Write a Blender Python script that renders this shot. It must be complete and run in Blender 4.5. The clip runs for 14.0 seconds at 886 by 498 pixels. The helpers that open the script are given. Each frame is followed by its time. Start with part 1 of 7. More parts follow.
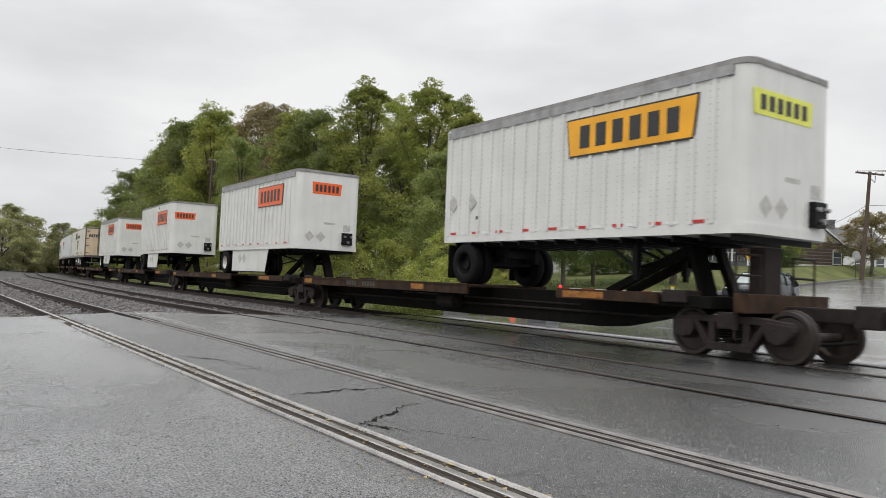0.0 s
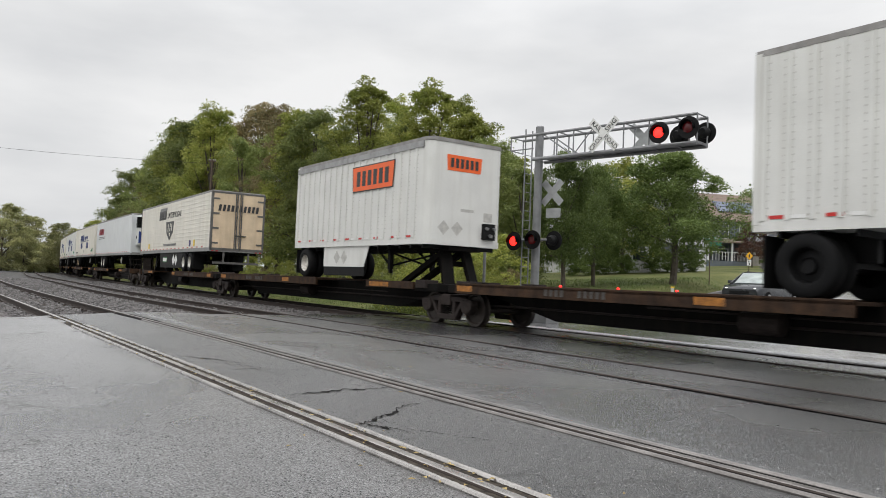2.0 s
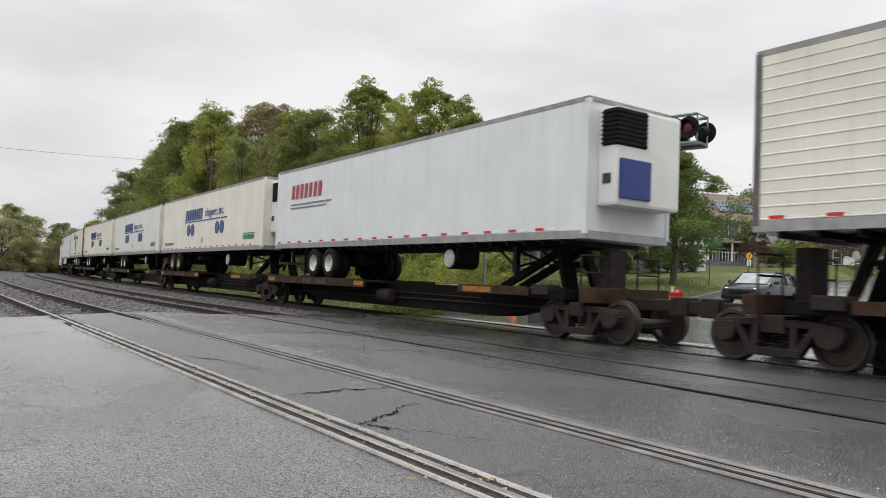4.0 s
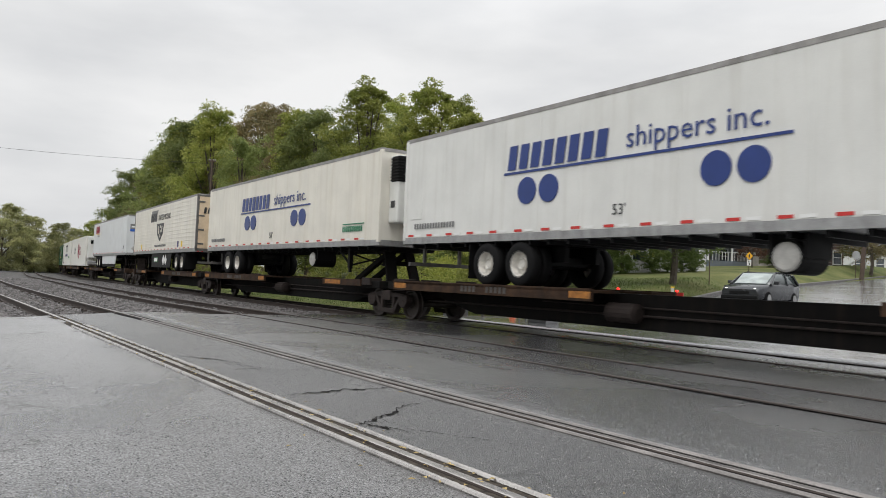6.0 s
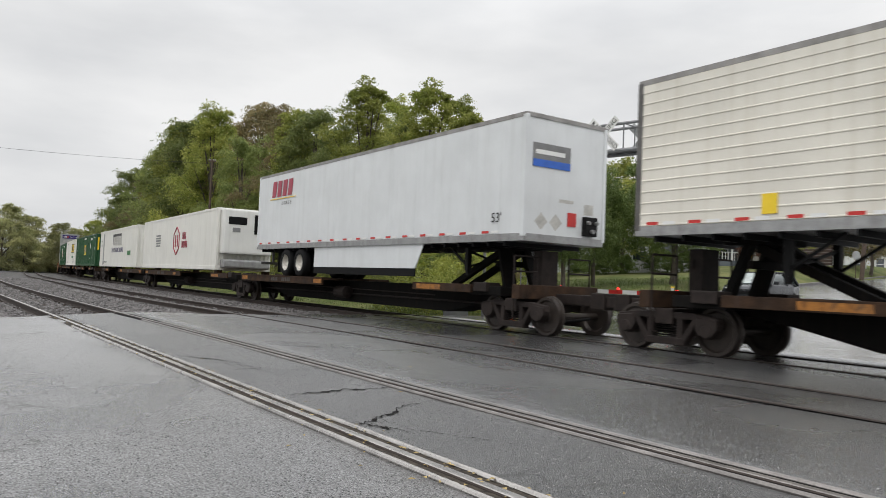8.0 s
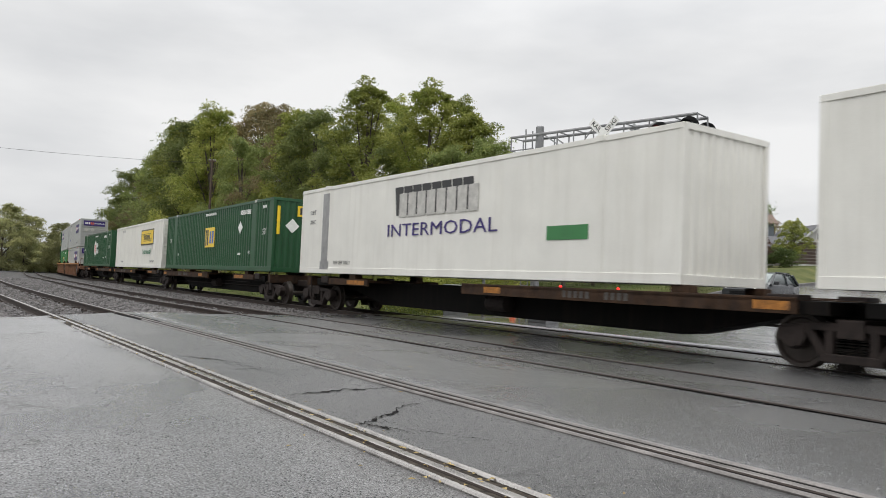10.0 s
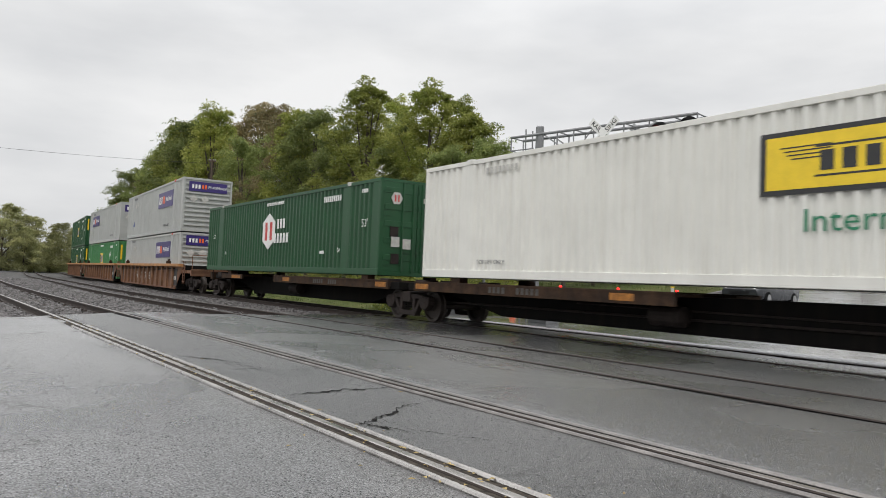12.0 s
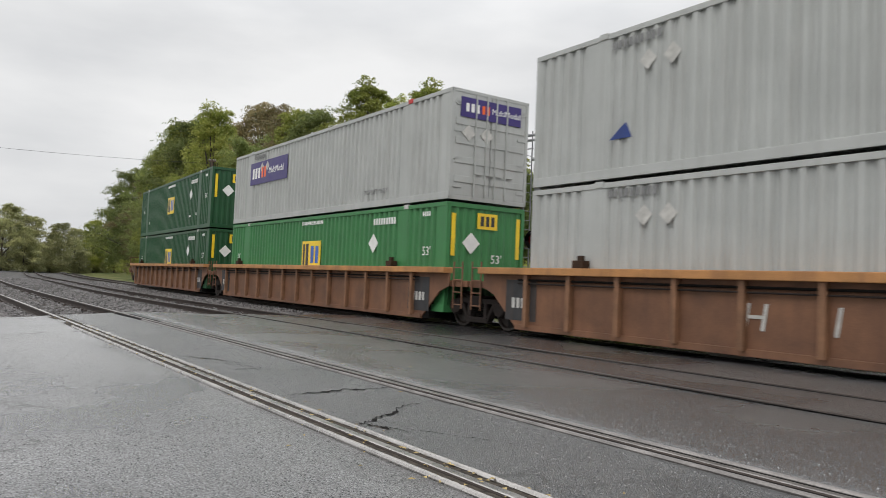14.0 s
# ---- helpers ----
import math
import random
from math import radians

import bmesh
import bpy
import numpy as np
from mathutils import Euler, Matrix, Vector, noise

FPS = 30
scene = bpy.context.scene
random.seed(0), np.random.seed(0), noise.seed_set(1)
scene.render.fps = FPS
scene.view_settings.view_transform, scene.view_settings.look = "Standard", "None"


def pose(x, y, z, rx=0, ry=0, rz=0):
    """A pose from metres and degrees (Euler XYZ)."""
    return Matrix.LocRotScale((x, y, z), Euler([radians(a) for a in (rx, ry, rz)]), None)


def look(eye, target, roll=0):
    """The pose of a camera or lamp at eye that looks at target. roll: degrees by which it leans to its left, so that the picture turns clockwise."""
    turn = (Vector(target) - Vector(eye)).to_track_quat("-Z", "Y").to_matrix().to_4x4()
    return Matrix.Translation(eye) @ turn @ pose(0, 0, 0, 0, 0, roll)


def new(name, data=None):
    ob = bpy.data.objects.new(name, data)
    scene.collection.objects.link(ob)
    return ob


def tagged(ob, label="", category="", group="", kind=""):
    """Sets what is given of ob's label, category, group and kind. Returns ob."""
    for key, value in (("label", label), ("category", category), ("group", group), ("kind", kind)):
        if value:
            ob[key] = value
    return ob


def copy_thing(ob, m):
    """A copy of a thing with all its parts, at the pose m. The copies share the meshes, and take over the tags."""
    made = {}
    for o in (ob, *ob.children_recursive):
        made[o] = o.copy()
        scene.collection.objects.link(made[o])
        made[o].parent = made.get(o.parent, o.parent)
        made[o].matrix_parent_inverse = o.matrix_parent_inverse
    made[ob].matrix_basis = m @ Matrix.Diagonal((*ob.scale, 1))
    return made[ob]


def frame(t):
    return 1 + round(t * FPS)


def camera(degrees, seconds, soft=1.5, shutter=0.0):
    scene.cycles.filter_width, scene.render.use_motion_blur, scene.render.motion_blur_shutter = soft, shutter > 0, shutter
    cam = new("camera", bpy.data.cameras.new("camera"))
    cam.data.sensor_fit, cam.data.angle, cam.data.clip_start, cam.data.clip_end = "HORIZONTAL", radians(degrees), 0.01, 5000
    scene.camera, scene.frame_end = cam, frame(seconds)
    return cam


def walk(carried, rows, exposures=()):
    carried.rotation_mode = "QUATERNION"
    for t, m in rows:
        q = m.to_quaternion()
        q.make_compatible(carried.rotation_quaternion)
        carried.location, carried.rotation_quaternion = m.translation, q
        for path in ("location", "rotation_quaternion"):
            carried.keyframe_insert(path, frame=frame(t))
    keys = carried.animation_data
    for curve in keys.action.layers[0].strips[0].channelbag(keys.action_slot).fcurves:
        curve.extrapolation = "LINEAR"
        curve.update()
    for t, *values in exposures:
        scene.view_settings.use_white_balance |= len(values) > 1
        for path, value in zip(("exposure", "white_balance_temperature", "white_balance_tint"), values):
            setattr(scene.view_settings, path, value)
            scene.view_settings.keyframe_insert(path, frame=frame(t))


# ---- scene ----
# ---- camera ----
cam = camera(61.86, 14.0, soft=0.6, shutter=0.09)
EYE = Vector((0.0, 0.0, 0.982))
TILT, LEAN = 0.04426, 2.374
VIEW = look(EYE, EYE + Vector((0, math.cos(TILT), math.sin(TILT))), LEAN)
walk(cam, [(0, VIEW), (14, VIEW)])

# ---- sky and sun ----
world = bpy.data.worlds.new("world")
scene.world = world
world.use_nodes = True


def make_sky():
    nt = world.node_tree
    nt.nodes.clear()
    out = nt.nodes.new("ShaderNodeOutputWorld")
    sky = nt.nodes.new("ShaderNodeTexSky")
    sky.sky_type = "NISHITA"
    sky.sun_disc = False
    sky.sun_elevation, sky.sun_rotation = radians(50), radians(200)
    sky.air_density, sky.dust_density, sky.ozone_density = 1.0, 4.0, 1.0
    bg = nt.nodes.new("ShaderNodeBackground")
    bg.inputs["Strength"].default_value = 0.05
    nt.links.new(sky.outputs[0], bg.inputs["Color"])
    # a closed layer of cloud under that sky
    geo = nt.nodes.new("ShaderNodeTexCoord")
    sep = nt.nodes.new("ShaderNodeMapping")
    sep.inputs["Scale"].default_value = (1.0, 1.0, 3.2)
    noi = nt.nodes.new("ShaderNodeTexNoise")
    noi.inputs["Scale"].default_value, noi.inputs["Detail"].default_value = 1.7, 6
    noi.inputs["Roughness"].default_value = 0.5
    ramp = nt.nodes.new("ShaderNodeValToRGB")
    ramp.color_ramp.elements[0].position, ramp.color_ramp.elements[1].position = 0.33, 0.66
    ramp.color_ramp.elements[0].color = (0.64, 0.655, 0.68, 1)
    ramp.color_ramp.elements[1].color = (1.0, 1.0, 1.0, 1)
    cloud = nt.nodes.new("ShaderNodeBackground")
    cloud.inputs["Strength"].default_value = 0.92
    # an overcast sky is about three times as bright overhead as at the horizon
    xyz = nt.nodes.new("ShaderNodeSeparateXYZ")
    rise = nt.nodes.new("ShaderNodeMapRange")
    rise.inputs["From Min"].default_value, rise.inputs["From Max"].default_value = 0.3, 1.0
    rise.inputs["To Min"].default_value, rise.inputs["To Max"].default_value = 0.93, 2.6
    nt.links.new(geo.outputs["Generated"], xyz.inputs[0])
    nt.links.new(xyz.outputs["Z"], rise.inputs["Value"])
    nt.links.new(rise.outputs[0], cloud.inputs["Strength"])
    mix = nt.nodes.new("ShaderNodeMixShader")
    mix.inputs[0].default_value = 0.94
    nt.links.new(geo.outputs["Generated"], sep.inputs["Vector"])
    nt.links.new(sep.outputs[0], noi.inputs["Vector"])
    nt.links.new(noi.outputs["Fac"], ramp.inputs["Fac"])
    nt.links.new(ramp.outputs[0], cloud.inputs["Color"])
    nt.links.new(bg.outputs[0], mix.inputs[1])
    nt.links.new(cloud.outputs[0], mix.inputs[2])
    nt.links.new(mix.outputs[0], out.inputs["Surface"])


make_sky()
sun = new("sun", bpy.data.lights.new("sun", "SUN"))
sun.data.energy, sun.data.angle, sun.data.color = 0.6, radians(35), (1.0, 0.97, 0.93)
sun.matrix_world = look((0, 0, 60), (14, 38, 0))

# ---- the line: an arc-length curve, s runs with the train ----
NODES = [-130, -105, -85, -60, -40, -20, 0, 25]
BENDS = [0.0022, 0.0024, -0.0001, 0.0028, -0.0015, 0.0032, -0.0012, 0.0017]
RAIL_Z = -0.108
SPEED = 22.0
_S = np.arange(-420.0, 401.0, 0.5)
_K = np.interp(_S, NODES, BENDS)
_K[_S < -130] = 0.0022
_K[_S > 40] = 0.0
_TH = np.cumsum(_K) * 0.5
_I0 = int(np.argmin(abs(_S)))
_TH = _TH - _TH[_I0] - 0.9653
_X = np.cumsum(np.cos(_TH)) * 0.5
_Y = np.cumsum(np.sin(_TH)) * 0.5
_X = _X - _X[_I0]
_Y = _Y - _Y[_I0] + 21.149


def line_point(s, off=0.0):
    """A point of the main line, off metres to its far side."""
    x, y, th = np.interp(s, _S, _X), np.interp(s, _S, _Y), np.interp(s, _S, _TH)
    return Vector((x - math.sin(th) * off, y + math.cos(th) * off, 0.0))


def line_coords(x, y):
    """Arc length and offset from the main line of a point on the plan."""
    i = int(np.argmin((_X - x) ** 2 + (_Y - y) ** 2))
    dx, dy, th = x - _X[i], y - _Y[i], _TH[i]
    return _S[i] + dx * math.cos(th) + dy * math.sin(th), -dx * math.sin(th) + dy * math.cos(th)


def smooth(a, b, v):
    t = min(1.0, max(0.0, (v - a) / (b - a)))
    return t * t * (3 - 2 * t)


def ground_z(x, y):
    """Height of the land."""
    s, d = line_coords(x, y)
    z = RAIL_Z * smooth(-11, -3, d) - 0.02
    if d > 6:
        z += 0.056 * (min(d, 70) - 6)
    z -= 0.28 * (1 - smooth(4, 5.5, d)) * smooth(-36, -30, d)
    lawn = lawn_amount(x, y) * smooth(4.5, 10, d)
    z += lawn * (0.35 + 0.018 * min(max(d - 6, 0), 50))
    z += 3.0 * smooth(70, 160, d)
    return z


LAWN_EDGE = [(-30.0, 40.0), (1.5, 26.0), (9.5, 31.5), (17.0, 44.0), (19.5, 50.0), (24.8, 52.0), (43.0, 72.0), (200.0, 230.0)]


def edge_y(x):
    return float(np.interp(x, [p[0] for p in LAWN_EDGE], [p[1] for p in LAWN_EDGE]))


def lawn_amount(x, y):
    return smooth(0.0, 5.0, y - edge_y(x))


# ---- making meshes ----
def part(name, bm, material, parent=None, label=""):
    me = bpy.data.meshes.new(name)
    bm.to_mesh(me)
    bm.free()
    me.materials.append(material)
    ob = new(name, me)
    ob.parent = parent
    if label:
        ob["label"] = label
    return ob


def add_box(bm, x0, x1, y0, y1, z0, z1):
    v = [bm.verts.new(c) for c in ((x0, y0, z0), (x1, y0, z0), (x1, y1, z0), (x0, y1, z0), (x0, y0, z1), (x1, y0, z1), (x1, y1, z1), (x0, y1, z1))]
    for f in ((0, 3, 2, 1), (4, 5, 6, 7), (0, 1, 5, 4), (1, 2, 6, 5), (2, 3, 7, 6), (3, 0, 4, 7)):
        bm.faces.new([v[i] for i in f])
    return v


def box_mesh(*boxes, bevel=0.0):
    bm = bmesh.new()
    for b in boxes:
        add_box(bm, *b)
    if bevel:
        bmesh.ops.bevel(bm, geom=bm.edges[:], offset=bevel, segments=2, affect="EDGES", profile=0.6)
    return bm


def plain(name, rgb, rough=0.6, metal=0.0):
    m = bpy.data.materials.new(name)
    m.use_nodes = True
    b = m.node_tree.nodes["Principled BSDF"]
    b.inputs["Base Color"].default_value = (*rgb, 1)
    b.inputs["Roughness"].default_value, b.inputs["Metallic"].default_value = rough, metal
    return m


# ---- materials ----
def mat(name, rgb, rough=0.6, metal=0.0, vary=0.12, scale=2.5, bump=0.0, fine=60.0, streak=0.0, grime=(0.1, 0.085, 0.065), spec=0.5, per_object=0.0, tint=None):
    """Paint or surface with blotches, fine grain, run-down grime and relief."""
    m = bpy.data.materials.new(name)
    m.use_nodes = True
    nt = m.node_tree
    n, l = nt.nodes, nt.links
    b = n["Principled BSDF"]
    b.inputs["Metallic"].default_value = metal
    b.inputs["Specular IOR Level"].default_value = spec
    tc = n.new("ShaderNodeTexCoord")
    big = n.new("ShaderNodeTexNoise")
    big.inputs["Scale"].default_value, big.inputs["Detail"].default_value = scale, 5
    small = n.new("ShaderNodeTexNoise")
    small.inputs["Scale"].default_value, small.inputs["Detail"].default_value = fine, 3
    l.new(tc.outputs["Object"], big.inputs["Vector"])
    l.new(tc.outputs["Object"], small.inputs["Vector"])
    add = n.new("ShaderNodeMath")
    add.operation = "MULTIPLY_ADD"
    add.inputs[1].default_value = 0.45
    l.new(small.outputs["Fac"], add.inputs[0])
    l.new(big.outputs["Fac"], add.inputs[2])
    ramp = n.new("ShaderNodeValToRGB")
    ramp.color_ramp.elements[0].position, ramp.color_ramp.elements[1].position = 0.48, 0.95
    lo = [c * (1 - vary) for c in rgb]
    hi = tint or [min(1.0, c * (1 + vary)) for c in rgb]
    ramp.color_ramp.elements[0].color, ramp.color_ramp.elements[1].color = (*lo, 1), (*hi, 1)
    l.new(add.outputs[0], ramp.inputs["Fac"])
    col = ramp.outputs[0]
    if streak:
        mp = n.new("ShaderNodeMapping")
        mp.inputs["Scale"].default_value = (5.0, 5.0, 0.35)
        sn = n.new("ShaderNodeTexNoise")
        sn.inputs["Scale"].default_value, sn.inputs["Detail"].default_value = 1.0, 6
        sr = n.new("ShaderNodeValToRGB")
        sr.color_ramp.elements[0].position, sr.color_ramp.elements[1].position = 0.5, 0.85
        sm = n.new("ShaderNodeMath")
        sm.operation = "MULTIPLY"
        sm.inputs[1].default_value = streak
        mix = n.new("ShaderNodeMixRGB")
        mix.inputs[2].default_value = (*grime, 1)
        l.new(tc.outputs["Object"], mp.inputs["Vector"])
        l.new(mp.outputs[0], sn.inputs["Vector"])
        l.new(sn.outputs["Fac"], sr.inputs["Fac"])
        l.new(sr.outputs[0], sm.inputs[0])
        l.new(sm.outputs[0], mix.inputs[0])
        l.new(col, mix.inputs[1])
        col = mix.outputs[0]
    if per_object:
        oi = n.new("ShaderNodeObjectInfo")
        hsv = n.new("ShaderNodeHueSaturation")
        mr = n.new("ShaderNodeMapRange")
        mr.inputs["To Min"].default_value, mr.inputs["To Max"].default_value = 1 - per_object, 1 + per_object
        l.new(oi.outputs["Random"], mr.inputs["Value"])
        l.new(mr.outputs[0], hsv.inputs["Value"])
        l.new(col, hsv.inputs["Color"])
        col = hsv.outputs[0]
    l.new(col, b.inputs["Base Color"])
    rr = n.new("ShaderNodeMapRange")
    rr.inputs["To Min"].default_value, rr.inputs["To Max"].default_value = max(0.03, rough - 0.12), min(1.0, rough + 0.12)
    l.new(big.outputs["Fac"], rr.inputs["Value"])
    l.new(rr.outputs[0], b.inputs["Roughness"])
    if bump:
        bp = n.new("ShaderNodeBump")
        bp.inputs["Strength"].default_value, bp.inputs["Distance"].default_value = 0.6, bump
        l.new(small.outputs["Fac"], bp.inputs["Height"])
        l.new(bp.outputs[0], b.inputs["Normal"])
    return m


def lamp_glow(name, rgb, strength):
    m = bpy.data.materials.new(name)
    m.use_nodes = True
    b = m.node_tree.nodes["Principled BSDF"]
    b.inputs["Base Color"].default_value = (*rgb, 1)
    b.inputs["Emission Color"].default_value = (*rgb, 1)
    b.inputs["Emission Strength"].default_value = strength
    b.inputs["Roughness"].default_value = 0.2
    return m


def asphalt(name, dark, light, wet, relief, spread, film=0.5, film_rough=0.14):
    """Worn, rain-wet asphalt: aggregate, smooth wet patches and hairline cracks."""
    m = bpy.data.materials.new(name)
    m.use_nodes = True
    nt = m.node_tree
    n, l = nt.nodes, nt.links
    b = n["Principled BSDF"]
    tc = n.new("ShaderNodeTexCoord")
    grain = n.new("ShaderNodeTexNoise")
    grain.inputs["Scale"].default_value, grain.inputs["Detail"].default_value, grain.inputs["Roughness"].default_value = 95, 5, 0.75
    stones = n.new("ShaderNodeTexVoronoi")
    stones.inputs["Scale"].default_value = 115
    patch = n.new("ShaderNodeTexNoise")
    patch.inputs["Scale"].default_value, patch.inputs["Detail"].default_value = 0.32, 7
    patch.inputs["Distortion"].default_value = 0.6
    for t in (grain, stones, patch):
        l.new(tc.outputs["Object"], t.inputs["Vector"])
    ramp = n.new("ShaderNodeValToRGB")
    ramp.color_ramp.elements[0].position, ramp.color_ramp.elements[1].position = 0.36, 0.66
    ramp.color_ramp.elements[0].color, ramp.color_ramp.elements[1].color = (dark, dark, dark * 1.03, 1), (light, light, light * 1.01, 1)
    # stones stand proud of dark pits between them
    pits = n.new("ShaderNodeMath")
    pits.operation = "MULTIPLY_ADD"
    pits.inputs[1].default_value = -0.32
    l.new(stones.outputs["Distance"], pits.inputs[0])
    lift = n.new("ShaderNodeMath")
    lift.operation = "ADD"
    lift.inputs[1].default_value = 0.17
    l.new(grain.outputs["Fac"], lift.inputs[0])
    l.new(lift.outputs[0], pits.inputs[2])
    l.new(pits.outputs[0], ramp.inputs["Fac"])
    pr = n.new("ShaderNodeValToRGB")
    pr.color_ramp.elements[0].position, pr.color_ramp.elements[1].position = 0.38, 0.66
    pr.color_ramp.elements[0].color, pr.color_ramp.elements[1].color = (0.55, 0.56, 0.59, 1), (1.25, 1.25, 1.25, 1)
    l.new(patch.outputs["Fac"], pr.inputs["Fac"])
    mul = n.new("ShaderNodeMixRGB")
    mul.blend_type = "MULTIPLY"
    mul.inputs[0].default_value = 1
    l.new(ramp.outputs[0], mul.inputs[1])
    l.new(pr.outputs[0], mul.inputs[2])
    # single stones of the mix, pale and dark
    chip = n.new("ShaderNodeSeparateColor")
    l.new(stones.outputs["Color"], chip.inputs[0])
    chips = n.new("ShaderNodeValToRGB")
    chips.color_ramp.elements[0].position, chips.color_ramp.elements[1].position = 0.12, 0.95
    chips.color_ramp.elements[0].color, chips.color_ramp.elements[1].color = (0.45, 0.45, 0.46, 1), (1.75, 1.73, 1.7, 1)
    l.new(chip.outputs[0], chips.inputs["Fac"])
    mul2 = n.new("ShaderNodeMixRGB")
    mul2.blend_type = "MULTIPLY"
    mul2.inputs[0].default_value = 1
    l.new(mul.outputs[0], mul2.inputs[1])
    l.new(chips.outputs[0], mul2.inputs[2])
    # cracks
    cv = n.new("ShaderNodeTexVoronoi")
    cv.feature = "DISTANCE_TO_EDGE"
    cv.inputs["Scale"].default_value = 0.42
    warp = n.new("ShaderNodeTexNoise")
    warp.inputs["Scale"].default_value, warp.inputs["Detail"].default_value = 2.2, 6
    va = n.new("ShaderNodeVectorMath")
    va.operation = "MULTIPLY_ADD"
    va.inputs[1].default_value = (0.9, 0.9, 0.9)
    l.new(tc.outputs["Object"], warp.inputs["Vector"])
    l.new(warp.outputs["Color"], va.inputs[0])
    l.new(tc.outputs["Object"], va.inputs[2])
    l.new(va.outputs[0], cv.inputs["Vector"])
    where = n.new("ShaderNodeTexNoise")
    where.inputs["Scale"].default_value = 0.22
    l.new(tc.outputs["Object"], where.inputs["Vector"])
    wr = n.new("ShaderNodeMapRange")
    wr.inputs["From Min"].default_value, wr.inputs["From Max"].default_value = 0.47, 0.62
    wr.inputs["To Max"].default_value = 0.012
    l.new(where.outputs["Fac"], wr.inputs["Value"])
    less = n.new("ShaderNodeMath")
    less.operation = "LESS_THAN"
    l.new(cv.outputs["Distance"], less.inputs[0])
    l.new(wr.outputs[0], less.inputs[1])
    cm = n.new("ShaderNodeMixRGB")
    cm.inputs[2].default_value = (0.014, 0.014, 0.013, 1)
    l.new(less.outputs[0], cm.inputs[0])
    l.new(mul2.outputs[0], cm.inputs[1])
    l.new(cm.outputs[0], b.inputs["Base Color"])
    rr = n.new("ShaderNodeMapRange")
    rr.inputs["From Min"].default_value, rr.inputs["From Max"].default_value = 0.32, 0.68
    rr.inputs["To Min"].default_value, rr.inputs["To Max"].default_value = wet, wet + spread
    l.new(patch.outputs["Fac"], rr.inputs["Value"])
    l.new(rr.outputs[0], b.inputs["Roughness"])
    gl = n.new("ShaderNodeMapRange")
    gl.inputs["From Min"].default_value, gl.inputs["From Max"].default_value = 0.38, 0.56
    gl.inputs["To Min"].default_value, gl.inputs["To Max"].default_value = 0.25, 0.95
    l.new(pits.outputs[0], gl.inputs["Value"])
    l.new(gl.outputs[0], b.inputs["Specular IOR Level"])
    hs = n.new("ShaderNodeMath")
    hs.operation = "SUBTRACT"
    l.new(grain.outputs["Fac"], hs.inputs[0])
    l.new(stones.outputs["Distance"], hs.inputs[1])
    bp = n.new("ShaderNodeBump")
    bp.inputs["Strength"].default_value, bp.inputs["Distance"].default_value = 0.7, relief
    l.new(hs.outputs[0], bp.inputs["Height"])
    l.new(bp.outputs[0], b.inputs["Normal"])
    # film of rain water
    b.inputs["Coat Weight"].default_value, b.inputs["Coat Roughness"].default_value, b.inputs["Coat IOR"].default_value = film, film_rough, 1.33
    l.new(bp.outputs[0], b.inputs["Coat Normal"])
    return m


M_ROAD = asphalt("wet_asphalt", 0.028, 0.29, 0.18, 0.006, 0.28, 1.0, 0.24)
M_ROADROUGH = asphalt("coarse_wet_asphalt", 0.006, 0.125, 0.26, 0.012, 0.25, 0.9, 0.3)
M_ROADDARK = asphalt("dark_wet_asphalt", 0.014, 0.135, 0.15, 0.0045, 0.25, 0.95, 0.19)
# street grey lightened: part of the sky's glare is in the base colour
M_STREET = asphalt("smooth_wet_asphalt", 0.09, 0.27, 0.16, 0.001, 0.16, 1.0, 0.17)


def chip_material():
    """Wet stones, each of its own grey."""
    m = bpy.data.materials.new("aggregate_chips")
    m.use_nodes = True
    n, l = m.node_tree.nodes, m.node_tree.links
    b = n["Principled BSDF"]
    geo = n.new("ShaderNodeNewGeometry")
    ramp = n.new("ShaderNodeValToRGB")
    ramp.color_ramp.elements[0].color, ramp.color_ramp.elements[1].color = (0.012, 0.012, 0.013, 1), (0.26, 0.255, 0.25, 1)
    e = ramp.color_ramp.elements.new(0.55)
    e.color = (0.07, 0.07, 0.07, 1)
    l.new(geo.outputs["Random Per Island"], ramp.inputs["Fac"])
    l.new(ramp.outputs[0], b.inputs["Base Color"])
    b.inputs["Roughness"].default_value = 0.35
    return m


M_CHIP = chip_material()
M_GRASS = mat("grass", (0.085, 0.125, 0.034), 0.9, vary=0.45, scale=0.35, bump=0.05, fine=24, tint=(0.165, 0.165, 0.068), spec=0.1)
M_BLADE = mat("grass_blade", (0.1, 0.17, 0.035), 0.7, vary=0.35, scale=0.5, tint=(0.17, 0.22, 0.06))
# sheet darker than the loose stones: shade of their gaps is in its colour
M_GRAVEL = mat("gap_shaded_gravel", (0.03, 0.029, 0.028), 0.8, vary=0.7, scale=12, bump=0.05, fine=20, tint=(0.1, 0.095, 0.09))
M_STONE = mat("ballast_stone", (0.085, 0.078, 0.076), 0.55, vary=0.85, scale=7, tint=(0.24, 0.225, 0.22), bump=0.004, fine=80)
M_RAILTOP = mat("polished_rail", (0.42, 0.4, 0.38), 0.27, 0.95, vary=0.3, scale=3)
M_RAILMID = mat("scuffed_rail", (0.22, 0.205, 0.195), 0.35, 0.9, vary=0.35, scale=4)
M_GRIT = mat("packed_grit", (0.018, 0.015, 0.012), 0.8, vary=0.7, scale=22, bump=0.012, fine=70, tint=(0.075, 0.062, 0.048), spec=0.2)
M_RAILDULL = mat("dull_rail", (0.075, 0.064, 0.058), 0.42, 0.7, vary=0.3, scale=3)
M_RAILSIDE = mat("rusty_rail", (0.04, 0.029, 0.024), 0.75, 0.2, vary=0.4, scale=8, bump=0.002)
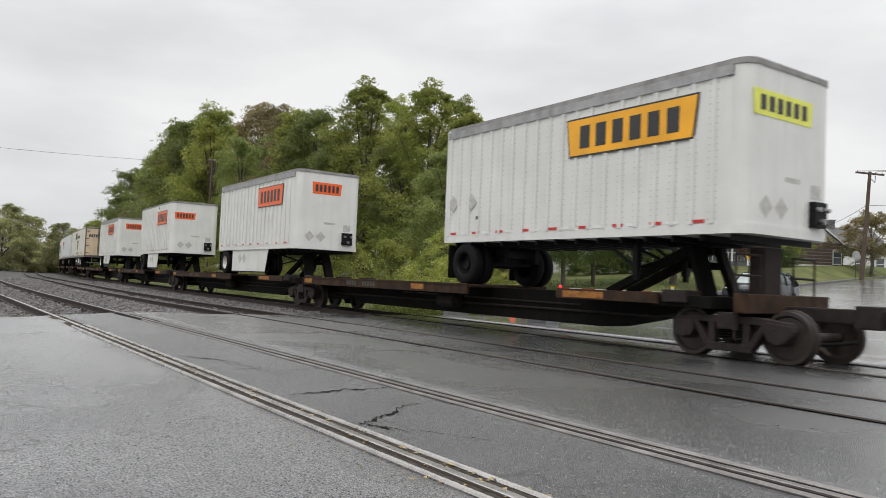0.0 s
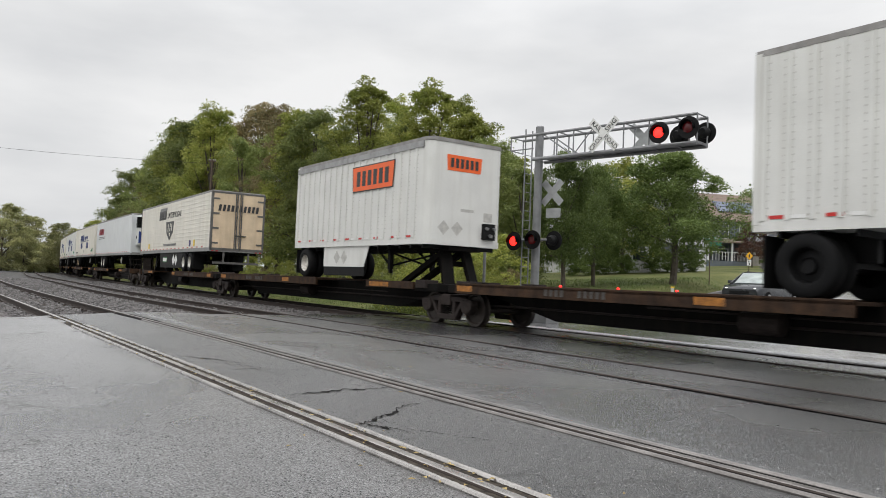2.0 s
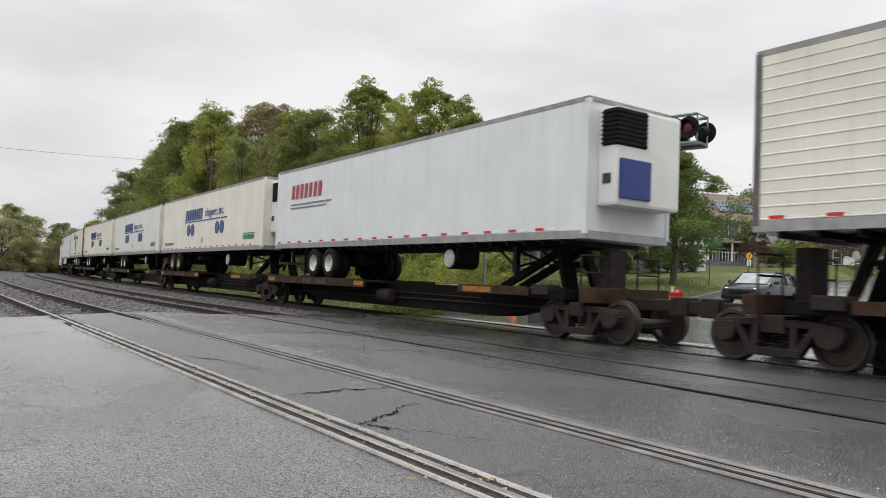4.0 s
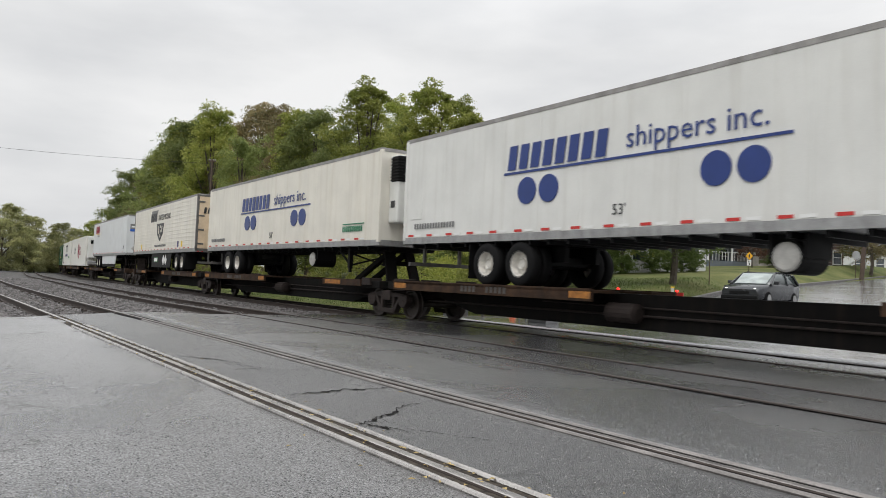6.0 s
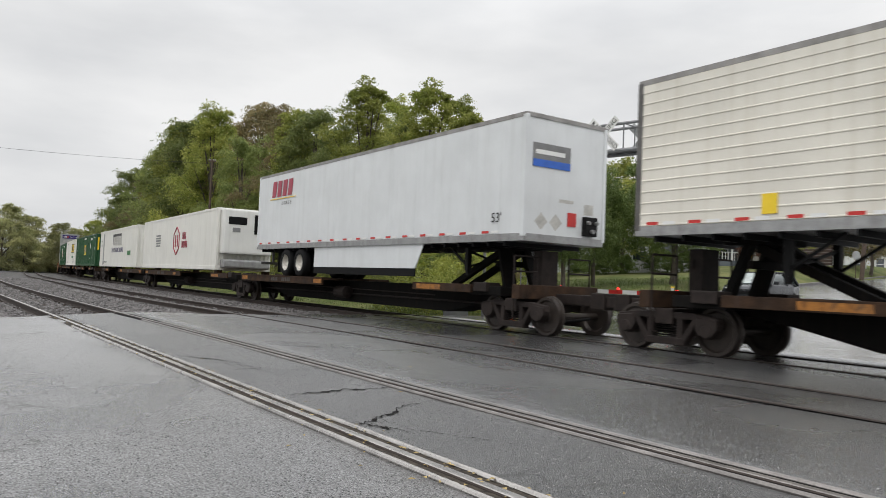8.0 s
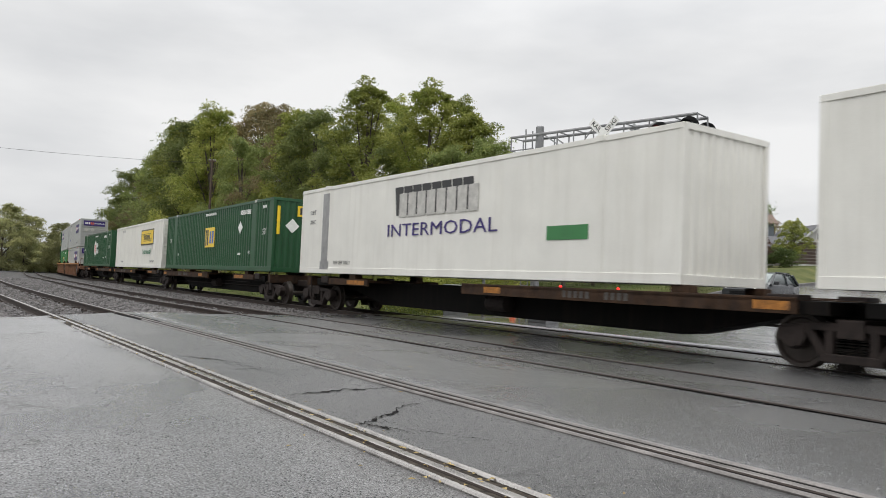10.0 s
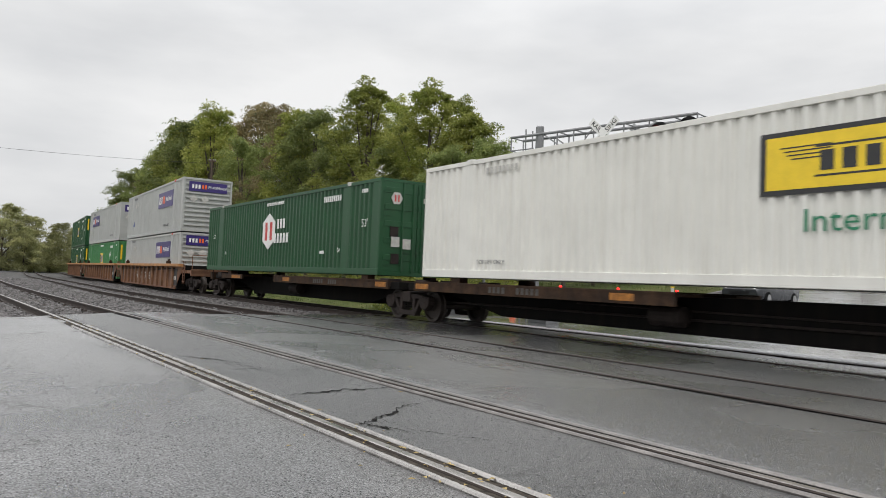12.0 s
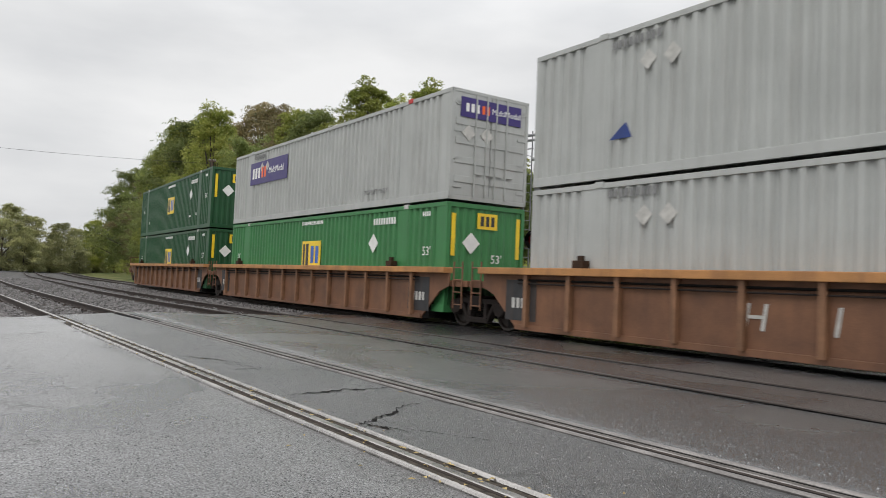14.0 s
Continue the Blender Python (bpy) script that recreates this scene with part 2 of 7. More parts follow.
M_SLOT = mat("flangeway_rubber", (0.009, 0.008, 0.0075), 0.9, vary=0.4, scale=20, spec=0.1)
M_TIE = mat("creosoted_timber", (0.06, 0.05, 0.042), 0.8, vary=0.4, scale=9, bump=0.006, per_object=0.3)
M_DEBRIS = mat("dead_leaves", (0.32, 0.24, 0.1), 0.8, vary=0.5, scale=20)
# underframe shade put into the colours: M_STEEL, M_TRUCK and M_DECK sunk towards black
M_STEEL = mat("shade_black_steel", (0.0055, 0.005, 0.0046), 0.75, 0.0, vary=0.5, scale=3, bump=0.002, streak=0.45, grime=(0.026, 0.017, 0.012), spec=0.12)
M_TRUCK = mat("brown_cast_steel", (0.024, 0.018, 0.016), 0.75, 0.0, vary=0.45, scale=6, bump=0.004, spec=0.25)
M_WHEEL = mat("worn_wheel_steel", (0.042, 0.033, 0.028), 0.5, 0.4, vary=0.3, scale=5)
M_DECK = mat("rusty_deck_edge", (0.03, 0.018, 0.012), 0.8, 0.0, spec=0.2, tint=(0.068, 0.038, 0.022), vary=0.5, scale=4, bump=0.003, streak=0.7, grime=(0.04, 0.03, 0.025))
M_SIGNAL_YEL = mat("faded_yellow_marker", (0.3, 0.12, 0.02), 0.7, vary=0.6, scale=9, streak=0.5)
M_WELL = mat("rusty_orange_paint", (0.15, 0.07, 0.038), 0.65, 0.0, vary=0.3, scale=1.6, bump=0.002, streak=0.8, grime=(0.11, 0.05, 0.03), tint=(0.23, 0.108, 0.056))
M_POST = mat("worn_brown_paint", (0.2, 0.1, 0.052), 0.65, vary=0.35, scale=3, streak=0.6, grime=(0.1, 0.055, 0.035))
M_CHORD = mat("worn_orange_paint", (0.42, 0.2, 0.07), 0.6, vary=0.3, scale=2.0, streak=0.6, grime=(0.2, 0.09, 0.05))
M_WELLDARK = mat("black_panel_paint", (0.03, 0.03, 0.032), 0.6, vary=0.4, scale=5, streak=0.5, grime=(0.12, 0.07, 0.04))
M_WHITE = mat("trailer_white_paint", (0.72, 0.72, 0.69), 0.42, vary=0.07, scale=1.2, streak=0.28, grime=(0.42, 0.39, 0.33))
M_CREAM = mat("aged_white_paint", (0.76, 0.73, 0.65), 0.45, vary=0.08, scale=1.0, streak=0.32, grime=(0.45, 0.38, 0.27))
M_GREYW = mat("cool_white_paint", (0.7, 0.72, 0.73), 0.4, vary=0.06, scale=1.2, streak=0.2, grime=(0.42, 0.42, 0.4))
M_DOOR = mat("tan_stained_door", (0.66, 0.52, 0.36), 0.5, vary=0.16, scale=1.6, streak=0.45, grime=(0.4, 0.26, 0.15))
M_ALU = mat("dull_aluminium", (0.36, 0.36, 0.36), 0.45, 0.7, vary=0.2, scale=5, streak=0.4)
M_ROOF = mat("weathered_roof_sheet", (0.3, 0.29, 0.28), 0.6, 0.3, vary=0.3, scale=3, streak=0.4)
M_CONTWHITE = mat("container_white", (0.76, 0.75, 0.7), 0.45, vary=0.06, scale=1.2, streak=0.25, grime=(0.45, 0.42, 0.35))
M_CONTGREY = mat("container_grey", (0.42, 0.43, 0.415), 0.5, vary=0.09, scale=1.1, streak=0.35, grime=(0.24, 0.22, 0.2))
M_CONTGREEN = mat("container_dark_green", (0.011, 0.07, 0.024), 0.45, vary=0.14, scale=1.1, streak=0.3, grime=(0.03, 0.07, 0.035))
M_CONTLIME = mat("container_light_green", (0.045, 0.2, 0.065), 0.5, vary=0.14, scale=1.1, streak=0.3, grime=(0.05, 0.11, 0.05))
M_BLACK = mat("black_rubber", (0.006, 0.006, 0.0064), 0.8, vary=0.3, scale=9, spec=0.2)
M_BLACKPAINT = mat("black_paint", (0.006, 0.006, 0.0064), 0.55, vary=0.3, scale=5, spec=0.2)
M_RIM = mat("white_steel_rim", (0.62, 0.6, 0.55), 0.5, 0.1, vary=0.25, scale=9, streak=0.4)
M_RUSTRIM = mat("rusty_rim", (0.42, 0.3, 0.17), 0.7, 0.1, vary=0.4, scale=9)
M_ORANGE = mat("orange_decal", (0.85, 0.13, 0.02), 0.4, vary=0.08, scale=3)
M_AMBER = mat("amber_decal", (0.9, 0.42, 0.02), 0.4, vary=0.12, scale=2)
M_LEMON = mat("lemon_decal", (0.78, 0.8, 0.12), 0.4, vary=0.1, scale=3)
M_NAVY = mat("navy_decal", (0.015, 0.04, 0.19), 0.4, vary=0.1, scale=3)
M_PURPLE = mat("violet_decal", (0.035, 0.02, 0.15), 0.4, vary=0.1, scale=3)
M_INK = mat("black_decal", (0.03, 0.03, 0.032), 0.45, vary=0.2, scale=3)
M_DOORFRAME = mat("grimy_door_steel", (0.13, 0.125, 0.12), 0.6, 0.3, vary=0.3, scale=5, streak=0.5)
M_DECKBAR = mat("dirty_stencil_paint", (0.055, 0.05, 0.045), 0.7, vary=0.6, scale=8)
M_INKGREY = mat("grey_decal", (0.2, 0.2, 0.2), 0.5, vary=0.2, scale=3)
M_RED = mat("red_decal", (0.55, 0.03, 0.025), 0.4, vary=0.15, scale=5)
M_WINE = mat("crimson_decal", (0.34, 0.02, 0.05), 0.4, vary=0.15, scale=5)
M_PAPER = mat("white_decal", (0.8, 0.8, 0.78), 0.45, vary=0.08, scale=5)
M_FADED = mat("faded_decal", (0.5, 0.49, 0.46), 0.55, vary=0.2, scale=8)
M_YEL = mat("yellow_decal", (0.85, 0.6, 0.03), 0.4, vary=0.1, scale=3)
M_GREENINK = mat("green_decal", (0.02, 0.2, 0.1), 0.4, vary=0.15, scale=5)
M_BLUE = mat("blue_decal", (0.03, 0.12, 0.5), 0.4, vary=0.15, scale=5)


# ---- shapes ----
def lathe(profile, segs=24, axis="Y", cap=True):
    """A solid turned about an axis; profile: (radius, place along the axis)."""
    bm = bmesh.new()
    rings = []
    for r, a in profile:
        ring = []
        for k in range(segs):
            c, s = r * math.cos(2 * math.pi * k / segs), r * math.sin(2 * math.pi * k / segs)
            ring.append(bm.verts.new({"Y": (c, a, s), "X": (a, c, s), "Z": (c, s, a)}[axis]))
        rings.append(ring)
    for p, q in zip(rings, rings[1:]):
        for k in range(segs):
            bm.faces.new((p[k], p[(k + 1) % segs], q[(k + 1) % segs], q[k]))
    for ring in (rings[0], rings[-1]) if cap else ():
        bm.faces.new(ring)
    bmesh.ops.recalc_face_normals(bm, faces=bm.faces[:])
    return bm


def prism(points, y0, y1, bm=None):
    """An outline in x and z, given thickness in y."""
    bm = bm or bmesh.new()
    a = [bm.verts.new((x, y0, z)) for x, z in points]
    b = [bm.verts.new((x, y1, z)) for x, z in points]
    n = len(points)
    fs = [bm.faces.new(a), bm.faces.new(b[::-1])]
    for k in range(n):
        fs.append(bm.faces.new((a[k], b[k], b[(k + 1) % n], a[(k + 1) % n])))
    bmesh.ops.recalc_face_normals(bm, faces=fs)
    return bm


def beam(bm, p, q, w, h=None):
    """A straight bar from p to q."""
    p, q = Vector(p), Vector(q)
    d = (q - p).normalized()
    up = Vector((0, 0, 1)) if abs(d.z) < 0.95 else Vector((1, 0, 0))
    sd = d.cross(up).normalized()
    up = sd.cross(d)
    h = h or w
    a = [bm.verts.new(p + sd * i * w / 2 + up * j * h / 2) for i, j in ((-1, -1), (1, -1), (1, 1), (-1, 1))]
    b = [bm.verts.new(q + sd * i * w / 2 + up * j * h / 2) for i, j in ((-1, -1), (1, -1), (1, 1), (-1, 1))]
    fs = [bm.faces.new(a[::-1]), bm.faces.new(b)]
    for k in range(4):
        fs.append(bm.faces.new((a[k], a[(k + 1) % 4], b[(k + 1) % 4], b[k])))
    bmesh.ops.recalc_face_normals(bm, faces=fs)


def beams(*bars):
    bm = bmesh.new()
    for b in bars:
        beam(bm, *b)
    return bm


def tube(bm, p, q, r, segs=8):
    p, q = Vector(p), Vector(q)
    d = (q - p).normalized()
    up = Vector((0, 0, 1)) if abs(d.z) < 0.95 else Vector((1, 0, 0))
    sd = d.cross(up).normalized()
    up = sd.cross(d)
    rings = []
    for c in (p, q):
        rings.append([bm.verts.new(c + (sd * math.cos(2 * math.pi * k / segs) + up * math.sin(2 * math.pi * k / segs)) * r) for k in range(segs)])
    fs = [bm.faces.new(rings[0]), bm.faces.new(rings[1])]
    for k in range(segs):
        fs.append(bm.faces.new((rings[0][k], rings[0][(k + 1) % segs], rings[1][(k + 1) % segs], rings[1][k])))
    bmesh.ops.recalc_face_normals(bm, faces=fs)


def tubes(*bars):
    bm = bmesh.new()
    for b in bars:
        tube(bm, *b)
    return bm


def ribbed(profile, z0, z1, flip=1):
    """A sheet folded along upright lines: profile of (x, y), from z0 to z1."""
    bm = bmesh.new()
    a = [bm.verts.new((x, y, z0)) for x, y in profile]
    b = [bm.verts.new((x, y, z1)) for x, y in profile]
    for k in range(len(profile) - 1):
        bm.faces.new((a[k], a[k + 1], b[k + 1], b[k])[::flip])
    return bm


def words(name, text, size, material, parent, m, extrude=0.003, shear=0.0, stretch=1.0):
    cu = bpy.data.curves.new(name, "FONT")
    cu.body, cu.size, cu.extrude, cu.shear = text, size, extrude, shear
    cu.align_x, cu.align_y = "CENTER", "CENTER"
    cu.resolution_u = 2
    tmp = bpy.data.objects.new(name, cu)
    me = bpy.data.meshes.new_from_object(tmp)
    bpy.data.objects.remove(tmp)
    me.transform(Matrix.Diagonal((stretch, 1, 1, 1)))
    me.transform(m)
    me.materials.clear()
    me.materials.append(material)
    ob = new(name, me)
    ob.parent = parent
    return ob


def letter_bars(n, w, h, lean=0.0, bold=0.62):
    """Plain upright bars in place of a row of n letters, w wide and h high, in x and z about the origin."""
    bm = bmesh.new()
    step = w / n
    for k in range(n):
        x = -w / 2 + step * (k + 0.5)
        hw = step * bold / 2
        prism([(x - hw - lean * h / 2, -h / 2), (x + hw - lean * h / 2, -h / 2), (x + hw + lean * h / 2, h / 2), (x - hw + lean * h / 2, h / 2)], -0.003, 0.003, bm)
    return bm


def placed(bm, m):
    bm.transform(m)
    return bm


def on_front(y, z, x):
    return pose(x, y, z, 0, 0, 90)


# ---- the train: local x runs ahead, y to the far side, z from the rail head ----
def slab(points, z0, z1, bm=None):
    """An outline on the plan, given height."""
    bm = bm or bmesh.new()
    a = [bm.verts.new((x, y, z0)) for x, y in points]
    b = [bm.verts.new((x, y, z1)) for x, y in points]
    n = len(points)
    fs = [bm.faces.new(a[::-1]), bm.faces.new(b)]
    for k in range(n):
        fs.append(bm.faces.new((a[k], a[(k + 1) % n], b[(k + 1) % n], b[k])))
    bmesh.ops.recalc_face_normals(bm, faces=fs)
    return bm


def plan_box(x0, x1, w, r):
    """Plan of a body with rounded front corners."""
    pts = [(x0, -w), (x1 - r, -w)]
    for k in range(1, 6):
        a = radians(-90 + 18 * k)
        pts.append((x1 - r + r * math.cos(a), -w + r + r * math.sin(a)))
    for k in range(0, 6):
        a = radians(18 * k)
        pts.append((x1 - r + r * math.cos(a), w - r + r * math.sin(a)))
    pts.append((x0, w))
    return pts


def empty(name, label, category, group=""):
    return tagged(new(name), label, category, group)


_SHARED = {}


def shared(key, make):
    """One mesh for all alike pieces."""
    if key not in _SHARED:
        bm, material = make()
        me = bpy.data.meshes.new(key)
        bm.to_mesh(me)
        bm.free()
        me.materials.append(material)
        _SHARED[key] = me
    return _SHARED[key]


def piece(name, key, make, parent, m):
    ob = new(name, shared(key, make))
    ob.parent = parent
    ob.matrix_basis = m
    return ob


def smooth_faces(bm):
    for f in bm.faces:
        f.smooth = True
    return bm


def rail_wheel_mesh():
    return lathe([(0.05, -0.09), (0.12, -0.09), (0.14, -0.05), (0.33, -0.03), (0.36, -0.07), (0.42, -0.07), (0.42, 0.045), (0.455, 0.06), (0.455, 0.085), (0.35, 0.085), (0.3, 0.02), (0.14, 0.01), (0.05, 0.01)], 32), M_WHEEL


def side_frame_mesh():
    bm = bmesh.new()
    y0, y1 = -0.09, 0.09
    prism([(-1.12, 0.52), (-1.08, 0.66), (-0.6, 0.72), (0.6, 0.72), (1.08, 0.66), (1.12, 0.52), (0.62, 0.6), (-0.62, 0.6)], y0, y1, bm)
    for s in (-1, 1):
        prism([(s * 0.72, 0.62), (s * 0.6, 0.62), (s * 0.3, 0.2), (s * 0.42, 0.16)], y0, y1, bm)
        prism([(s * 0.38, 0.62), (s * 0.26, 0.62), (s * 0.26, 0.2), (s * 0.38, 0.2)], y0, y1, bm)
        prism([(s * 1.1, 0.62), (s * 0.7, 0.66), (s * 0.66, 0.46), (s * 0.74, 0.34), (s * 1.0, 0.34), (s * 1.1, 0.46)], y0 - 0.03, y1, bm)
    prism([(-0.44, 0.14), (0.44, 0.14), (0.4, 0.27), (-0.4, 0.27)], y0 - 0.02, y1, bm)
    bmesh.ops.bevel(bm, geom=bm.edges[:], offset=0.012, segments=1, affect="EDGES")
    return bm, M_TRUCK


def spring_mesh():
    bm = bmesh.new()
    for k in range(3):
        x = (k - 1) * 0.16
        for j in range(6):
            z = 0.29 + j * 0.045
            ring = lathe([(0.05, z), (0.075, z + 0.006), (0.075, z + 0.022), (0.05, z + 0.028)], 10, "Z")
            ring.transform(Matrix.Translation((x, 0, 0)))
            me = bpy.data.meshes.new("ring")
            ring.to_mesh(me)
            ring.free()
            bm.from_mesh(me)
            bpy.data.meshes.remove(me)
    return bm, M_STEEL


def bearing_mesh():
    return lathe([(0.03, -0.1), (0.1, -0.1), (0.12, -0.08), (0.12, 0.0), (0.14, 0.02), (0.14, 0.08)], 16), M_TRUCK


def rail_truck(name="rail_truck"):
    """A four-wheeled truck of a freight car."""
    t = empty(name, "rust-brown cast steel four-wheel rail truck with coil springs", "rail truck", "trucks under the train")
    for sy in (-1, 1):
        piece("side_frame", "side_frame", side_frame_mesh, t, Matrix.Translation((0, sy * 0.98, 0)) @ pose(0, 0, 0, 0, 0, 0 if sy < 0 else 180))
        piece("spring_group", "springs", spring_mesh, t, Matrix.Translation((0, sy * 0.99, 0)))
        for sx in (-1, 1):
            w = piece("wheel", "rail_wheel", rail_wheel_mesh, t, pose(sx * 0.89, sy * 0.75, 0.42, 0, 0, 0 if sy < 0 else 180))
            piece("bearing_cap", "bearing", bearing_mesh, w, pose(0, -0.26, 0.0))
    for sx in (-1, 1):
        piece("axle", "axle", lambda: (lathe([(0.08, -0.95), (0.08, 0.95)], 12), M_WHEEL), t, pose(sx * 0.89, 0, 0.42))
    piece("bolster", "bolster", lambda: (box_mesh((-0.2, 0.2, -1.1, 1.1, 0.5, 0.78), bevel=0.02), M_TRUCK), t, Matrix())
    piece("brake_beam", "brakebeam", lambda: (box_mesh((-0.42, -0.36, -0.8, 0.8, 0.32, 0.42), (0.36, 0.42, -0.8, 0.8, 0.32, 0.42)), M_STEEL), t, Matrix())
    return t


def spine_platform(length, kind, end_front, end_rear):
    """One platform of an articulated spine car, between two trucks at -length/2 and length/2. kind: pup, van or box load."""
    h = length / 2
    label = {"pup": "rusty dark spine car platform carrying a short road trailer", "van": "rusty dark spine car platform carrying a long road trailer", "box": "rusty dark spine car platform carrying a single container"}[kind]
    c = empty("spine_car", label, "freight car", "platforms of the spine cars")
    prof = [(-h, 1.0), (-h, 0.74), (-h + 1.5, 0.7), (-h + 3.4, 0.3), (h - 3.4, 0.3), (h - 1.5, 0.7), (h, 0.74), (h, 1.0)]
    part("spine_beam", prism(prof, -0.42, 0.42), M_STEEL, c, "black box-section centre beam, underframe shade in its colour")
    # end sills over the trucks
    for s in (-1, 1):
        part("end_sill", box_mesh((min(s * h - s * 1.5, s * h - s * 0.25), max(s * h - s * 1.5, s * h - s * 0.25), -1.2, 1.2, 0.82, 1.03), bevel=0.015), M_STEEL, c)
        for y0, y1 in ((-1.28, -0.85), (0.85, 1.28)):
            part("side_bearing", box_mesh((s * (h - 0.95) - 0.25, s * (h - 0.95) + 0.25, y0, y1, 0.9, 1.12), bevel=0.02), M_TRUCK, c)
    x1 = {"pup": 0.0 + 1.6, "van": -h + 8.3, "box": -h + 9.2}[kind]
    for sy in (-1, 1):
        y0, y1 = (-1.31, -0.5) if sy < 0 else (0.5, 1.31)
        deck = part("wheel_runway", box_mesh((-h + 0.7, x1, y0, y1, 0.99, 1.05), (-h + 0.7, x1, sy * 1.27 - 0.04, sy * 1.27 + 0.04, 0.82, 1.075), bevel=0.008), M_DECK, c, "rusted orange-brown steel runway")
        n = int((x1 + h - 1.2) / 1.5)
        turn = 0 if sy < 0 else 180
        for k in range(n + 1):
            x = -h + 1.1 + k * 3.1
            if x < x1 - 0.9 and k % 2 == 0:
                piece("marker", "deck_marker", lambda: (box_mesh((-0.3, 0.3, -0.006, 0.0, -0.07, 0.07)), M_SIGNAL_YEL), deck, pose(x + 0.35 * ((k * 7) % 3), sy * 1.311, 0.945, 0, 0, turn))
        for k in range(9):
            piece("number_bar", "deck_bar", lambda: (box_mesh((-0.05, 0.05, -0.005, 0.0, -0.07, 0.07)), M_DECKBAR), deck, pose(-h + 4.0 + k * 0.16 + (0.35 if k > 3 else 0), sy * 1.311, 0.945, 0, 0, turn))
    # cross bearers from the beam to the runway edge
    for x in np.arange(-h + 1.2, x1, 2.2):
        for sy in (-1, 1):
            part("cross_bearer", prism([(x - 0.06, 0.98), (x + 0.06, 0.98), (x + 0.06, 0.8), (x - 0.06, 0.8)], sy * 0.42, sy * 1.22), M_STEEL, c)
    part("front_shelf", box_mesh((h - 3.9, h - 1.3, -1.25, 1.25, 0.96, 1.04), (h - 3.9, h - 1.3, -1.29, -1.22, 0.86, 1.06), (h - 3.9, h - 1.3, 1.22, 1.29, 0.86, 1.06), bevel=0.01), M_DECK, c)
    for sy in (-1, 1):
        part("marker", box_mesh((h - 3.7, h - 2.6, sy * 1.293 - 0.003, sy * 1.293 + 0.003, 0.89, 1.02)), M_SIGNAL_YEL, c, "faded yellow edge marker")
    if kind != "box":
        # the raised hitch that carries the trailer's king pin
        f = h - 0.75
        part("hitch", beams(((f - 0.1, -0.42, 1.0), (f - 0.45, -0.34, 1.95), 0.34, 0.12), ((f - 0.1, 0.42, 1.0), (f - 0.45, 0.34, 1.95), 0.34, 0.12), ((f - 2.6, -0.3, 1.02), (f - 0.6, -0.3, 1.9), 0.14, 0.16), ((f - 2.6, 0.3, 1.02), (f - 0.6, 0.3, 1.9), 0.14, 0.16), ((f - 0.55, -0.5, 1.6), (f - 0.55, 0.5, 1.6), 0.1, 0.14)), M_STEEL, c, "raised black trailer hitch with diagonal struts")
        part("hitch_plate", box_mesh((f - 1.0, f - 0.05, -0.5, 0.5, 1.94, 2.08), bevel=0.03), M_STEEL, c)
    else:
        for x in (-6.1, 6.1):
            for sy in (-1, 1):
                part("container_pedestal", box_mesh((x - 0.2, x + 0.2, sy * 1.12 - 0.13, sy * 1.12 + 0.13, 1.0, 1.205), bevel=0.015), M_DECK, c)
    for sy in (-1, 1):
        part("brake_cylinder", placed(lathe([(0.1, -0.42), (0.2, -0.4), (0.2, 0.3), (0.1, 0.34)], 14, "X"), pose(-h + 8.6, sy * 0.62, 0.62)), M_TRUCK, c, "round brown brake cylinder")
    part("brake_pipe", tubes(((-h + 1, -0.47, 0.55), (h - 1, -0.47, 0.6), 0.025), ((-h + 6, -0.47, 0.75), (h - 4, -0.47, 0.72), 0.018)), M_TRUCK, c)
    for s, flag in ((1, end_front), (-1, end_rear)):
        if flag:
            x = s * (h + 0.2)
            part("buffer_beam", box_mesh((x, x + 0.25, -1.25, 1.25, 0.78, 1.1) if s > 0 else (x - 0.25, x, -1.25, 1.25, 0.78, 1.1), bevel=0.02), M_DECK, c)
            part("coupler", box_mesh((x, x + s * 2.0, -0.12, 0.12, 0.68, 0.92) if s > 0 else (x + s * 2.0, x, -0.12, 0.12, 0.68, 0.92), (x + s * 1.6 - 0.2, x + s * 1.6 + 0.2, -0.2, 0.2, 0.62, 0.98), bevel=0.03), M_TRUCK, c)
            for sy in (-1, 1):
                for ya, za, yb, zb in ((1.2, 1.05, 1.2, 1.75), (0.5, 1.05, 0.5, 1.75), (1.2, 1.75, 0.5, 1.75), (1.2, 1.4, 0.5, 1.4), (1.2, 0.35, 1.2, 1.05), (1.2, 0.35, 0.8, 0.35)):
                    part("hand_rail", tubes(((x, sy * ya, za), (x, sy * yb, zb), 0.02)), M_TRUCK, c)
            part("brake_wheel", placed(lathe([(0.24, -0.02), (0.28, -0.02), (0.28, 0.02), (0.24, 0.02), (0.24, -0.02)], 18, "X", False), pose(x - s * 0.1, -0.1, 1.62)), M_TRUCK, c)
            part("brake_stand", beams(((x - s * 0.16, -0.1, 1.0), (x - s * 0.16, -0.1, 1.9), 0.5, 0.3), ((x - s * 0.1, -0.38, 1.62), (x - s * 0.1, 0.18, 1.62), 0.04), ((x - s * 0.1, -0.1, 1.36), (x - s * 0.1, -0.1, 1.88), 0.04)), M_TRUCK, c)
            part("air_hose", tubes(((x + s * 0.3, -0.35, 0.75), (x + s * 0.8, -0.4, 0.3), 0.03), ((x + s * 0.8, -0.4, 0.3), (x + s * 1.5, -0.3, 0.42), 0.03)), M_BLACK, c)
    return c


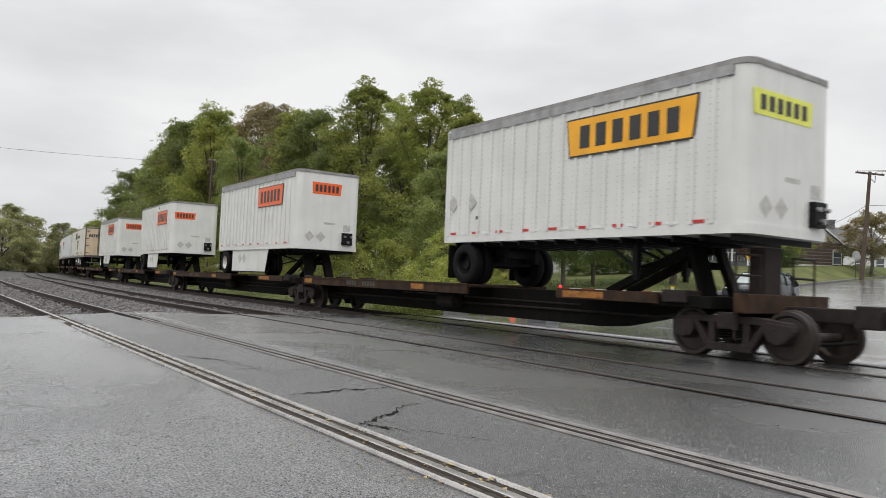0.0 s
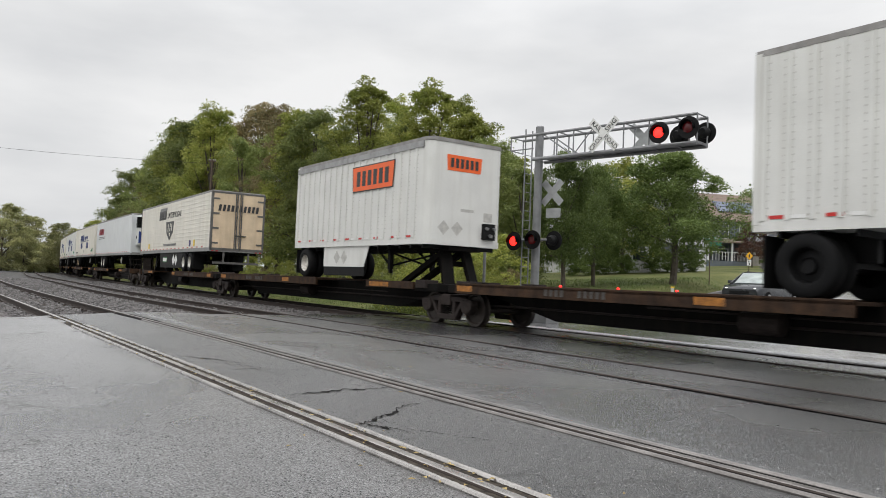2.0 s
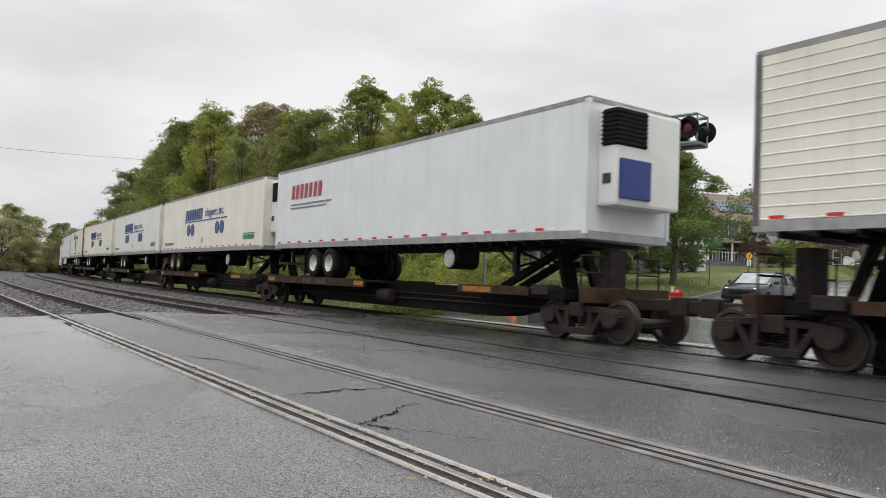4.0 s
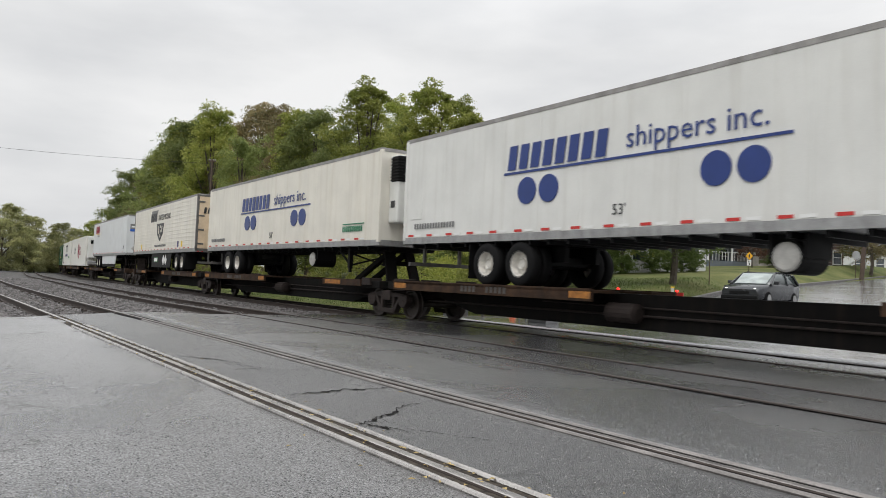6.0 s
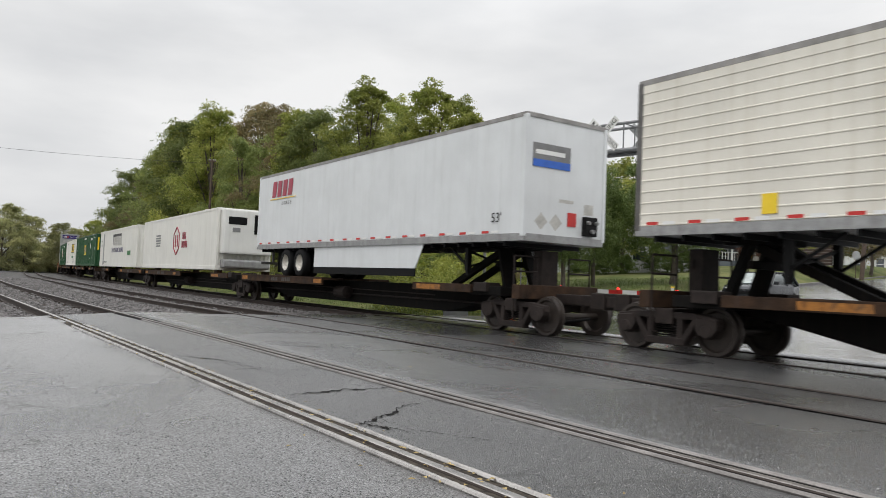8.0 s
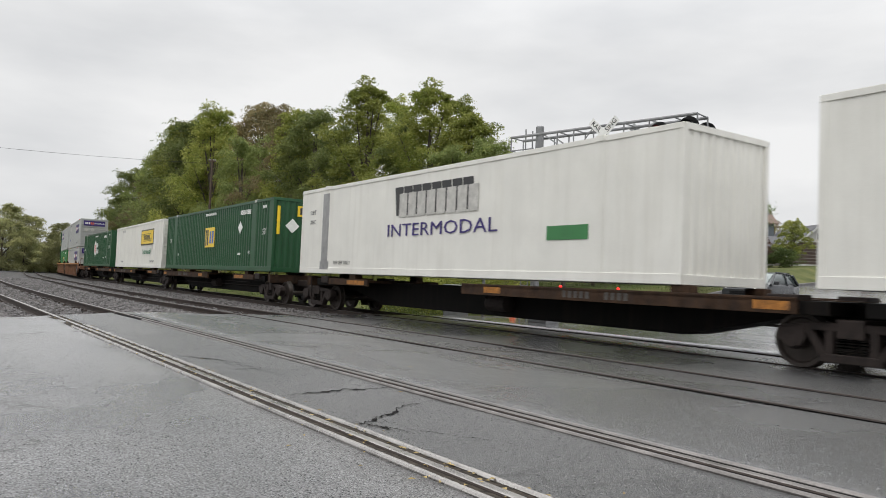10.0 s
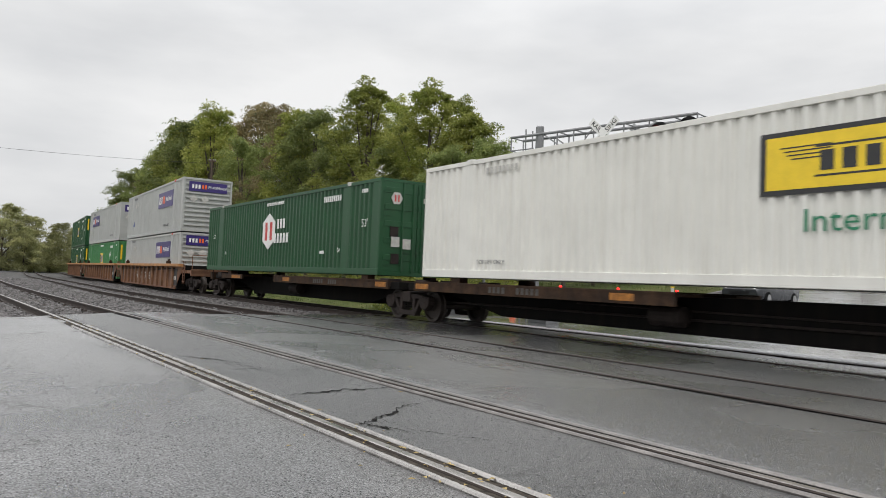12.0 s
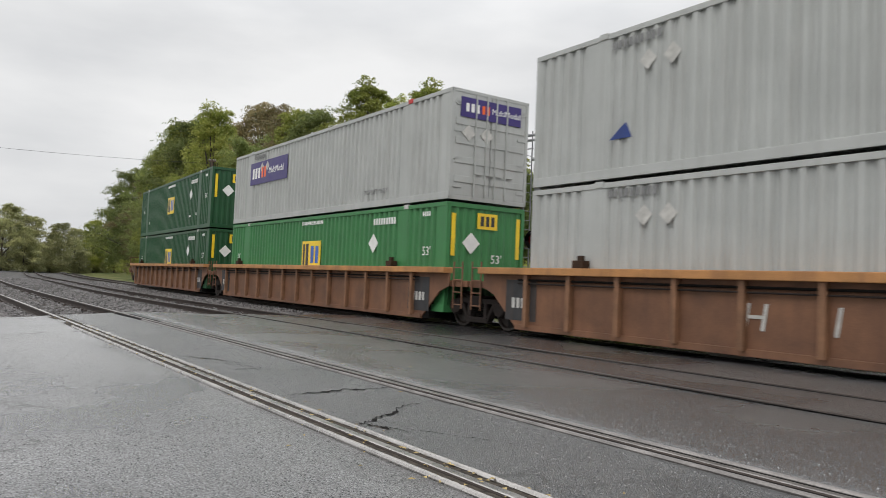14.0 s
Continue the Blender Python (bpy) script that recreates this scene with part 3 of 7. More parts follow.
def tyre_mesh():
    return smooth_faces(lathe([(0.28, -0.13), (0.33, -0.15), (0.46, -0.135), (0.495, -0.1), (0.5, 0.1), (0.46, 0.135), (0.33, 0.15), (0.28, 0.13)], 32, cap=False)), M_BLACK


def rim_profile():
    return [(0.02, -0.03), (0.1, -0.03), (0.12, -0.06), (0.14, 0.0), (0.24, 0.02), (0.27, -0.1), (0.3, -0.14), (0.3, 0.1), (0.02, 0.1)]


def road_wheels(v, x, rim_mat, rim_name):
    """A dual-tyred axle at x under a trailer."""
    for sy in (-1, 1):
        for k, y in enumerate((1.14, 0.82)):
            w = piece("tyre", "road_tyre", tyre_mesh, v, pose(x, sy * y, 1.555, 0, 0, 0 if sy < 0 else 180))
            if k == 0:
                piece("rim", "road_rim_" + rim_name, lambda: (lathe(rim_profile(), 24), rim_mat), w, Matrix())
    part("axle", placed(lathe([(0.07, -0.8), (0.07, 0.8)], 10), pose(x, 0, 1.555)), M_BLACKPAINT, v)


ZB, ZT = 2.08, 4.98


def tape(v, x0, x1, y, z, step=0.55, face="side"):
    """Red and white reflective strips along the lower rail."""
    k, x = 0, x0
    while x < x1:
        key, mt = (("tape_red", M_RED), ("tape_white", M_PAPER))[k % 2]
        piece("reflector", key, lambda m=mt: (box_mesh((-0.13, 0.13, -0.004, 0.0, -0.028, 0.028)), m), v, pose(x, y, z))
        x += step * (0.6 if k % 2 else 0.4)
        k += 1


def van(length, label, paint, style, axles, rim=None, rim_name="white", rear_ahead=False, group=""):
    """A box trailer. style: post, smooth or line (fluted lengthwise). rear_ahead: its doors face the way it runs."""
    h = length / 2
    v = empty("semi_trailer", label, "trailer", group or "trailers on the train")
    r = 0.28 if style == "post" and not rear_ahead else 0.06
    part("body", slab(plan_box(-h + 0.02, h - 0.02, 1.275, r), ZB + 0.16, ZT - 0.1), paint, v)
    part("roof", slab(plan_box(-h, h, 1.285, r), ZT - 0.1, ZT), M_ROOF, v, "weathered grey roof sheet and rail")
    part("floor_rail", slab(plan_box(-h, h, 1.29, r), ZB, ZB + 0.17), M_ALU if style != "post" else paint, v, "scuffed lower side rail")
    rx = h - r - 0.02
    if style == "post":
        prof, x = [(-h + 0.03, -1.279)], -h + 0.12
        while x < rx - 0.2:
            prof += [(x, -1.279), (x + 0.004, -1.308), (x + 0.086, -1.308), (x + 0.09, -1.279)]
            x += 0.405
        prof.append((rx, -1.279))
        part("side_panel", ribbed(prof, ZB + 0.17, ZT - 0.11), paint, v)
        bm = bmesh.new()
        x = -h + 0.12
        while x < rx - 0.2:
            for k in range(22):
                for dx in (-0.03, 0.12):
                    add_box(bm, x + dx - 0.01, x + dx + 0.01, -1.288, -1.278, ZB + 0.24 + k * 0.115, ZB + 0.262 + k * 0.115)
            x += 0.405
        tagged(part("rivets", bm, M_FADED, v), kind="stuff")
    elif style == "line":
        bm = bmesh.new()
        rows = []
        z = ZB + 0.18
        prof = []
        while z < ZT - 0.24:
            prof += [(z, -1.284), (z + 0.004, -1.294), (z + 0.022, -1.294), (z + 0.03, -1.285)]
            z += 0.205
        for z, y in prof:
            rows.append([bm.verts.new((x, y, z)) for x in (-h + 0.1, h - 0.1)])
        for a, b in zip(rows, rows[1:]):
            bm.faces.new((a[0], a[1], b[1], b[0]))
        part("side_panel", bm, paint, v, "white side fluted lengthwise")
        part("upper_band", box_mesh((-h + 0.05, h - 0.05, -1.292, -1.276, ZT - 0.24, ZT - 0.11)), paint, v)
    else:
        prof, x = [(-h + 0.03, -1.279)], -h + 0.6
        while x < rx - 0.2:
            prof += [(x, -1.279), (x + 0.01, -1.286), (x + 0.05, -1.286), (x + 0.06, -1.279)]
            x += 1.22
        prof.append((rx, -1.279))
        part("side_panel", ribbed(prof, ZB + 0.17, ZT - 0.11), paint, v)
    for s in (-1, 1):
        x = s * (h - 0.05)
        if not (r > 0.1 and s > 0):
            for y0, y1 in ((-1.297, -1.2), (1.2, 1.297)):
                part("corner_post", box_mesh((x - 0.06, x + 0.06, y0, y1, ZB + 0.1, ZT - 0.05), bevel=0.01), M_DOORFRAME if style == "line" else paint, v)
    tape(v, -h + 0.4, h - 0.6, -1.291, ZB + 0.22, 0.9)
    s = 1 if rear_ahead else -1
    # underframe, running gear and legs
    xa = [s * (h - a) for a in axles]
    part("slider_frame", box_mesh((min(xa) - 0.7, max(xa) + 0.7, -0.55, -0.42, 1.62, ZB), (min(xa) - 0.7, max(xa) + 0.7, 0.42, 0.55, 1.62, ZB), (min(xa) - 0.3, max(xa) + 0.3, -0.9, 0.9, 1.55, 1.75), bevel=0.01), M_BLACKPAINT, v)
    for x in xa:
        road_wheels(v, x, rim or M_RIM, rim_name)
    for sy in (-1, 1):
        x = (max(xa) + 0.72) if rear_ahead else (min(xa) - 0.66)
        part("mud_flap", box_mesh((x - 0.01, x + 0.01, sy * 1.0 - 0.28, sy * 1.0 + 0.28, 1.2, 2.02)), M_BLACK, v)
        part("landing_leg", beams(((-s * (h - 2.7), sy * 0.75, ZB), (-s * (h - 2.7), sy * 0.75, 1.4), 0.13), ((-s * (h - 2.7), sy * 0.75, 1.5), (-s * (h - 2.7), sy * 0.75, 1.28), 0.09), ((-s * (h - 3.6), sy * 0.75, ZB), (-s * (h - 2.7), sy * 0.75, 1.5), 0.05)), M_BLACKPAINT, v)
    part("landing_gear_brace", beams(((-s * (h - 2.7), -0.75, 1.9), (-s * (h - 2.7), 0.75, 1.5), 0.05), ((-s * (h - 2.7), 0.75, 1.9), (-s * (h - 2.7), -0.75, 1.5), 0.05)), M_BLACKPAINT, v)
    tagged(part("underframe", box_mesh(*[(x - 0.03, x + 0.03, -1.2, 1.2, ZB - 0.1, ZB) for x in np.arange(-h + 0.4, h - 0.3, 0.6)]), M_BLACKPAINT, v), kind="stuff")
    xr = s * h
    part("bumper", beams(((xr - s * 0.08, -1.1, 1.55), (xr - s * 0.08, 1.1, 1.55), 0.1), ((xr - s * 0.08, -0.6, 1.55), (xr - s * 0.08, -0.6, ZB), 0.08), ((xr - s * 0.08, 0.6, 1.55), (xr - s * 0.08, 0.6, ZB), 0.08)), M_DOORFRAME, v)
    return v


def nose_gear(v, h):
    """Air and light connections and placard holders on a trailer's front wall."""
    box = part("connection_box", box_mesh((h - 0.02, h + 0.12, 0.55, 0.95, 2.3, 2.75), bevel=0.02), M_BLACKPAINT, v, "black air and light connection box")
    part("gladhand", tubes(((h + 0.1, 0.62, 2.62), (h + 0.2, 0.62, 2.6), 0.04), ((h + 0.1, 0.88, 2.62), (h + 0.2, 0.88, 2.6), 0.04), ((h + 0.1, 0.75, 2.42), (h + 0.2, 0.75, 2.4), 0.05)), M_ALU, box)
    part("placard_holder", box_mesh((h - 0.02, h + 0.005, 0.6, 0.9, 2.8, 3.05)), M_FADED, v)
    for y in (-0.75, -0.3):
        part("placard_frame", placed(box_mesh((-0.02, 0.006, -0.14, 0.14, -0.14, 0.14)), pose(h - 0.004, y, 2.55, 45)), M_FADED, v)
    part("number_bar", box_mesh((h - 0.02, h + 0.004, -0.2, 0.25, 3.02, 3.1)), M_FADED, v)


def slant_plate(v, u0, u1, z0, z1, material, border=None, y=-1.313, name="logo_panel"):
    """A logo field, wider at its top, with a dark border."""
    e = (u1 - u0) * 0.03
    pts = [(u0 + e, z0), (u1 - e, z0), (u1, z1), (u0, z1)]
    if border:
        b = 0.035
        part(name + "_border", prism([(u0 + e - b, z0 - b), (u1 - e + b, z0 - b), (u1 + b, z1 + b), (u0 - b, z1 + b)], y + 0.003, y + 0.02), border, v)
    return part(name, prism(pts, y - 0.002, y + 0.015), material, v)


def pup(label, plate, front_plate, border, skirt, front_w, field, hem=(2.25, 5.2, 1.24), grey_band=True):
    v = van(8.53, label, M_WHITE, "post", (0.86,), M_BLACKPAINT if plate is M_AMBER or front_w[1] == 0.0 else M_RIM, "dark" if plate is M_AMBER or front_w[1] == 0.0 else "white", group="short trailers")
    h = 8.53 / 2
    u0, u1 = field
    slant_plate(v, u0 - h, u1 - h, 3.77, 4.5, plate, border)
    part("logo_lettering", placed(letter_bars(6, (u1 - u0) * 0.82, 0.46), pose((u0 + u1) / 2 - h, -1.317, 4.13)), M_INK, v, "six black bars of a logo")
    y0, y1, za, zb = front_w
    f = prism([(y0 + 0.03, za), (y1 - 0.03, za), (y1, zb), (y0, zb)], -0.004, 0.01)
    part("front_logo_panel", placed(f, on_front(0, 0, h - 0.015)), front_plate, v)
    part("front_logo_lettering", placed(letter_bars(6, (y1 - y0) * 0.84, (zb - za) * 0.6), on_front((y0 + y1) / 2, (za + zb) / 2, h - 0.008)), M_INK, v)
    nose_gear(v, h - 0.02)
    part("side_number", box_mesh(*[(h - 0.72, h - 0.66, -1.285, -1.276, 3.7 + k * 0.1, 3.76 + k * 0.1) for k in range(8)]), M_INKGREY, v)
    if skirt:
        part("side_skirt", prism([(hem[0] - h, hem[2]), (hem[1] - 0.3 - h, hem[2]), (hem[1] - h, ZB), (hem[0] - h, ZB)], -1.24, -1.22), M_WHITE, v, "white aerodynamic side skirt")
        part("skirt_frame", box_mesh((hem[0] - h, hem[1] - 0.3 - h, -1.22, -1.19, 1.16, hem[2] + 0.03)), M_BLACKPAINT, v)
        for k in range(2):
            part("placard_frame", placed(box_mesh((-0.15, 0.15, -0.006, 0, -0.15, 0.15)), pose(hem[0] + 0.95 + k * 0.5 - h, -1.242, 1.74, 0, 45, 0)), M_FADED, v)
    else:
        for k in range(2):
            part("placard", placed(box_mesh((-0.15, 0.15, -0.006, 0, -0.15, 0.15)), pose(0.35 + k * 0.75 - h, -1.3, 3.05, 0, 45, 0)), M_FADED, v)
        part("latch", box_mesh((1.32 - h, 1.4 - h, -1.31, -1.28, 2.62, 2.7)), M_INK, v)
    if grey_band:
        part("upper_band", box_mesh((-h + 0.05, h - 0.3, -1.314, -1.28, ZT - 0.27, ZT - 0.1)), M_ALU, v, "bare grey band under the roof")
        for k in range(2):
            part("corner_cap", box_mesh((h - 0.42 + k * 0.16, h - 0.3 + k * 0.16, -1.28 + k * 0.06, -1.24 + k * 0.06, ZT - 0.3, ZT - 0.08)), M_ALU, v)
    for k in range(2):
        part("vent", box_mesh((5.0 + k * 0.16 - h, 5.1 + k * 0.16 - h, -1.302, -1.28, 4.72, 4.8)), M_INK, v)
    return v


def cross_tank(v, x):
    """A fuel tank slung crosswise under a trailer."""
    tank = part("fuel_tank", placed(lathe([(0.22, -1.0), (0.27, -0.97), (0.27, -0.2), (0.22, -0.17)], 22, "Y"), pose(x, 0, 1.7)), M_BLACKPAINT, v, "black fuel tank set crosswise")
    part("tank_end", placed(lathe([(0.05, -1.03), (0.2, -1.02), (0.24, -0.99)], 22, "Y"), pose(x, 0, 1.7)), M_FADED, tank, "dull grey tank end")
    for dx in (-0.3, 0.3):
        part("tank_strap", box_mesh((x + dx - 0.03, x + dx + 0.03, -0.95, -0.25, 1.68, ZB)), M_BLACKPAINT, tank)


def reefer_unit(v, h):
    """A refrigeration unit on the front wall."""
    u = part("cooling_unit", box_mesh((h - 0.02, h + 0.5, -0.98, 0.98, 2.75, 4.75), bevel=0.07), M_WHITE, v, "white refrigeration unit")
    part("grille", box_mesh((h + 0.1, h + 0.53, -1.0, -0.1, 3.95, 4.72), bevel=0.05), M_BLACK, u, "black cooling grille")
    bm = box_mesh(*[(h + 0.1, h + 0.55, -1.02, -0.12, 4.0 + k * 0.09, 4.03 + k * 0.09) for k in range(8)])
    part("louvres", bm, M_BLACKPAINT, u)
    part("control_panel", box_mesh((h + 0.15, h + 0.36, -1.0, -0.97, 3.2, 3.4)), M_INK, u)
    cross_tank(v, -h + 11.05)


def rear_doors(v, x, s, paint, z0, z1, handles=4):
    """Two leaf doors with lock rods on an end wall that faces the way s."""
    for sy in (-1, 1):
        y0, y1 = (-1.2, -0.012) if sy < 0 else (0.012, 1.2)
        d = part("door", box_mesh((min(x, x + s * 0.04), max(x, x + s * 0.04), y0, y1, z0 + 0.12, z1 - 0.08), bevel=0.012), paint, v)
        for k in ((0.07, 0.15) if paint is M_DOOR else (0.16, 0.52)) if handles > 2 else (0.16,):
            y = sy * k
            part("lock_rod", tubes(((x + s * 0.07, y, z0 + 0.1), (x + s * 0.07, y, z1 - 0.08), 0.026)), M_DOORFRAME if paint is M_DOOR else paint, d)
            part("door_handle", box_mesh((min(x + s * 0.05, x + s * 0.1), max(x + s * 0.05, x + s * 0.1), y - 0.02, y + 0.24, z0 + 0.7, z0 + 0.75)), M_DOORFRAME if paint is M_DOOR else paint, d)
        for k in range(4):
            z = z0 + 0.35 + k * (z1 - z0 - 0.7) / 3
            part("hinge", box_mesh((min(x, x + s * 0.06), max(x, x + s * 0.06), sy * 1.06 - 0.14, sy * 1.06 + 0.14, z - 0.04, z + 0.04)), M_DOORFRAME if paint is M_DOOR else paint, d)
    part("door_frame", box_mesh((min(x, x + s * 0.05), max(x, x + s * 0.05), -1.29, -1.2, z0, z1), (min(x, x + s * 0.05), max(x, x + s * 0.05), 1.2, 1.29, z0, z1), (min(x, x + s * 0.05), max(x, x + s * 0.05), -1.29, 1.29, z1 - 0.08, z1), (min(x, x + s * 0.05), max(x, x + s * 0.05), -1.29, 1.29, z0, z0 + 0.12)), M_DOORFRAME if paint is M_DOOR else paint, v)


def fluted_reefer(label, axles):
    """The fluted trailer whose tan doors lead."""
    v = van(16.15, label, M_CREAM, "line", axles, M_RIM, "white", rear_ahead=True, group="long trailers")
    h = 16.15 / 2
    rear_doors(v, h - 0.02, 1, M_DOOR, ZB + 0.05, ZT - 0.05)
    part("door_lettering", placed(letter_bars(10, 2.0, 0.3, 0.14), on_front(-0.0, 4.16, h + 0.045)), M_INK, v)
    part("tail_lamps", box_mesh(*[(h - 0.01, h + 0.02, y - 0.05, y + 0.05, ZB + 0.0, ZB + 0.09) for y in (-1.15, -0.95, 0.95, 1.15)]), M_RED, v)
    # side marks: bars for the maker's word, the plain word beside it, the shield
    part("logo_lettering", placed(letter_bars(5, 1.75, 0.5, 0.08, 0.85), pose(6.1 - h, -1.3, 4.25)), M_INK, v, "five bars of a logo, black and white")
    part("logo_shadow", placed(letter_bars(5, 1.75, 0.2, 0.2, 0.95), pose(6.25 - h, -1.297, 4.57)), M_INKGREY, v)
    words("lettering", "INTERMODAL", 0.46, M_INK, v, pose(8.93 - h, -1.3, 4.17, 90), shear=0.25, stretch=1.05)
    s = part("shield", prism([(-0.9 + 7.93 - h, 3.83), (7.93 - h + 0.9, 3.83), (7.93 - h + 0.72, 3.2), (7.93 - h, 2.78), (7.93 - h - 0.72, 3.2)], -1.302, -1.29), M_INK, v, "black shield emblem")
    part("shield_bars", box_mesh(*[(7.93 - h + dx - 0.07, 7.93 - h + dx + 0.07, -1.307, -1.3, z0, z1) for dx, z0, z1 in ((-0.35, 3.25, 3.7), (0.05, 3.0, 3.2), (0.1, 3.3, 3.45), (0.15, 3.55, 3.72), (0.5, 3.3, 3.7))]), M_CREAM, s)
    part("web_address_bar", placed(letter_bars(20, 3.0, 0.12), pose(8.1 - h, -1.3, 2.52)), M_INKGREY, v)
    for u, mt in ((2.68, M_YEL), (12.5, M_PURPLE), (13.32, M_YEL)):
        part("placard", box_mesh((u - h - 0.13, u - h + 0.13, -1.304, -1.29, 2.36, 2.68)), mt, v)
    part("belly_box", prism([(5.7 - h, 1.25), (10.6 - h, 1.25), (10.9 - h, ZB), (5.6 - h, ZB)], -1.22, -1.18), M_BLACKPAINT, v, "black side skirt with two white diamonds")
    for k in range(2):
        part("diamond", placed(box_mesh((-0.22, 0.22, -0.006, 0.0, -0.22, 0.22)), pose(8.88 + k * 0.56 - h, -1.222, 1.68, 0, 45, 0)), M_PAPER, v)
    part("green_badge", box_mesh((6.35 - h, 7.35 - h, -1.226, -1.219, 1.55, 1.85), bevel=0.003), M_CONTLIME, v)
    part("badge_face", box_mesh((6.42 - h, 7.28 - h, -1.231, -1.224, 1.6, 1.8)), M_PAPER, v)
    cross_tank(v, 4.9 - h)
    return v


def dotted_reefer(label, paint, axles, rim, rim_name, du):
    """The white refrigerated trailer with the underlined word and two pairs of navy discs."""
    v = van(16.15, label, paint, "smooth", axles, rim, rim_name, group="long trailers")
    h = 16.15 / 2
    part("logo_lettering", placed(letter_bars(8, 3.1, 0.55, 0.13, 0.72), pose(6.0 + du - h, -1.3, 3.95)), M_NAVY, v, "eight navy bars of a logo")
    words("lettering", "shippers inc.", 0.58, M_NAVY, v, pose(9.45 + du - h, -1.3, 3.95, 90), stretch=1.02)
    part("underline", box_mesh((4.35 + du - h, 11.3 + du - h, -1.302, -1.28, 3.58, 3.63)), M_NAVY, v)
    for u in (5.15, 5.85, 9.95, 10.65):
        part("disc", placed(lathe([(0.3, -0.006), (0.3, 0.02)], 28), pose(u + du - h, -1.297, 3.18)), M_NAVY, v, "round navy emblem")
    words("lettering", "53'", 0.3, M_INK, v, pose(7.85 - h, -1.3, 2.6, 90))
    part("web_address_bar", placed(letter_bars(15, 1.9, 0.14), pose(1.5 - h, -1.3, 2.55)), M_INKGREY, v)
    part("number_bar", placed(letter_bars(10, 1.35, 0.18), pose(14.5 - h, -1.3, 2.62)), M_GREENINK, v)
    part("number_line", box_mesh((13.85 - h, 15.25 - h, -1.301, -1.28, 2.76, 2.79)), M_GREENINK, v)
    part("hatch", box_mesh((0.35 - h, 0.9 - h, -1.292, -1.28, 2.75, 3.3)), paint, v)
    reefer_unit(v, h)
    return v


def plain_van(label):
    """The new white trailer with a crimson word and a long skirt."""
    v = van(16.15, label, M_GREYW, "smooth", (4.15, 2.9), M_RIM, "white", group="long trailers")
    h = 16.15 / 2
    part("logo_lettering", placed(letter_bars(4, 2.0, 0.6, 0.15, 0.72), pose(2.35 - h, -1.3, 4.35)), M_WINE, v, "four crimson bars of a logo")
    part("logo_line", box_mesh((1.2 - h, 3.6 - h, -1.302, -1.28, 3.96, 3.99)), M_YEL, v)
    words("lettering", "L E A S E", 0.2, M_INKGREY, v, pose(2.8 - h, -1.3, 3.78, 90), stretch=1.2)
    words("lettering", "53'", 0.32, M_INK, v, pose(15.2 - h, -1.3, 2.62, 90))
    part("side_skirt", prism([(5.3 - h, 1.42), (11.7 - h, 1.42), (12.1 - h, ZB), (5.3 - h, ZB)], -1.24, -1.21), M_GREYW, v, "long white side skirt")
    part("skirt_hem", box_mesh((5.3 - h, 11.7 - h, -1.235, -1.205, 1.2, 1.42)), M_BLACK, v)
    part("front_poster", placed(box_mesh((-0.58, 0.58, -0.004, 0.01, -0.27, 0.27)), on_front(-0.48, 4.05, h - 0.01)), M_INKGREY, v, "dark photo poster with a blue band")
    part("poster_band", placed(box_mesh((-0.58, 0.58, -0.008, 0.0, -0.27, -0.1)), on_front(-0.48, 4.05, h - 0.01)), M_BLUE, v)
    part("poster_stripe", placed(box_mesh((-0.5, 0.4, -0.008, 0.0, 0.02, 0.12)), on_front(-0.48, 4.05, h - 0.01)), M_PAPER, v)
    part("red_placard", placed(box_mesh((-0.14, 0.14, -0.006, 0.0, -0.16, 0.16)), on_front(0.2, 2.65, h - 0.01)), M_RED, v)
    nose_gear(v, h - 0.02)
    return v


def slim_reefer(label):
    v = van(16.15, label, M_GREYW, "smooth", (4.6, 3.4), M_RIM, "white", group="long trailers")
    h = 16.15 / 2
    part("logo_lettering", placed(letter_bars(7, 2.6, 0.5, 0.1), pose(2.6 - h, -1.3, 4.1)), M_WINE, v, "seven crimson bars of a logo")
    part("logo_lines", box_mesh((1.3 - h, 4.6 - h, -1.301, -1.28, 3.62, 3.67), (1.3 - h, 4.2 - h, -1.301, -1.28, 3.5, 3.54)), M_INKGREY, v)
    reefer_unit(v, h)
    part("blue_unit_panel", box_mesh((h + 0.3, h + 0.56, -0.9, 0.0, 2.9, 3.7), bevel=0.02), M_NAVY, v)
    return v


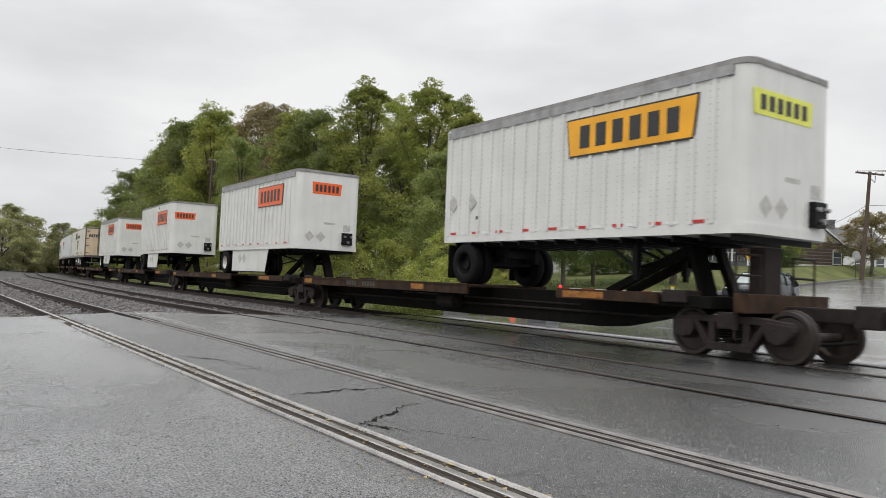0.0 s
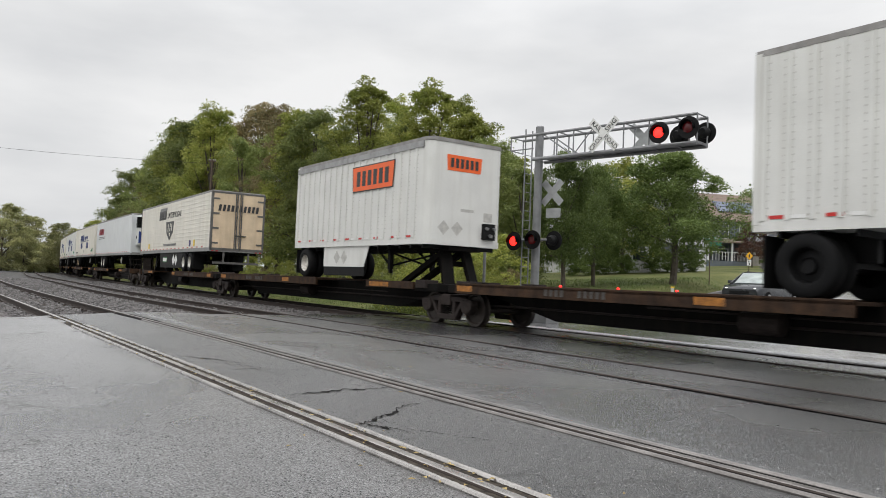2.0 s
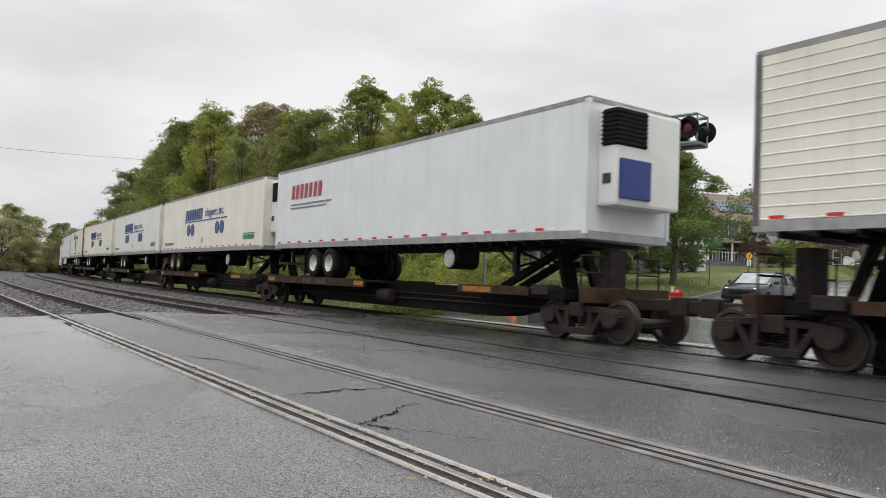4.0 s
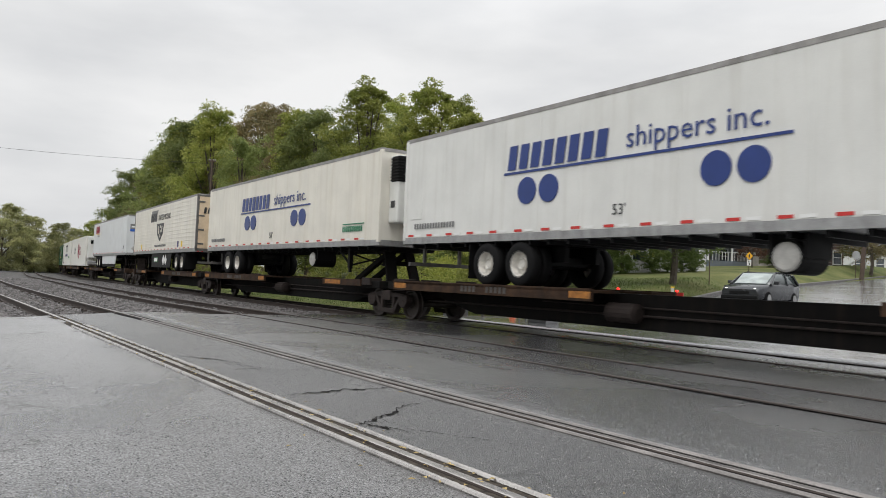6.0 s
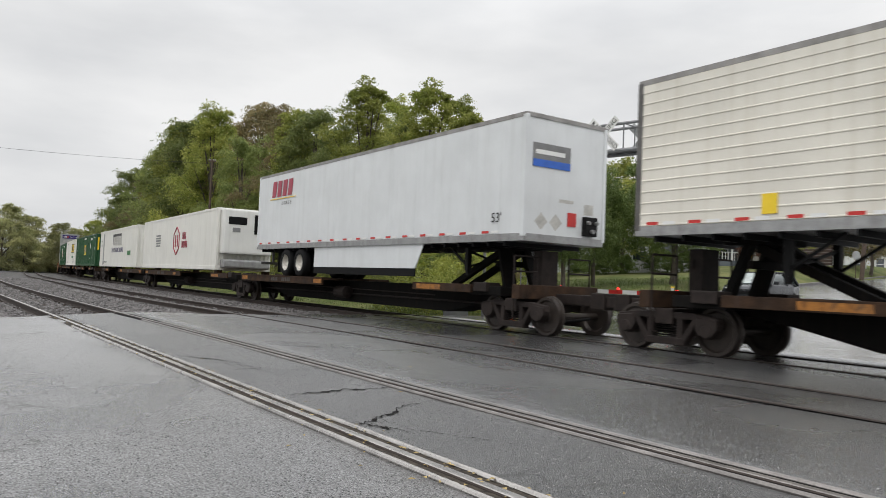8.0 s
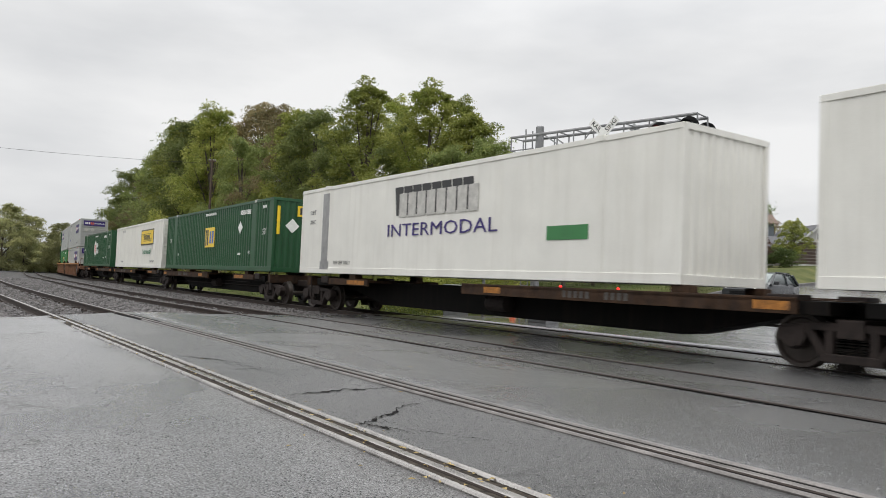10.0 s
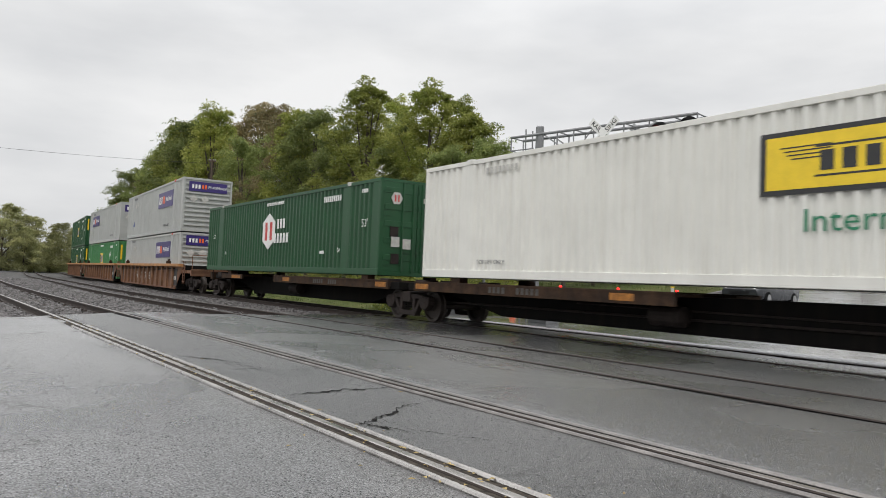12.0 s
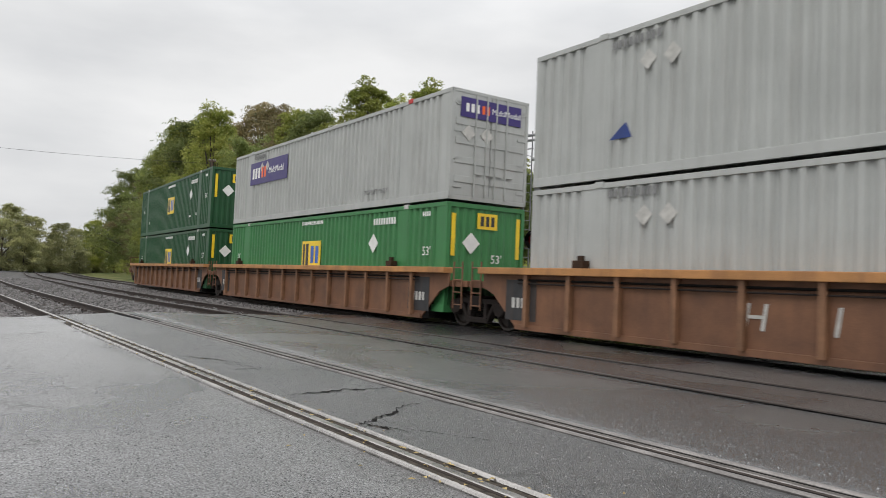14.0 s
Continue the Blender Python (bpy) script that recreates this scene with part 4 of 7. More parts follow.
# ---- containers ----
def container(label, paint, z0, height, pitch=0.285, depth=0.06, ends="corrugated", length=16.15):
    """A 53-foot container with lifting posts at the 40-foot places."""
    h, z1 = length / 2, z0 + height
    c = empty("shipping_container", label, "container", "containers on the train")
    part("inner_shell", box_mesh((-h + 0.06, h - 0.06, -1.2, 1.2, z0 + 0.08, z1 - 0.03)), paint, c)
    post = length / 2 - 1.98
    for sy in (-1, 1):
        for a, b in ((-h + 0.1, -post - 0.12), (-post + 0.12, post - 0.12), (post + 0.12, h - 0.1)):
            prof, x = [(a, sy * 1.285)], a + 0.05
            while x + pitch < b:
                prof += [(x, sy * 1.285), (x + pitch * 0.18, sy * (1.285 - depth)), (x + pitch * 0.5, sy * (1.285 - depth)), (x + pitch * 0.68, sy * 1.285)]
                x += pitch
            prof.append((b, sy * 1.285))
            part("side_wall", ribbed(prof, z0 + 0.18, z1 - 0.1, 1 if sy < 0 else -1), paint, c)
        part("top_rail", box_mesh((-h, h, sy * 1.27 - 0.03, sy * 1.27 + 0.025, z1 - 0.11, z1), bevel=0.01), paint, c)
        part("bottom_rail", box_mesh((-h, h, sy * 1.27 - 0.03, sy * 1.27 + 0.025, z0, z0 + 0.19), bevel=0.01), paint, c)
        for x in (-post, post):
            p = part("lifting_post", box_mesh((x - 0.12, x + 0.12, sy * 1.245 - 0.05, sy * 1.245 + 0.053, z0, z1 + 0.005), bevel=0.012), paint, c)
            part("top_casting", box_mesh((x - 0.11, x + 0.11, sy * 1.25 - 0.07, sy * 1.25 + 0.056, z1 - 0.1, z1 + 0.025), bevel=0.015), M_FADED if paint in (M_CONTGREEN, M_CONTLIME) else M_RED if paint is M_CONTGREY and sy * x < 0 else paint, p)
        for x in (-h + 0.06, h - 0.06):
            part("corner_post", box_mesh((x - 0.06, x + 0.06, sy * 1.24 - 0.055, sy * 1.24 + 0.056, z0, z1), bevel=0.012), paint, c)
    part("roof", box_mesh((-h + 0.05, h - 0.05, -1.24, 1.24, z1 - 0.04, z1 - 0.01)), paint, c)
    for s in (-1, 1):
        x = s * (h - 0.03)
        part("end_sill", box_mesh((x - 0.03, x + 0.03, -1.2, 1.2, z0, z0 + 0.18), bevel=0.008), paint, c)
        part("end_header", box_mesh((x - 0.03, x + 0.03, -1.2, 1.2, z1 - 0.12, z1), bevel=0.008), paint, c)
        if s > 0 and ends == "doors":
            rear_doors(c, h - 0.03, 1, paint, z0, z1)
            for k in range(5):
                part("door_rib", box_mesh((h, h + 0.03, -1.15, -0.03, z0 + 0.45 + k * 0.5, z0 + 0.62 + k * 0.5), (h, h + 0.03, 0.03, 1.15, z0 + 0.45 + k * 0.5, z0 + 0.62 + k * 0.5), bevel=0.008), paint, c)
        elif s > 0 and ends == "ribs":
            for k in range(10):
                part("end_rib", box_mesh((h - 0.05, h + 0.02, -1.17, 1.17, z0 + 0.3 + k * 0.245, z0 + 0.4 + k * 0.245), bevel=0.02), paint, c)
        else:
            bm = bmesh.new()
            prof, y = [(s * (h - 0.05), -1.18)], -1.15
            while y + 0.25 < 1.18:
                prof += [(s * (h - 0.02), y), (s * (h - 0.055), y + 0.05), (s * (h - 0.055), y + 0.13), (s * (h - 0.02), y + 0.18)]
                y += 0.25
            prof.append((s * (h - 0.05), 1.18))
            part("end_wall", ribbed(prof, z0 + 0.18, z1 - 0.12, s), paint, c)
    return c


def small_marks(c, h, z0, mt):
    """Codes and lift notices: plain bars where they cannot be read."""
    words("lettering", "53'", 0.34, mt, c, pose(15.25 - h, -1.3, z0 + 1.55, 90))
    words("lettering", "53'", 0.26, mt, c, pose(0.95 - h, -1.3, z0 + 1.5, 90))
    part("number_bar", placed(letter_bars(9, 1.3, 0.19), pose(13.0 - h, -1.3, z0 + 2.45)), mt, c)
    part("number_bar", placed(letter_bars(4, 0.4, 0.12), pose(15.2 - h, -1.3, z0 + 2.55)), mt, c)
    part("notice_bar", placed(letter_bars(16, 1.7, 0.12), pose(8.1 - h, -1.3, z0 + 2.6)), mt, c)
    words("lettering", "IA", 0.22, mt, c, pose(13.6 - h, -1.3, z0 + 0.75, 90))
    words("lettering", "IA", 0.2, mt, c, pose(2.6 - h, -1.3, z0 + 0.75, 90))
    part("data_plate", box_mesh((12.2 - h, 12.5 - h, -1.3, -1.28, z0 + 0.65, z0 + 0.75)), mt, c)


def square_logo(c, h, z0, u0, u1, za, zb):
    """Yellow square with a black and two blue bars."""
    part("logo_panel", box_mesh((u0 - h, u1 - h, -1.303, -1.285, za, zb)), M_YEL, c, "yellow square logo panel")
    w, d = u1 - u0, zb - za
    part("logo_lettering", box_mesh((u0 - h + 0.06 * w, u0 - h + 0.16 * w, -1.307, -1.3, za + d * 0.1, zb - d * 0.1), (u0 - h + 0.22 * w, u0 - h + 0.36 * w, -1.307, -1.3, za + d * 0.1, zb - d * 0.1)), M_INK, c)
    part("logo_lettering", placed(letter_bars(2, w * 0.5, d * 0.62), pose(u0 - h + 0.7 * w, -1.306, za + d / 2)), M_BLUE, c)


def diamond(c, u, z, h, mt=None, size=0.2):
    part("placard", placed(box_mesh((-size, size, -0.006, 0.0, -size, size)), pose(u - h, -1.298, z, 0, 45, 0)), mt or M_PAPER, c)


def green_square_box(label, z0, height, paint, front=True):
    c = container(label, paint, z0, height)
    h = 16.15 / 2
    small_marks(c, h, z0, M_PAPER)
    square_logo(c, h, z0, 7.36, 8.82, z0 + 1.05, z0 + 1.98)
    diamond(c, 12.4, z0 + 1.82, h)
    part("front_logo_panel", placed(box_mesh((-0.33, 0.33, -0.006, 0.01, -0.21, 0.21)), on_front(0.02, z0 + 2.4, h - 0.015)), M_YEL, c)
    part("front_logo_lettering", placed(letter_bars(3, 0.52, 0.26), on_front(0.02, z0 + 2.4, h - 0.007)), M_INK, c)
    part("front_placard", placed(placed(box_mesh((-0.2, 0.2, -0.006, 0.01, -0.2, 0.2)), pose(0, 0, 0, 0, 45, 0)), on_front(-0.5, z0 + 1.8, h - 0.015)), M_PAPER, c)
    part("height_stripe", placed(box_mesh((-0.06, 0.06, -0.006, 0.01, -0.55, 0.55)), on_front(-1.08, z0 + 2.0, h - 0.01)), M_YEL, c)
    part("height_stripe", placed(box_mesh((-0.06, 0.06, -0.006, 0.01, -0.55, 0.55)), on_front(1.08, z0 + 2.0, h - 0.01)), M_YEL, c)
    words("lettering", "53'", 0.32, M_PAPER, c, pose(h - 0.01, 0.35, z0 + 1.4, 90, 0, 90))
    return c


def yellow_sign_box(label, z0, height):
    c = container(label, M_CONTWHITE, z0, height, pitch=0.26, depth=0.055, ends="ribs")
    h = 16.15 / 2
    part("sign_border", prism([(9.72 - h, z0 + 1.42), (13.58 - h, z0 + 1.42), (13.58 - h, z0 + 2.4), (9.72 - h, z0 + 2.4)], -1.302, -1.285), M_INK, c)
    part("sign_panel", box_mesh((9.82 - h, 13.48 - h, -1.308, -1.3, z0 + 1.5, z0 + 2.32)), M_YEL, c, "yellow sign panel with a black border")
    part("scroll_lines", box_mesh(*[(10.05 - h + 0.06 * k, 10.85 - h, -1.311, -1.3, z0 + 2.13 - k * 0.06, z0 + 2.15 - k * 0.06) for k in range(4)], *[(12.5 - h, 13.25 - h - 0.05 * k, -1.311, -1.3, z0 + 1.62 + k * 0.06, z0 + 1.64 + k * 0.06) for k in range(4)], (10.6 - h, 12.75 - h, -1.311, -1.3, z0 + 2.1, z0 + 2.13), (10.6 - h, 12.75 - h, -1.311, -1.3, z0 + 1.66, z0 + 1.69)), M_INK, c)
    part("logo_lettering", placed(letter_bars(6, 1.95, 0.3), pose(11.6 - h, -1.311, z0 + 1.9)), M_INK, c)
    words("lettering", "Intermodal", 0.5, M_GREENINK, c, pose(11.65 - h, -1.3, z0 + 1.0, 90), stretch=1.12)
    words("lettering", "TOP LIFT ONLY", 0.17, M_INKGREY, c, pose(13.4 - h, -1.3, z0 + 0.38, 90))
    words("lettering", "TOP LIFT ONLY", 0.15, M_INKGREY, c, pose(2.9 - h, -1.3, z0 + 0.38, 90))
    part("number_bar", placed(letter_bars(8, 1.2, 0.15), pose(3.2 - h, -1.3, z0 + 2.55)), M_FADED, c)
    part("front_sign", placed(box_mesh((-0.45, 0.45, -0.006, 0.02, -0.17, 0.17)), on_front(-0.2, z0 + 2.62, h + 0.02)), M_YEL, c)
    return c


def hexagon_box(label, z0, height):
    c = container(label, M_CONTGREEN, z0, height, ends="doors")
    h = 16.15 / 2
    small_marks(c, h, z0, M_PAPER)
    z = z0 + 1.55
    pts = [(7.55 - h + dx, z + dz) for dx, dz in ((0, 0.7), (0.62, 0.36), (0.62, -0.36), (0, -0.7), (-0.62, -0.36), (-0.62, 0.36))]
    part("hexagon", prism(pts, -1.303, -1.285), M_PAPER, c, "white hexagon emblem with red bars")
    part("hexagon_bars", box_mesh((7.2 - h, 7.42 - h, -1.307, -1.3, z - 0.35, z + 0.35), (7.68 - h, 7.9 - h, -1.307, -1.3, z - 0.35, z + 0.35)), M_RED, c)
    part("logo_lettering", placed(letter_bars(3, 0.85, 0.36), pose(8.75 - h, -1.303, z + 0.26)), M_PAPER, c, "white bars of a two-line logo")
    part("logo_lettering", placed(letter_bars(5, 1.45, 0.36), pose(8.8 - h, -1.303, z - 0.28)), M_PAPER, c)
    for k, (y, zz, mt) in enumerate(((-0.75, 0.9, M_FADED), (-0.8, 1.2, M_TRUCK), (-0.35, 0.85, M_FADED), (0.4, 0.8, M_FADED), (0.85, 0.8, M_AMBER), (-0.75, 0.4, M_TRUCK), (0.5, 0.35, M_TRUCK))):
        part("door_sticker", placed(box_mesh((-0.14, 0.14, -0.006, 0.01, -0.15, 0.15)), on_front(y, z0 + zz + 0.1, h + 0.035)), mt, c)
    part("door_emblem", placed(lathe([(0.2, -0.004), (0.2, 0.01)], 6), on_front(-0.75, z0 + 2.3, h + 0.035)), M_FADED, c)
    part("emblem_bars", placed(box_mesh((-0.08, -0.03, -0.009, 0.0, -0.1, 0.1), (0.03, 0.08, -0.009, 0.0, -0.1, 0.1)), on_front(-0.75, z0 + 2.3, h + 0.035)), M_RED, c)
    part("number_bar", placed(letter_bars(6, 0.7, 0.15), on_front(0.5, z0 + 2.3, h + 0.035)), M_FADED, c)
    return c


def outlined_reefer_box(label, z0, height):
    c = container(label, M_CONTWHITE, z0, height, pitch=1.2, depth=0.008, ends="plain")
    h = 16.15 / 2
    z = z0 + 1.5
    pts = [(8.6 - h + dx, z + dz) for dx, dz in ((0, 0.75), (0.6, 0.36), (0.6, -0.36), (0, -0.75), (-0.6, -0.36), (-0.6, 0.36))]
    part("hexagon", beams(*[((*(pts[k][:1]), -1.3, pts[k][1]), (pts[(k + 1) % 6][0], -1.3, pts[(k + 1) % 6][1]), 0.04) for k in range(6)]), M_WINE, c, "crimson hexagon outline")
    part("hexagon_bars", box_mesh((8.3 - h, 8.45 - h, -1.305, -1.29, z - 0.32, z + 0.32), (8.75 - h, 8.9 - h, -1.305, -1.29, z - 0.32, z + 0.32)), M_WINE, c)
    part("logo_lettering", placed(letter_bars(3, 0.8, 0.35), pose(10.2 - h, -1.3, z + 0.24)), M_WINE, c)
    part("logo_lettering", placed(letter_bars(5, 1.2, 0.35), pose(10.3 - h, -1.3, z - 0.22)), M_WINE, c)
    part("notice_bars", box_mesh(*[(3.6 - h, 4.7 - h, -1.297, -1.28, z + 0.35 - k * 0.15, z + 0.44 - k * 0.15) for k in range(5)]), M_INKGREY, c)
    u = part("cooling_unit", box_mesh((h - 0.05, h + 0.55, -1.15, 1.15, z0 + 0.75, z0 + 2.8), bevel=0.08), M_WHITE, c, "white refrigeration unit with dark grilles")
    part("grille", box_mesh((h + 0.5, h + 0.57, -0.95, -0.1, z0 + 2.1, z0 + 2.45), bevel=0.02), M_BLACK, u)
    part("grille", box_mesh((h + 0.5, h + 0.58, 0.25, 1.1, z0 + 1.7, z0 + 2.6), bevel=0.03), M_BLACK, u)
    part("control_panel", box_mesh((h + 0.5, h + 0.565, -0.75, -0.4, z0 + 1.75, z0 + 1.95)), M_INKGREY, u)
    part("fuel_tank", box_mesh((h - 0.05, h + 0.5, -1.1, 1.1, z0 + 0.1, z0 + 0.5), bevel=0.08), M_ALU, c)
    return c


def heavy_word_box(label, z0, height):
    c = container(label, M_CONTWHITE, z0, height, pitch=1.2, depth=0.008, ends="plain")
    h = 16.15 / 2
    part("post_cover", box_mesh((1.7 - h, 2.15 - h, -1.302, -1.28, z0 + 0.3, z0 + 2.65), (1.62 - h, 2.25 - h, -1.301, -1.28, z0 + 0.12, z0 + 0.4), bevel=0.01), M_ALU, c, "bare grey lifting post cover")
    part("logo_shadow", placed(letter_bars(8, 3.7, 0.8, -0.12, 0.9), pose(8.25 - h, -1.298, z0 + 2.08)), M_INK, c)
    part("logo_lettering", placed(letter_bars(8, 3.7, 0.66, 0.0, 0.85), pose(8.45 - h, -1.303, z0 + 1.96)), M_FADED, c, "heavy grey bars of a logo with black shadow")
    words("lettering", "INTERMODAL", 0.5, M_PURPLE, c, pose(8.5 - h, -1.3, z0 + 1.25, 90), stretch=1.62)
    words("lettering", "53FT", 0.22, M_INKGREY, c, pose(0.95 - h, -1.3, z0 + 2.05, 90))
    words("lettering", "XHC", 0.22, M_INKGREY, c, pose(0.95 - h, -1.3, z0 + 1.72, 90))
    words("lettering", "TOP LIFT ONLY", 0.17, M_INKGREY, c, pose(3.2 - h, -1.3, z0 + 0.35, 90))
    part("green_badge", box_mesh((12.7 - h, 13.9 - h, -1.3, -1.28, z0 + 0.85, z0 + 1.15)), M_CONTLIME, c)
    return c


def violet_panel_box(label, z0, height, upper, doors=False, paint=None):
    c = container(label, paint or M_CONTGREY, z0, height, ends="doors" if doors else "ribs")
    h = 16.15 / 2
    u0, u1 = (1.85, 5.65) if doors else (10.1, 13.8)
    za, zb = z0 + 1.5, z0 + 2.4
    part("logo_panel", box_mesh((u0 - h, u1 - h, -1.302, -1.285, za, zb)), M_PURPLE, c, "violet logo panel")
    part("logo_lettering", placed(letter_bars(3, (u1 - u0) * 0.24, 0.42), pose(u0 + (u1 - u0) * 0.17 - h, -1.305, (za + zb) / 2)), M_PAPER, c)
    part("logo_lettering", placed(letter_bars(2, (u1 - u0) * 0.15, 0.42), pose(u0 + (u1 - u0) * 0.38 - h, -1.305, (za + zb) / 2)), M_ORANGE, c)
    words("lettering", "MultiModal", 0.36, M_PAPER, c, pose(u0 + (u1 - u0) * 0.72 - h, -1.305, (za + zb) / 2, 90), stretch=(u1 - u0) * 0.24)
    fx = h + (0.04 if doors else 0.03)
    part("front_logo_panel", placed(box_mesh((-1.02, 1.0, -0.006, 0.02, -0.26, 0.26)), on_front(0, z0 + 2.42, fx)), M_PURPLE, c)
    part("front_logo_lettering", placed(letter_bars(3, 0.5, 0.22), on_front(-0.65, z0 + 2.42, fx + 0.008)), M_PAPER, c)
    part("front_logo_lettering", placed(letter_bars(2, 0.3, 0.22), on_front(-0.22, z0 + 2.42, fx + 0.008)), M_ORANGE, c)
    words("lettering", "MultiModal", 0.22, M_PAPER, c, pose(fx + 0.01, 0.48, z0 + 2.42, 90, 0, 90))
    for k in range(2):
        diamond(c, 3.1 + k * 0.55, z0 + 2.15, h, M_FADED, 0.14)
        part("front_placard", placed(placed(box_mesh((-0.15, 0.15, -0.006, 0.02, -0.15, 0.15)), pose(0, 0, 0, 0, 45, 0)), on_front(-0.75 + k * 0.6, z0 + 1.75, fx)), M_FADED, c)
    words("lettering", "TOP LIFT ONLY", 0.2, M_INKGREY, c, pose((12.4 if upper else 2.9) - h, -1.3, z0 + 0.45, 90))
    part("number_bar", placed(letter_bars(9, 1.2, 0.16), pose(2.8 - h, -1.3, z0 + 2.6)), M_INKGREY, c)
    part("navy_flash", prism([(2.2 - h, z0 + 0.75), (2.75 - h, z0 + 0.75), (2.6 - h, z0 + 1.05), (2.45 - h, z0 + 0.95)], -1.3, -1.285), M_NAVY, c) if upper and not doors else None
    return c


# ---- well car ----
def well_unit(length, front_end, rear_end, scrawl=False):
    h = length / 2
    c = empty("well_car", "rusty orange double-stack well car unit with ribbed sides", "freight car", "well car units")
    for sy in (-1, 1):
        y = sy * 1.42
        s = part("side_wall", prism([(-h + 1.9, 0.16), (h - 1.9, 0.16), (h - 1.5, 0.5), (h - 1.1, 0.85), (h - 0.7, 1.0), (h - 0.7, 1.32), (-h + 0.7, 1.32), (-h + 0.7, 1.0), (-h + 1.1, 0.85), (-h + 1.5, 0.5)], y - 0.02, y + 0.02), M_WELL, c)
        part("top_chord", box_mesh((-h + 0.7, h - 0.7, min(y - sy * 0.09, y + sy * 0.2), max(y - sy * 0.09, y + sy * 0.2), 1.31, 1.46), bevel=0.015), M_CHORD, s, "worn orange top chord")
        part("bottom_sill", box_mesh((-h + 1.9, h - 1.9, y - 0.05, y + 0.05, 0.12, 0.24), bevel=0.01), M_WELL, s)
        n = 12
        for k in range(n + 1):
            x = -h + 2.3 + k * (length - 4.6) / n
            part("side_post", box_mesh((x - 0.055, x + 0.055, y + sy * 0.02 if sy > 0 else y - 0.14, y + 0.14 if sy > 0 else y - 0.02, 0.2, 1.31), bevel=0.01), M_POST, s)
        part("pipe_rail", tubes(((-h + 2, y + sy * 0.08, 1.2), (h - 2, y + sy * 0.08, 1.2), 0.022)), M_STEEL, s)
        part("pipe_rail", tubes(((-h + 2, y + sy * 0.08, 1.12), (h - 2, y + sy * 0.08, 1.12), 0.016)), M_TRUCK, s)
        for x in (-h + 2.05, h - 2.05):
            part("dark_panel", box_mesh((x - 0.5, x + 0.5, y + sy * 0.02 if sy > 0 else y - 0.03, y + 0.03 if sy > 0 else y - 0.02, 0.32, 1.2)), M_WELLDARK, s)
            part("number_bar", placed(letter_bars(4, 0.62, 0.22), pose(x, y - 0.034, 0.7)) if sy < 0 else placed(letter_bars(4, 0.62, 0.22), pose(x, y + 0.034, 0.7)), M_FADED, s)
        for x in (-6.2, 6.2):
            part("lock_bracket", box_mesh((x - 0.15, x + 0.15, y - 0.1, y + 0.1, 1.44, 1.62), (x - 0.06, x + 0.06, y - 0.05, y + 0.05, 1.6, 1.72), bevel=0.01), M_DECK, s)
        if scrawl and sy < 0:
            for k, ch in enumerate("HIDE"):
                words("chalk_letter", ch, 0.62, M_FADED, s, pose(-2.4 + k * 1.28, -1.455, 0.72, 90), shear=0.15, extrude=0.002)
    part("well_floor", box_mesh((-h + 1.6, h - 1.6, -1.4, 1.4, 0.14, 0.22), (-h + 1.6, -h + 2.0, -1.4, 1.4, 0.2, 0.32), (h - 2.0, h - 1.6, -1.4, 1.4, 0.2, 0.32)), M_STEEL, c)
    for s in (-1, 1):
        x0, x1 = sorted((s * (h - 0.05), s * (h - 1.6)))
        part("end_platform", box_mesh((x0, x1, -1.36, 1.36, 0.98, 1.14), bevel=0.02), M_WELL, c)
        part("bulkhead", box_mesh((s * (h - 1.7) - 0.05, s * (h - 1.7) + 0.05, -1.38, 1.38, 0.25, 1.4)), M_STEEL, c)
        part("grab_iron", tubes(((s * (h - 0.55), -1.4, 0.45), (s * (h - 0.55), -1.4, 1.6), 0.02), ((s * (h - 0.2), -1.4, 0.45), (s * (h - 0.2), -1.4, 1.6), 0.02), *[((s * (h - 0.55), -1.4, 0.55 + k * 0.3), (s * (h - 0.2), -1.4, 0.55 + k * 0.3), 0.016) for k in range(4)]), M_WELL, c)
        if (front_end if s > 0 else rear_end):
            x = s * (h + 0.9)
            a, b = sorted((s * (h - 0.1), x))
            part("end_deck", box_mesh((a, b, -1.3, 1.3, 0.98, 1.12), (min(x, x - s * 0.12), max(x, x - s * 0.12), -1.35, 1.35, 0.85, 1.2), bevel=0.015), M_WELL, c)
            part("coupler", box_mesh((min(x, x + s * 1.2), max(x, x + s * 1.2), -0.13, 0.13, 0.68, 0.94), bevel=0.03), M_TRUCK, c)
            part("hand_rail", tubes(((x, -1.3, 1.1), (x, -1.3, 1.9), 0.022), ((x, 1.3, 1.1), (x, 1.3, 1.9), 0.022), ((x, -1.3, 1.9), (x, -0.5, 1.9), 0.022), ((x, -0.5, 1.1), (x, -0.5, 1.9), 0.022)), M_WELL, c)
            part("brake_wheel", placed(lathe([(0.24, -0.02), (0.28, -0.02), (0.28, 0.02), (0.24, 0.02), (0.24, -0.02)], 18, "X", False), pose(x - s * 0.1, -0.3, 1.75)), M_TRUCK, c)
            part("brake_stand", beams(((x - s * 0.16, -0.3, 1.1), (x - s * 0.16, -0.3, 2.0), 0.3, 0.12), ((x - s * 0.1, -0.58, 1.75), (x - s * 0.1, -0.02, 1.75), 0.04)), M_TRUCK, c)
    return c


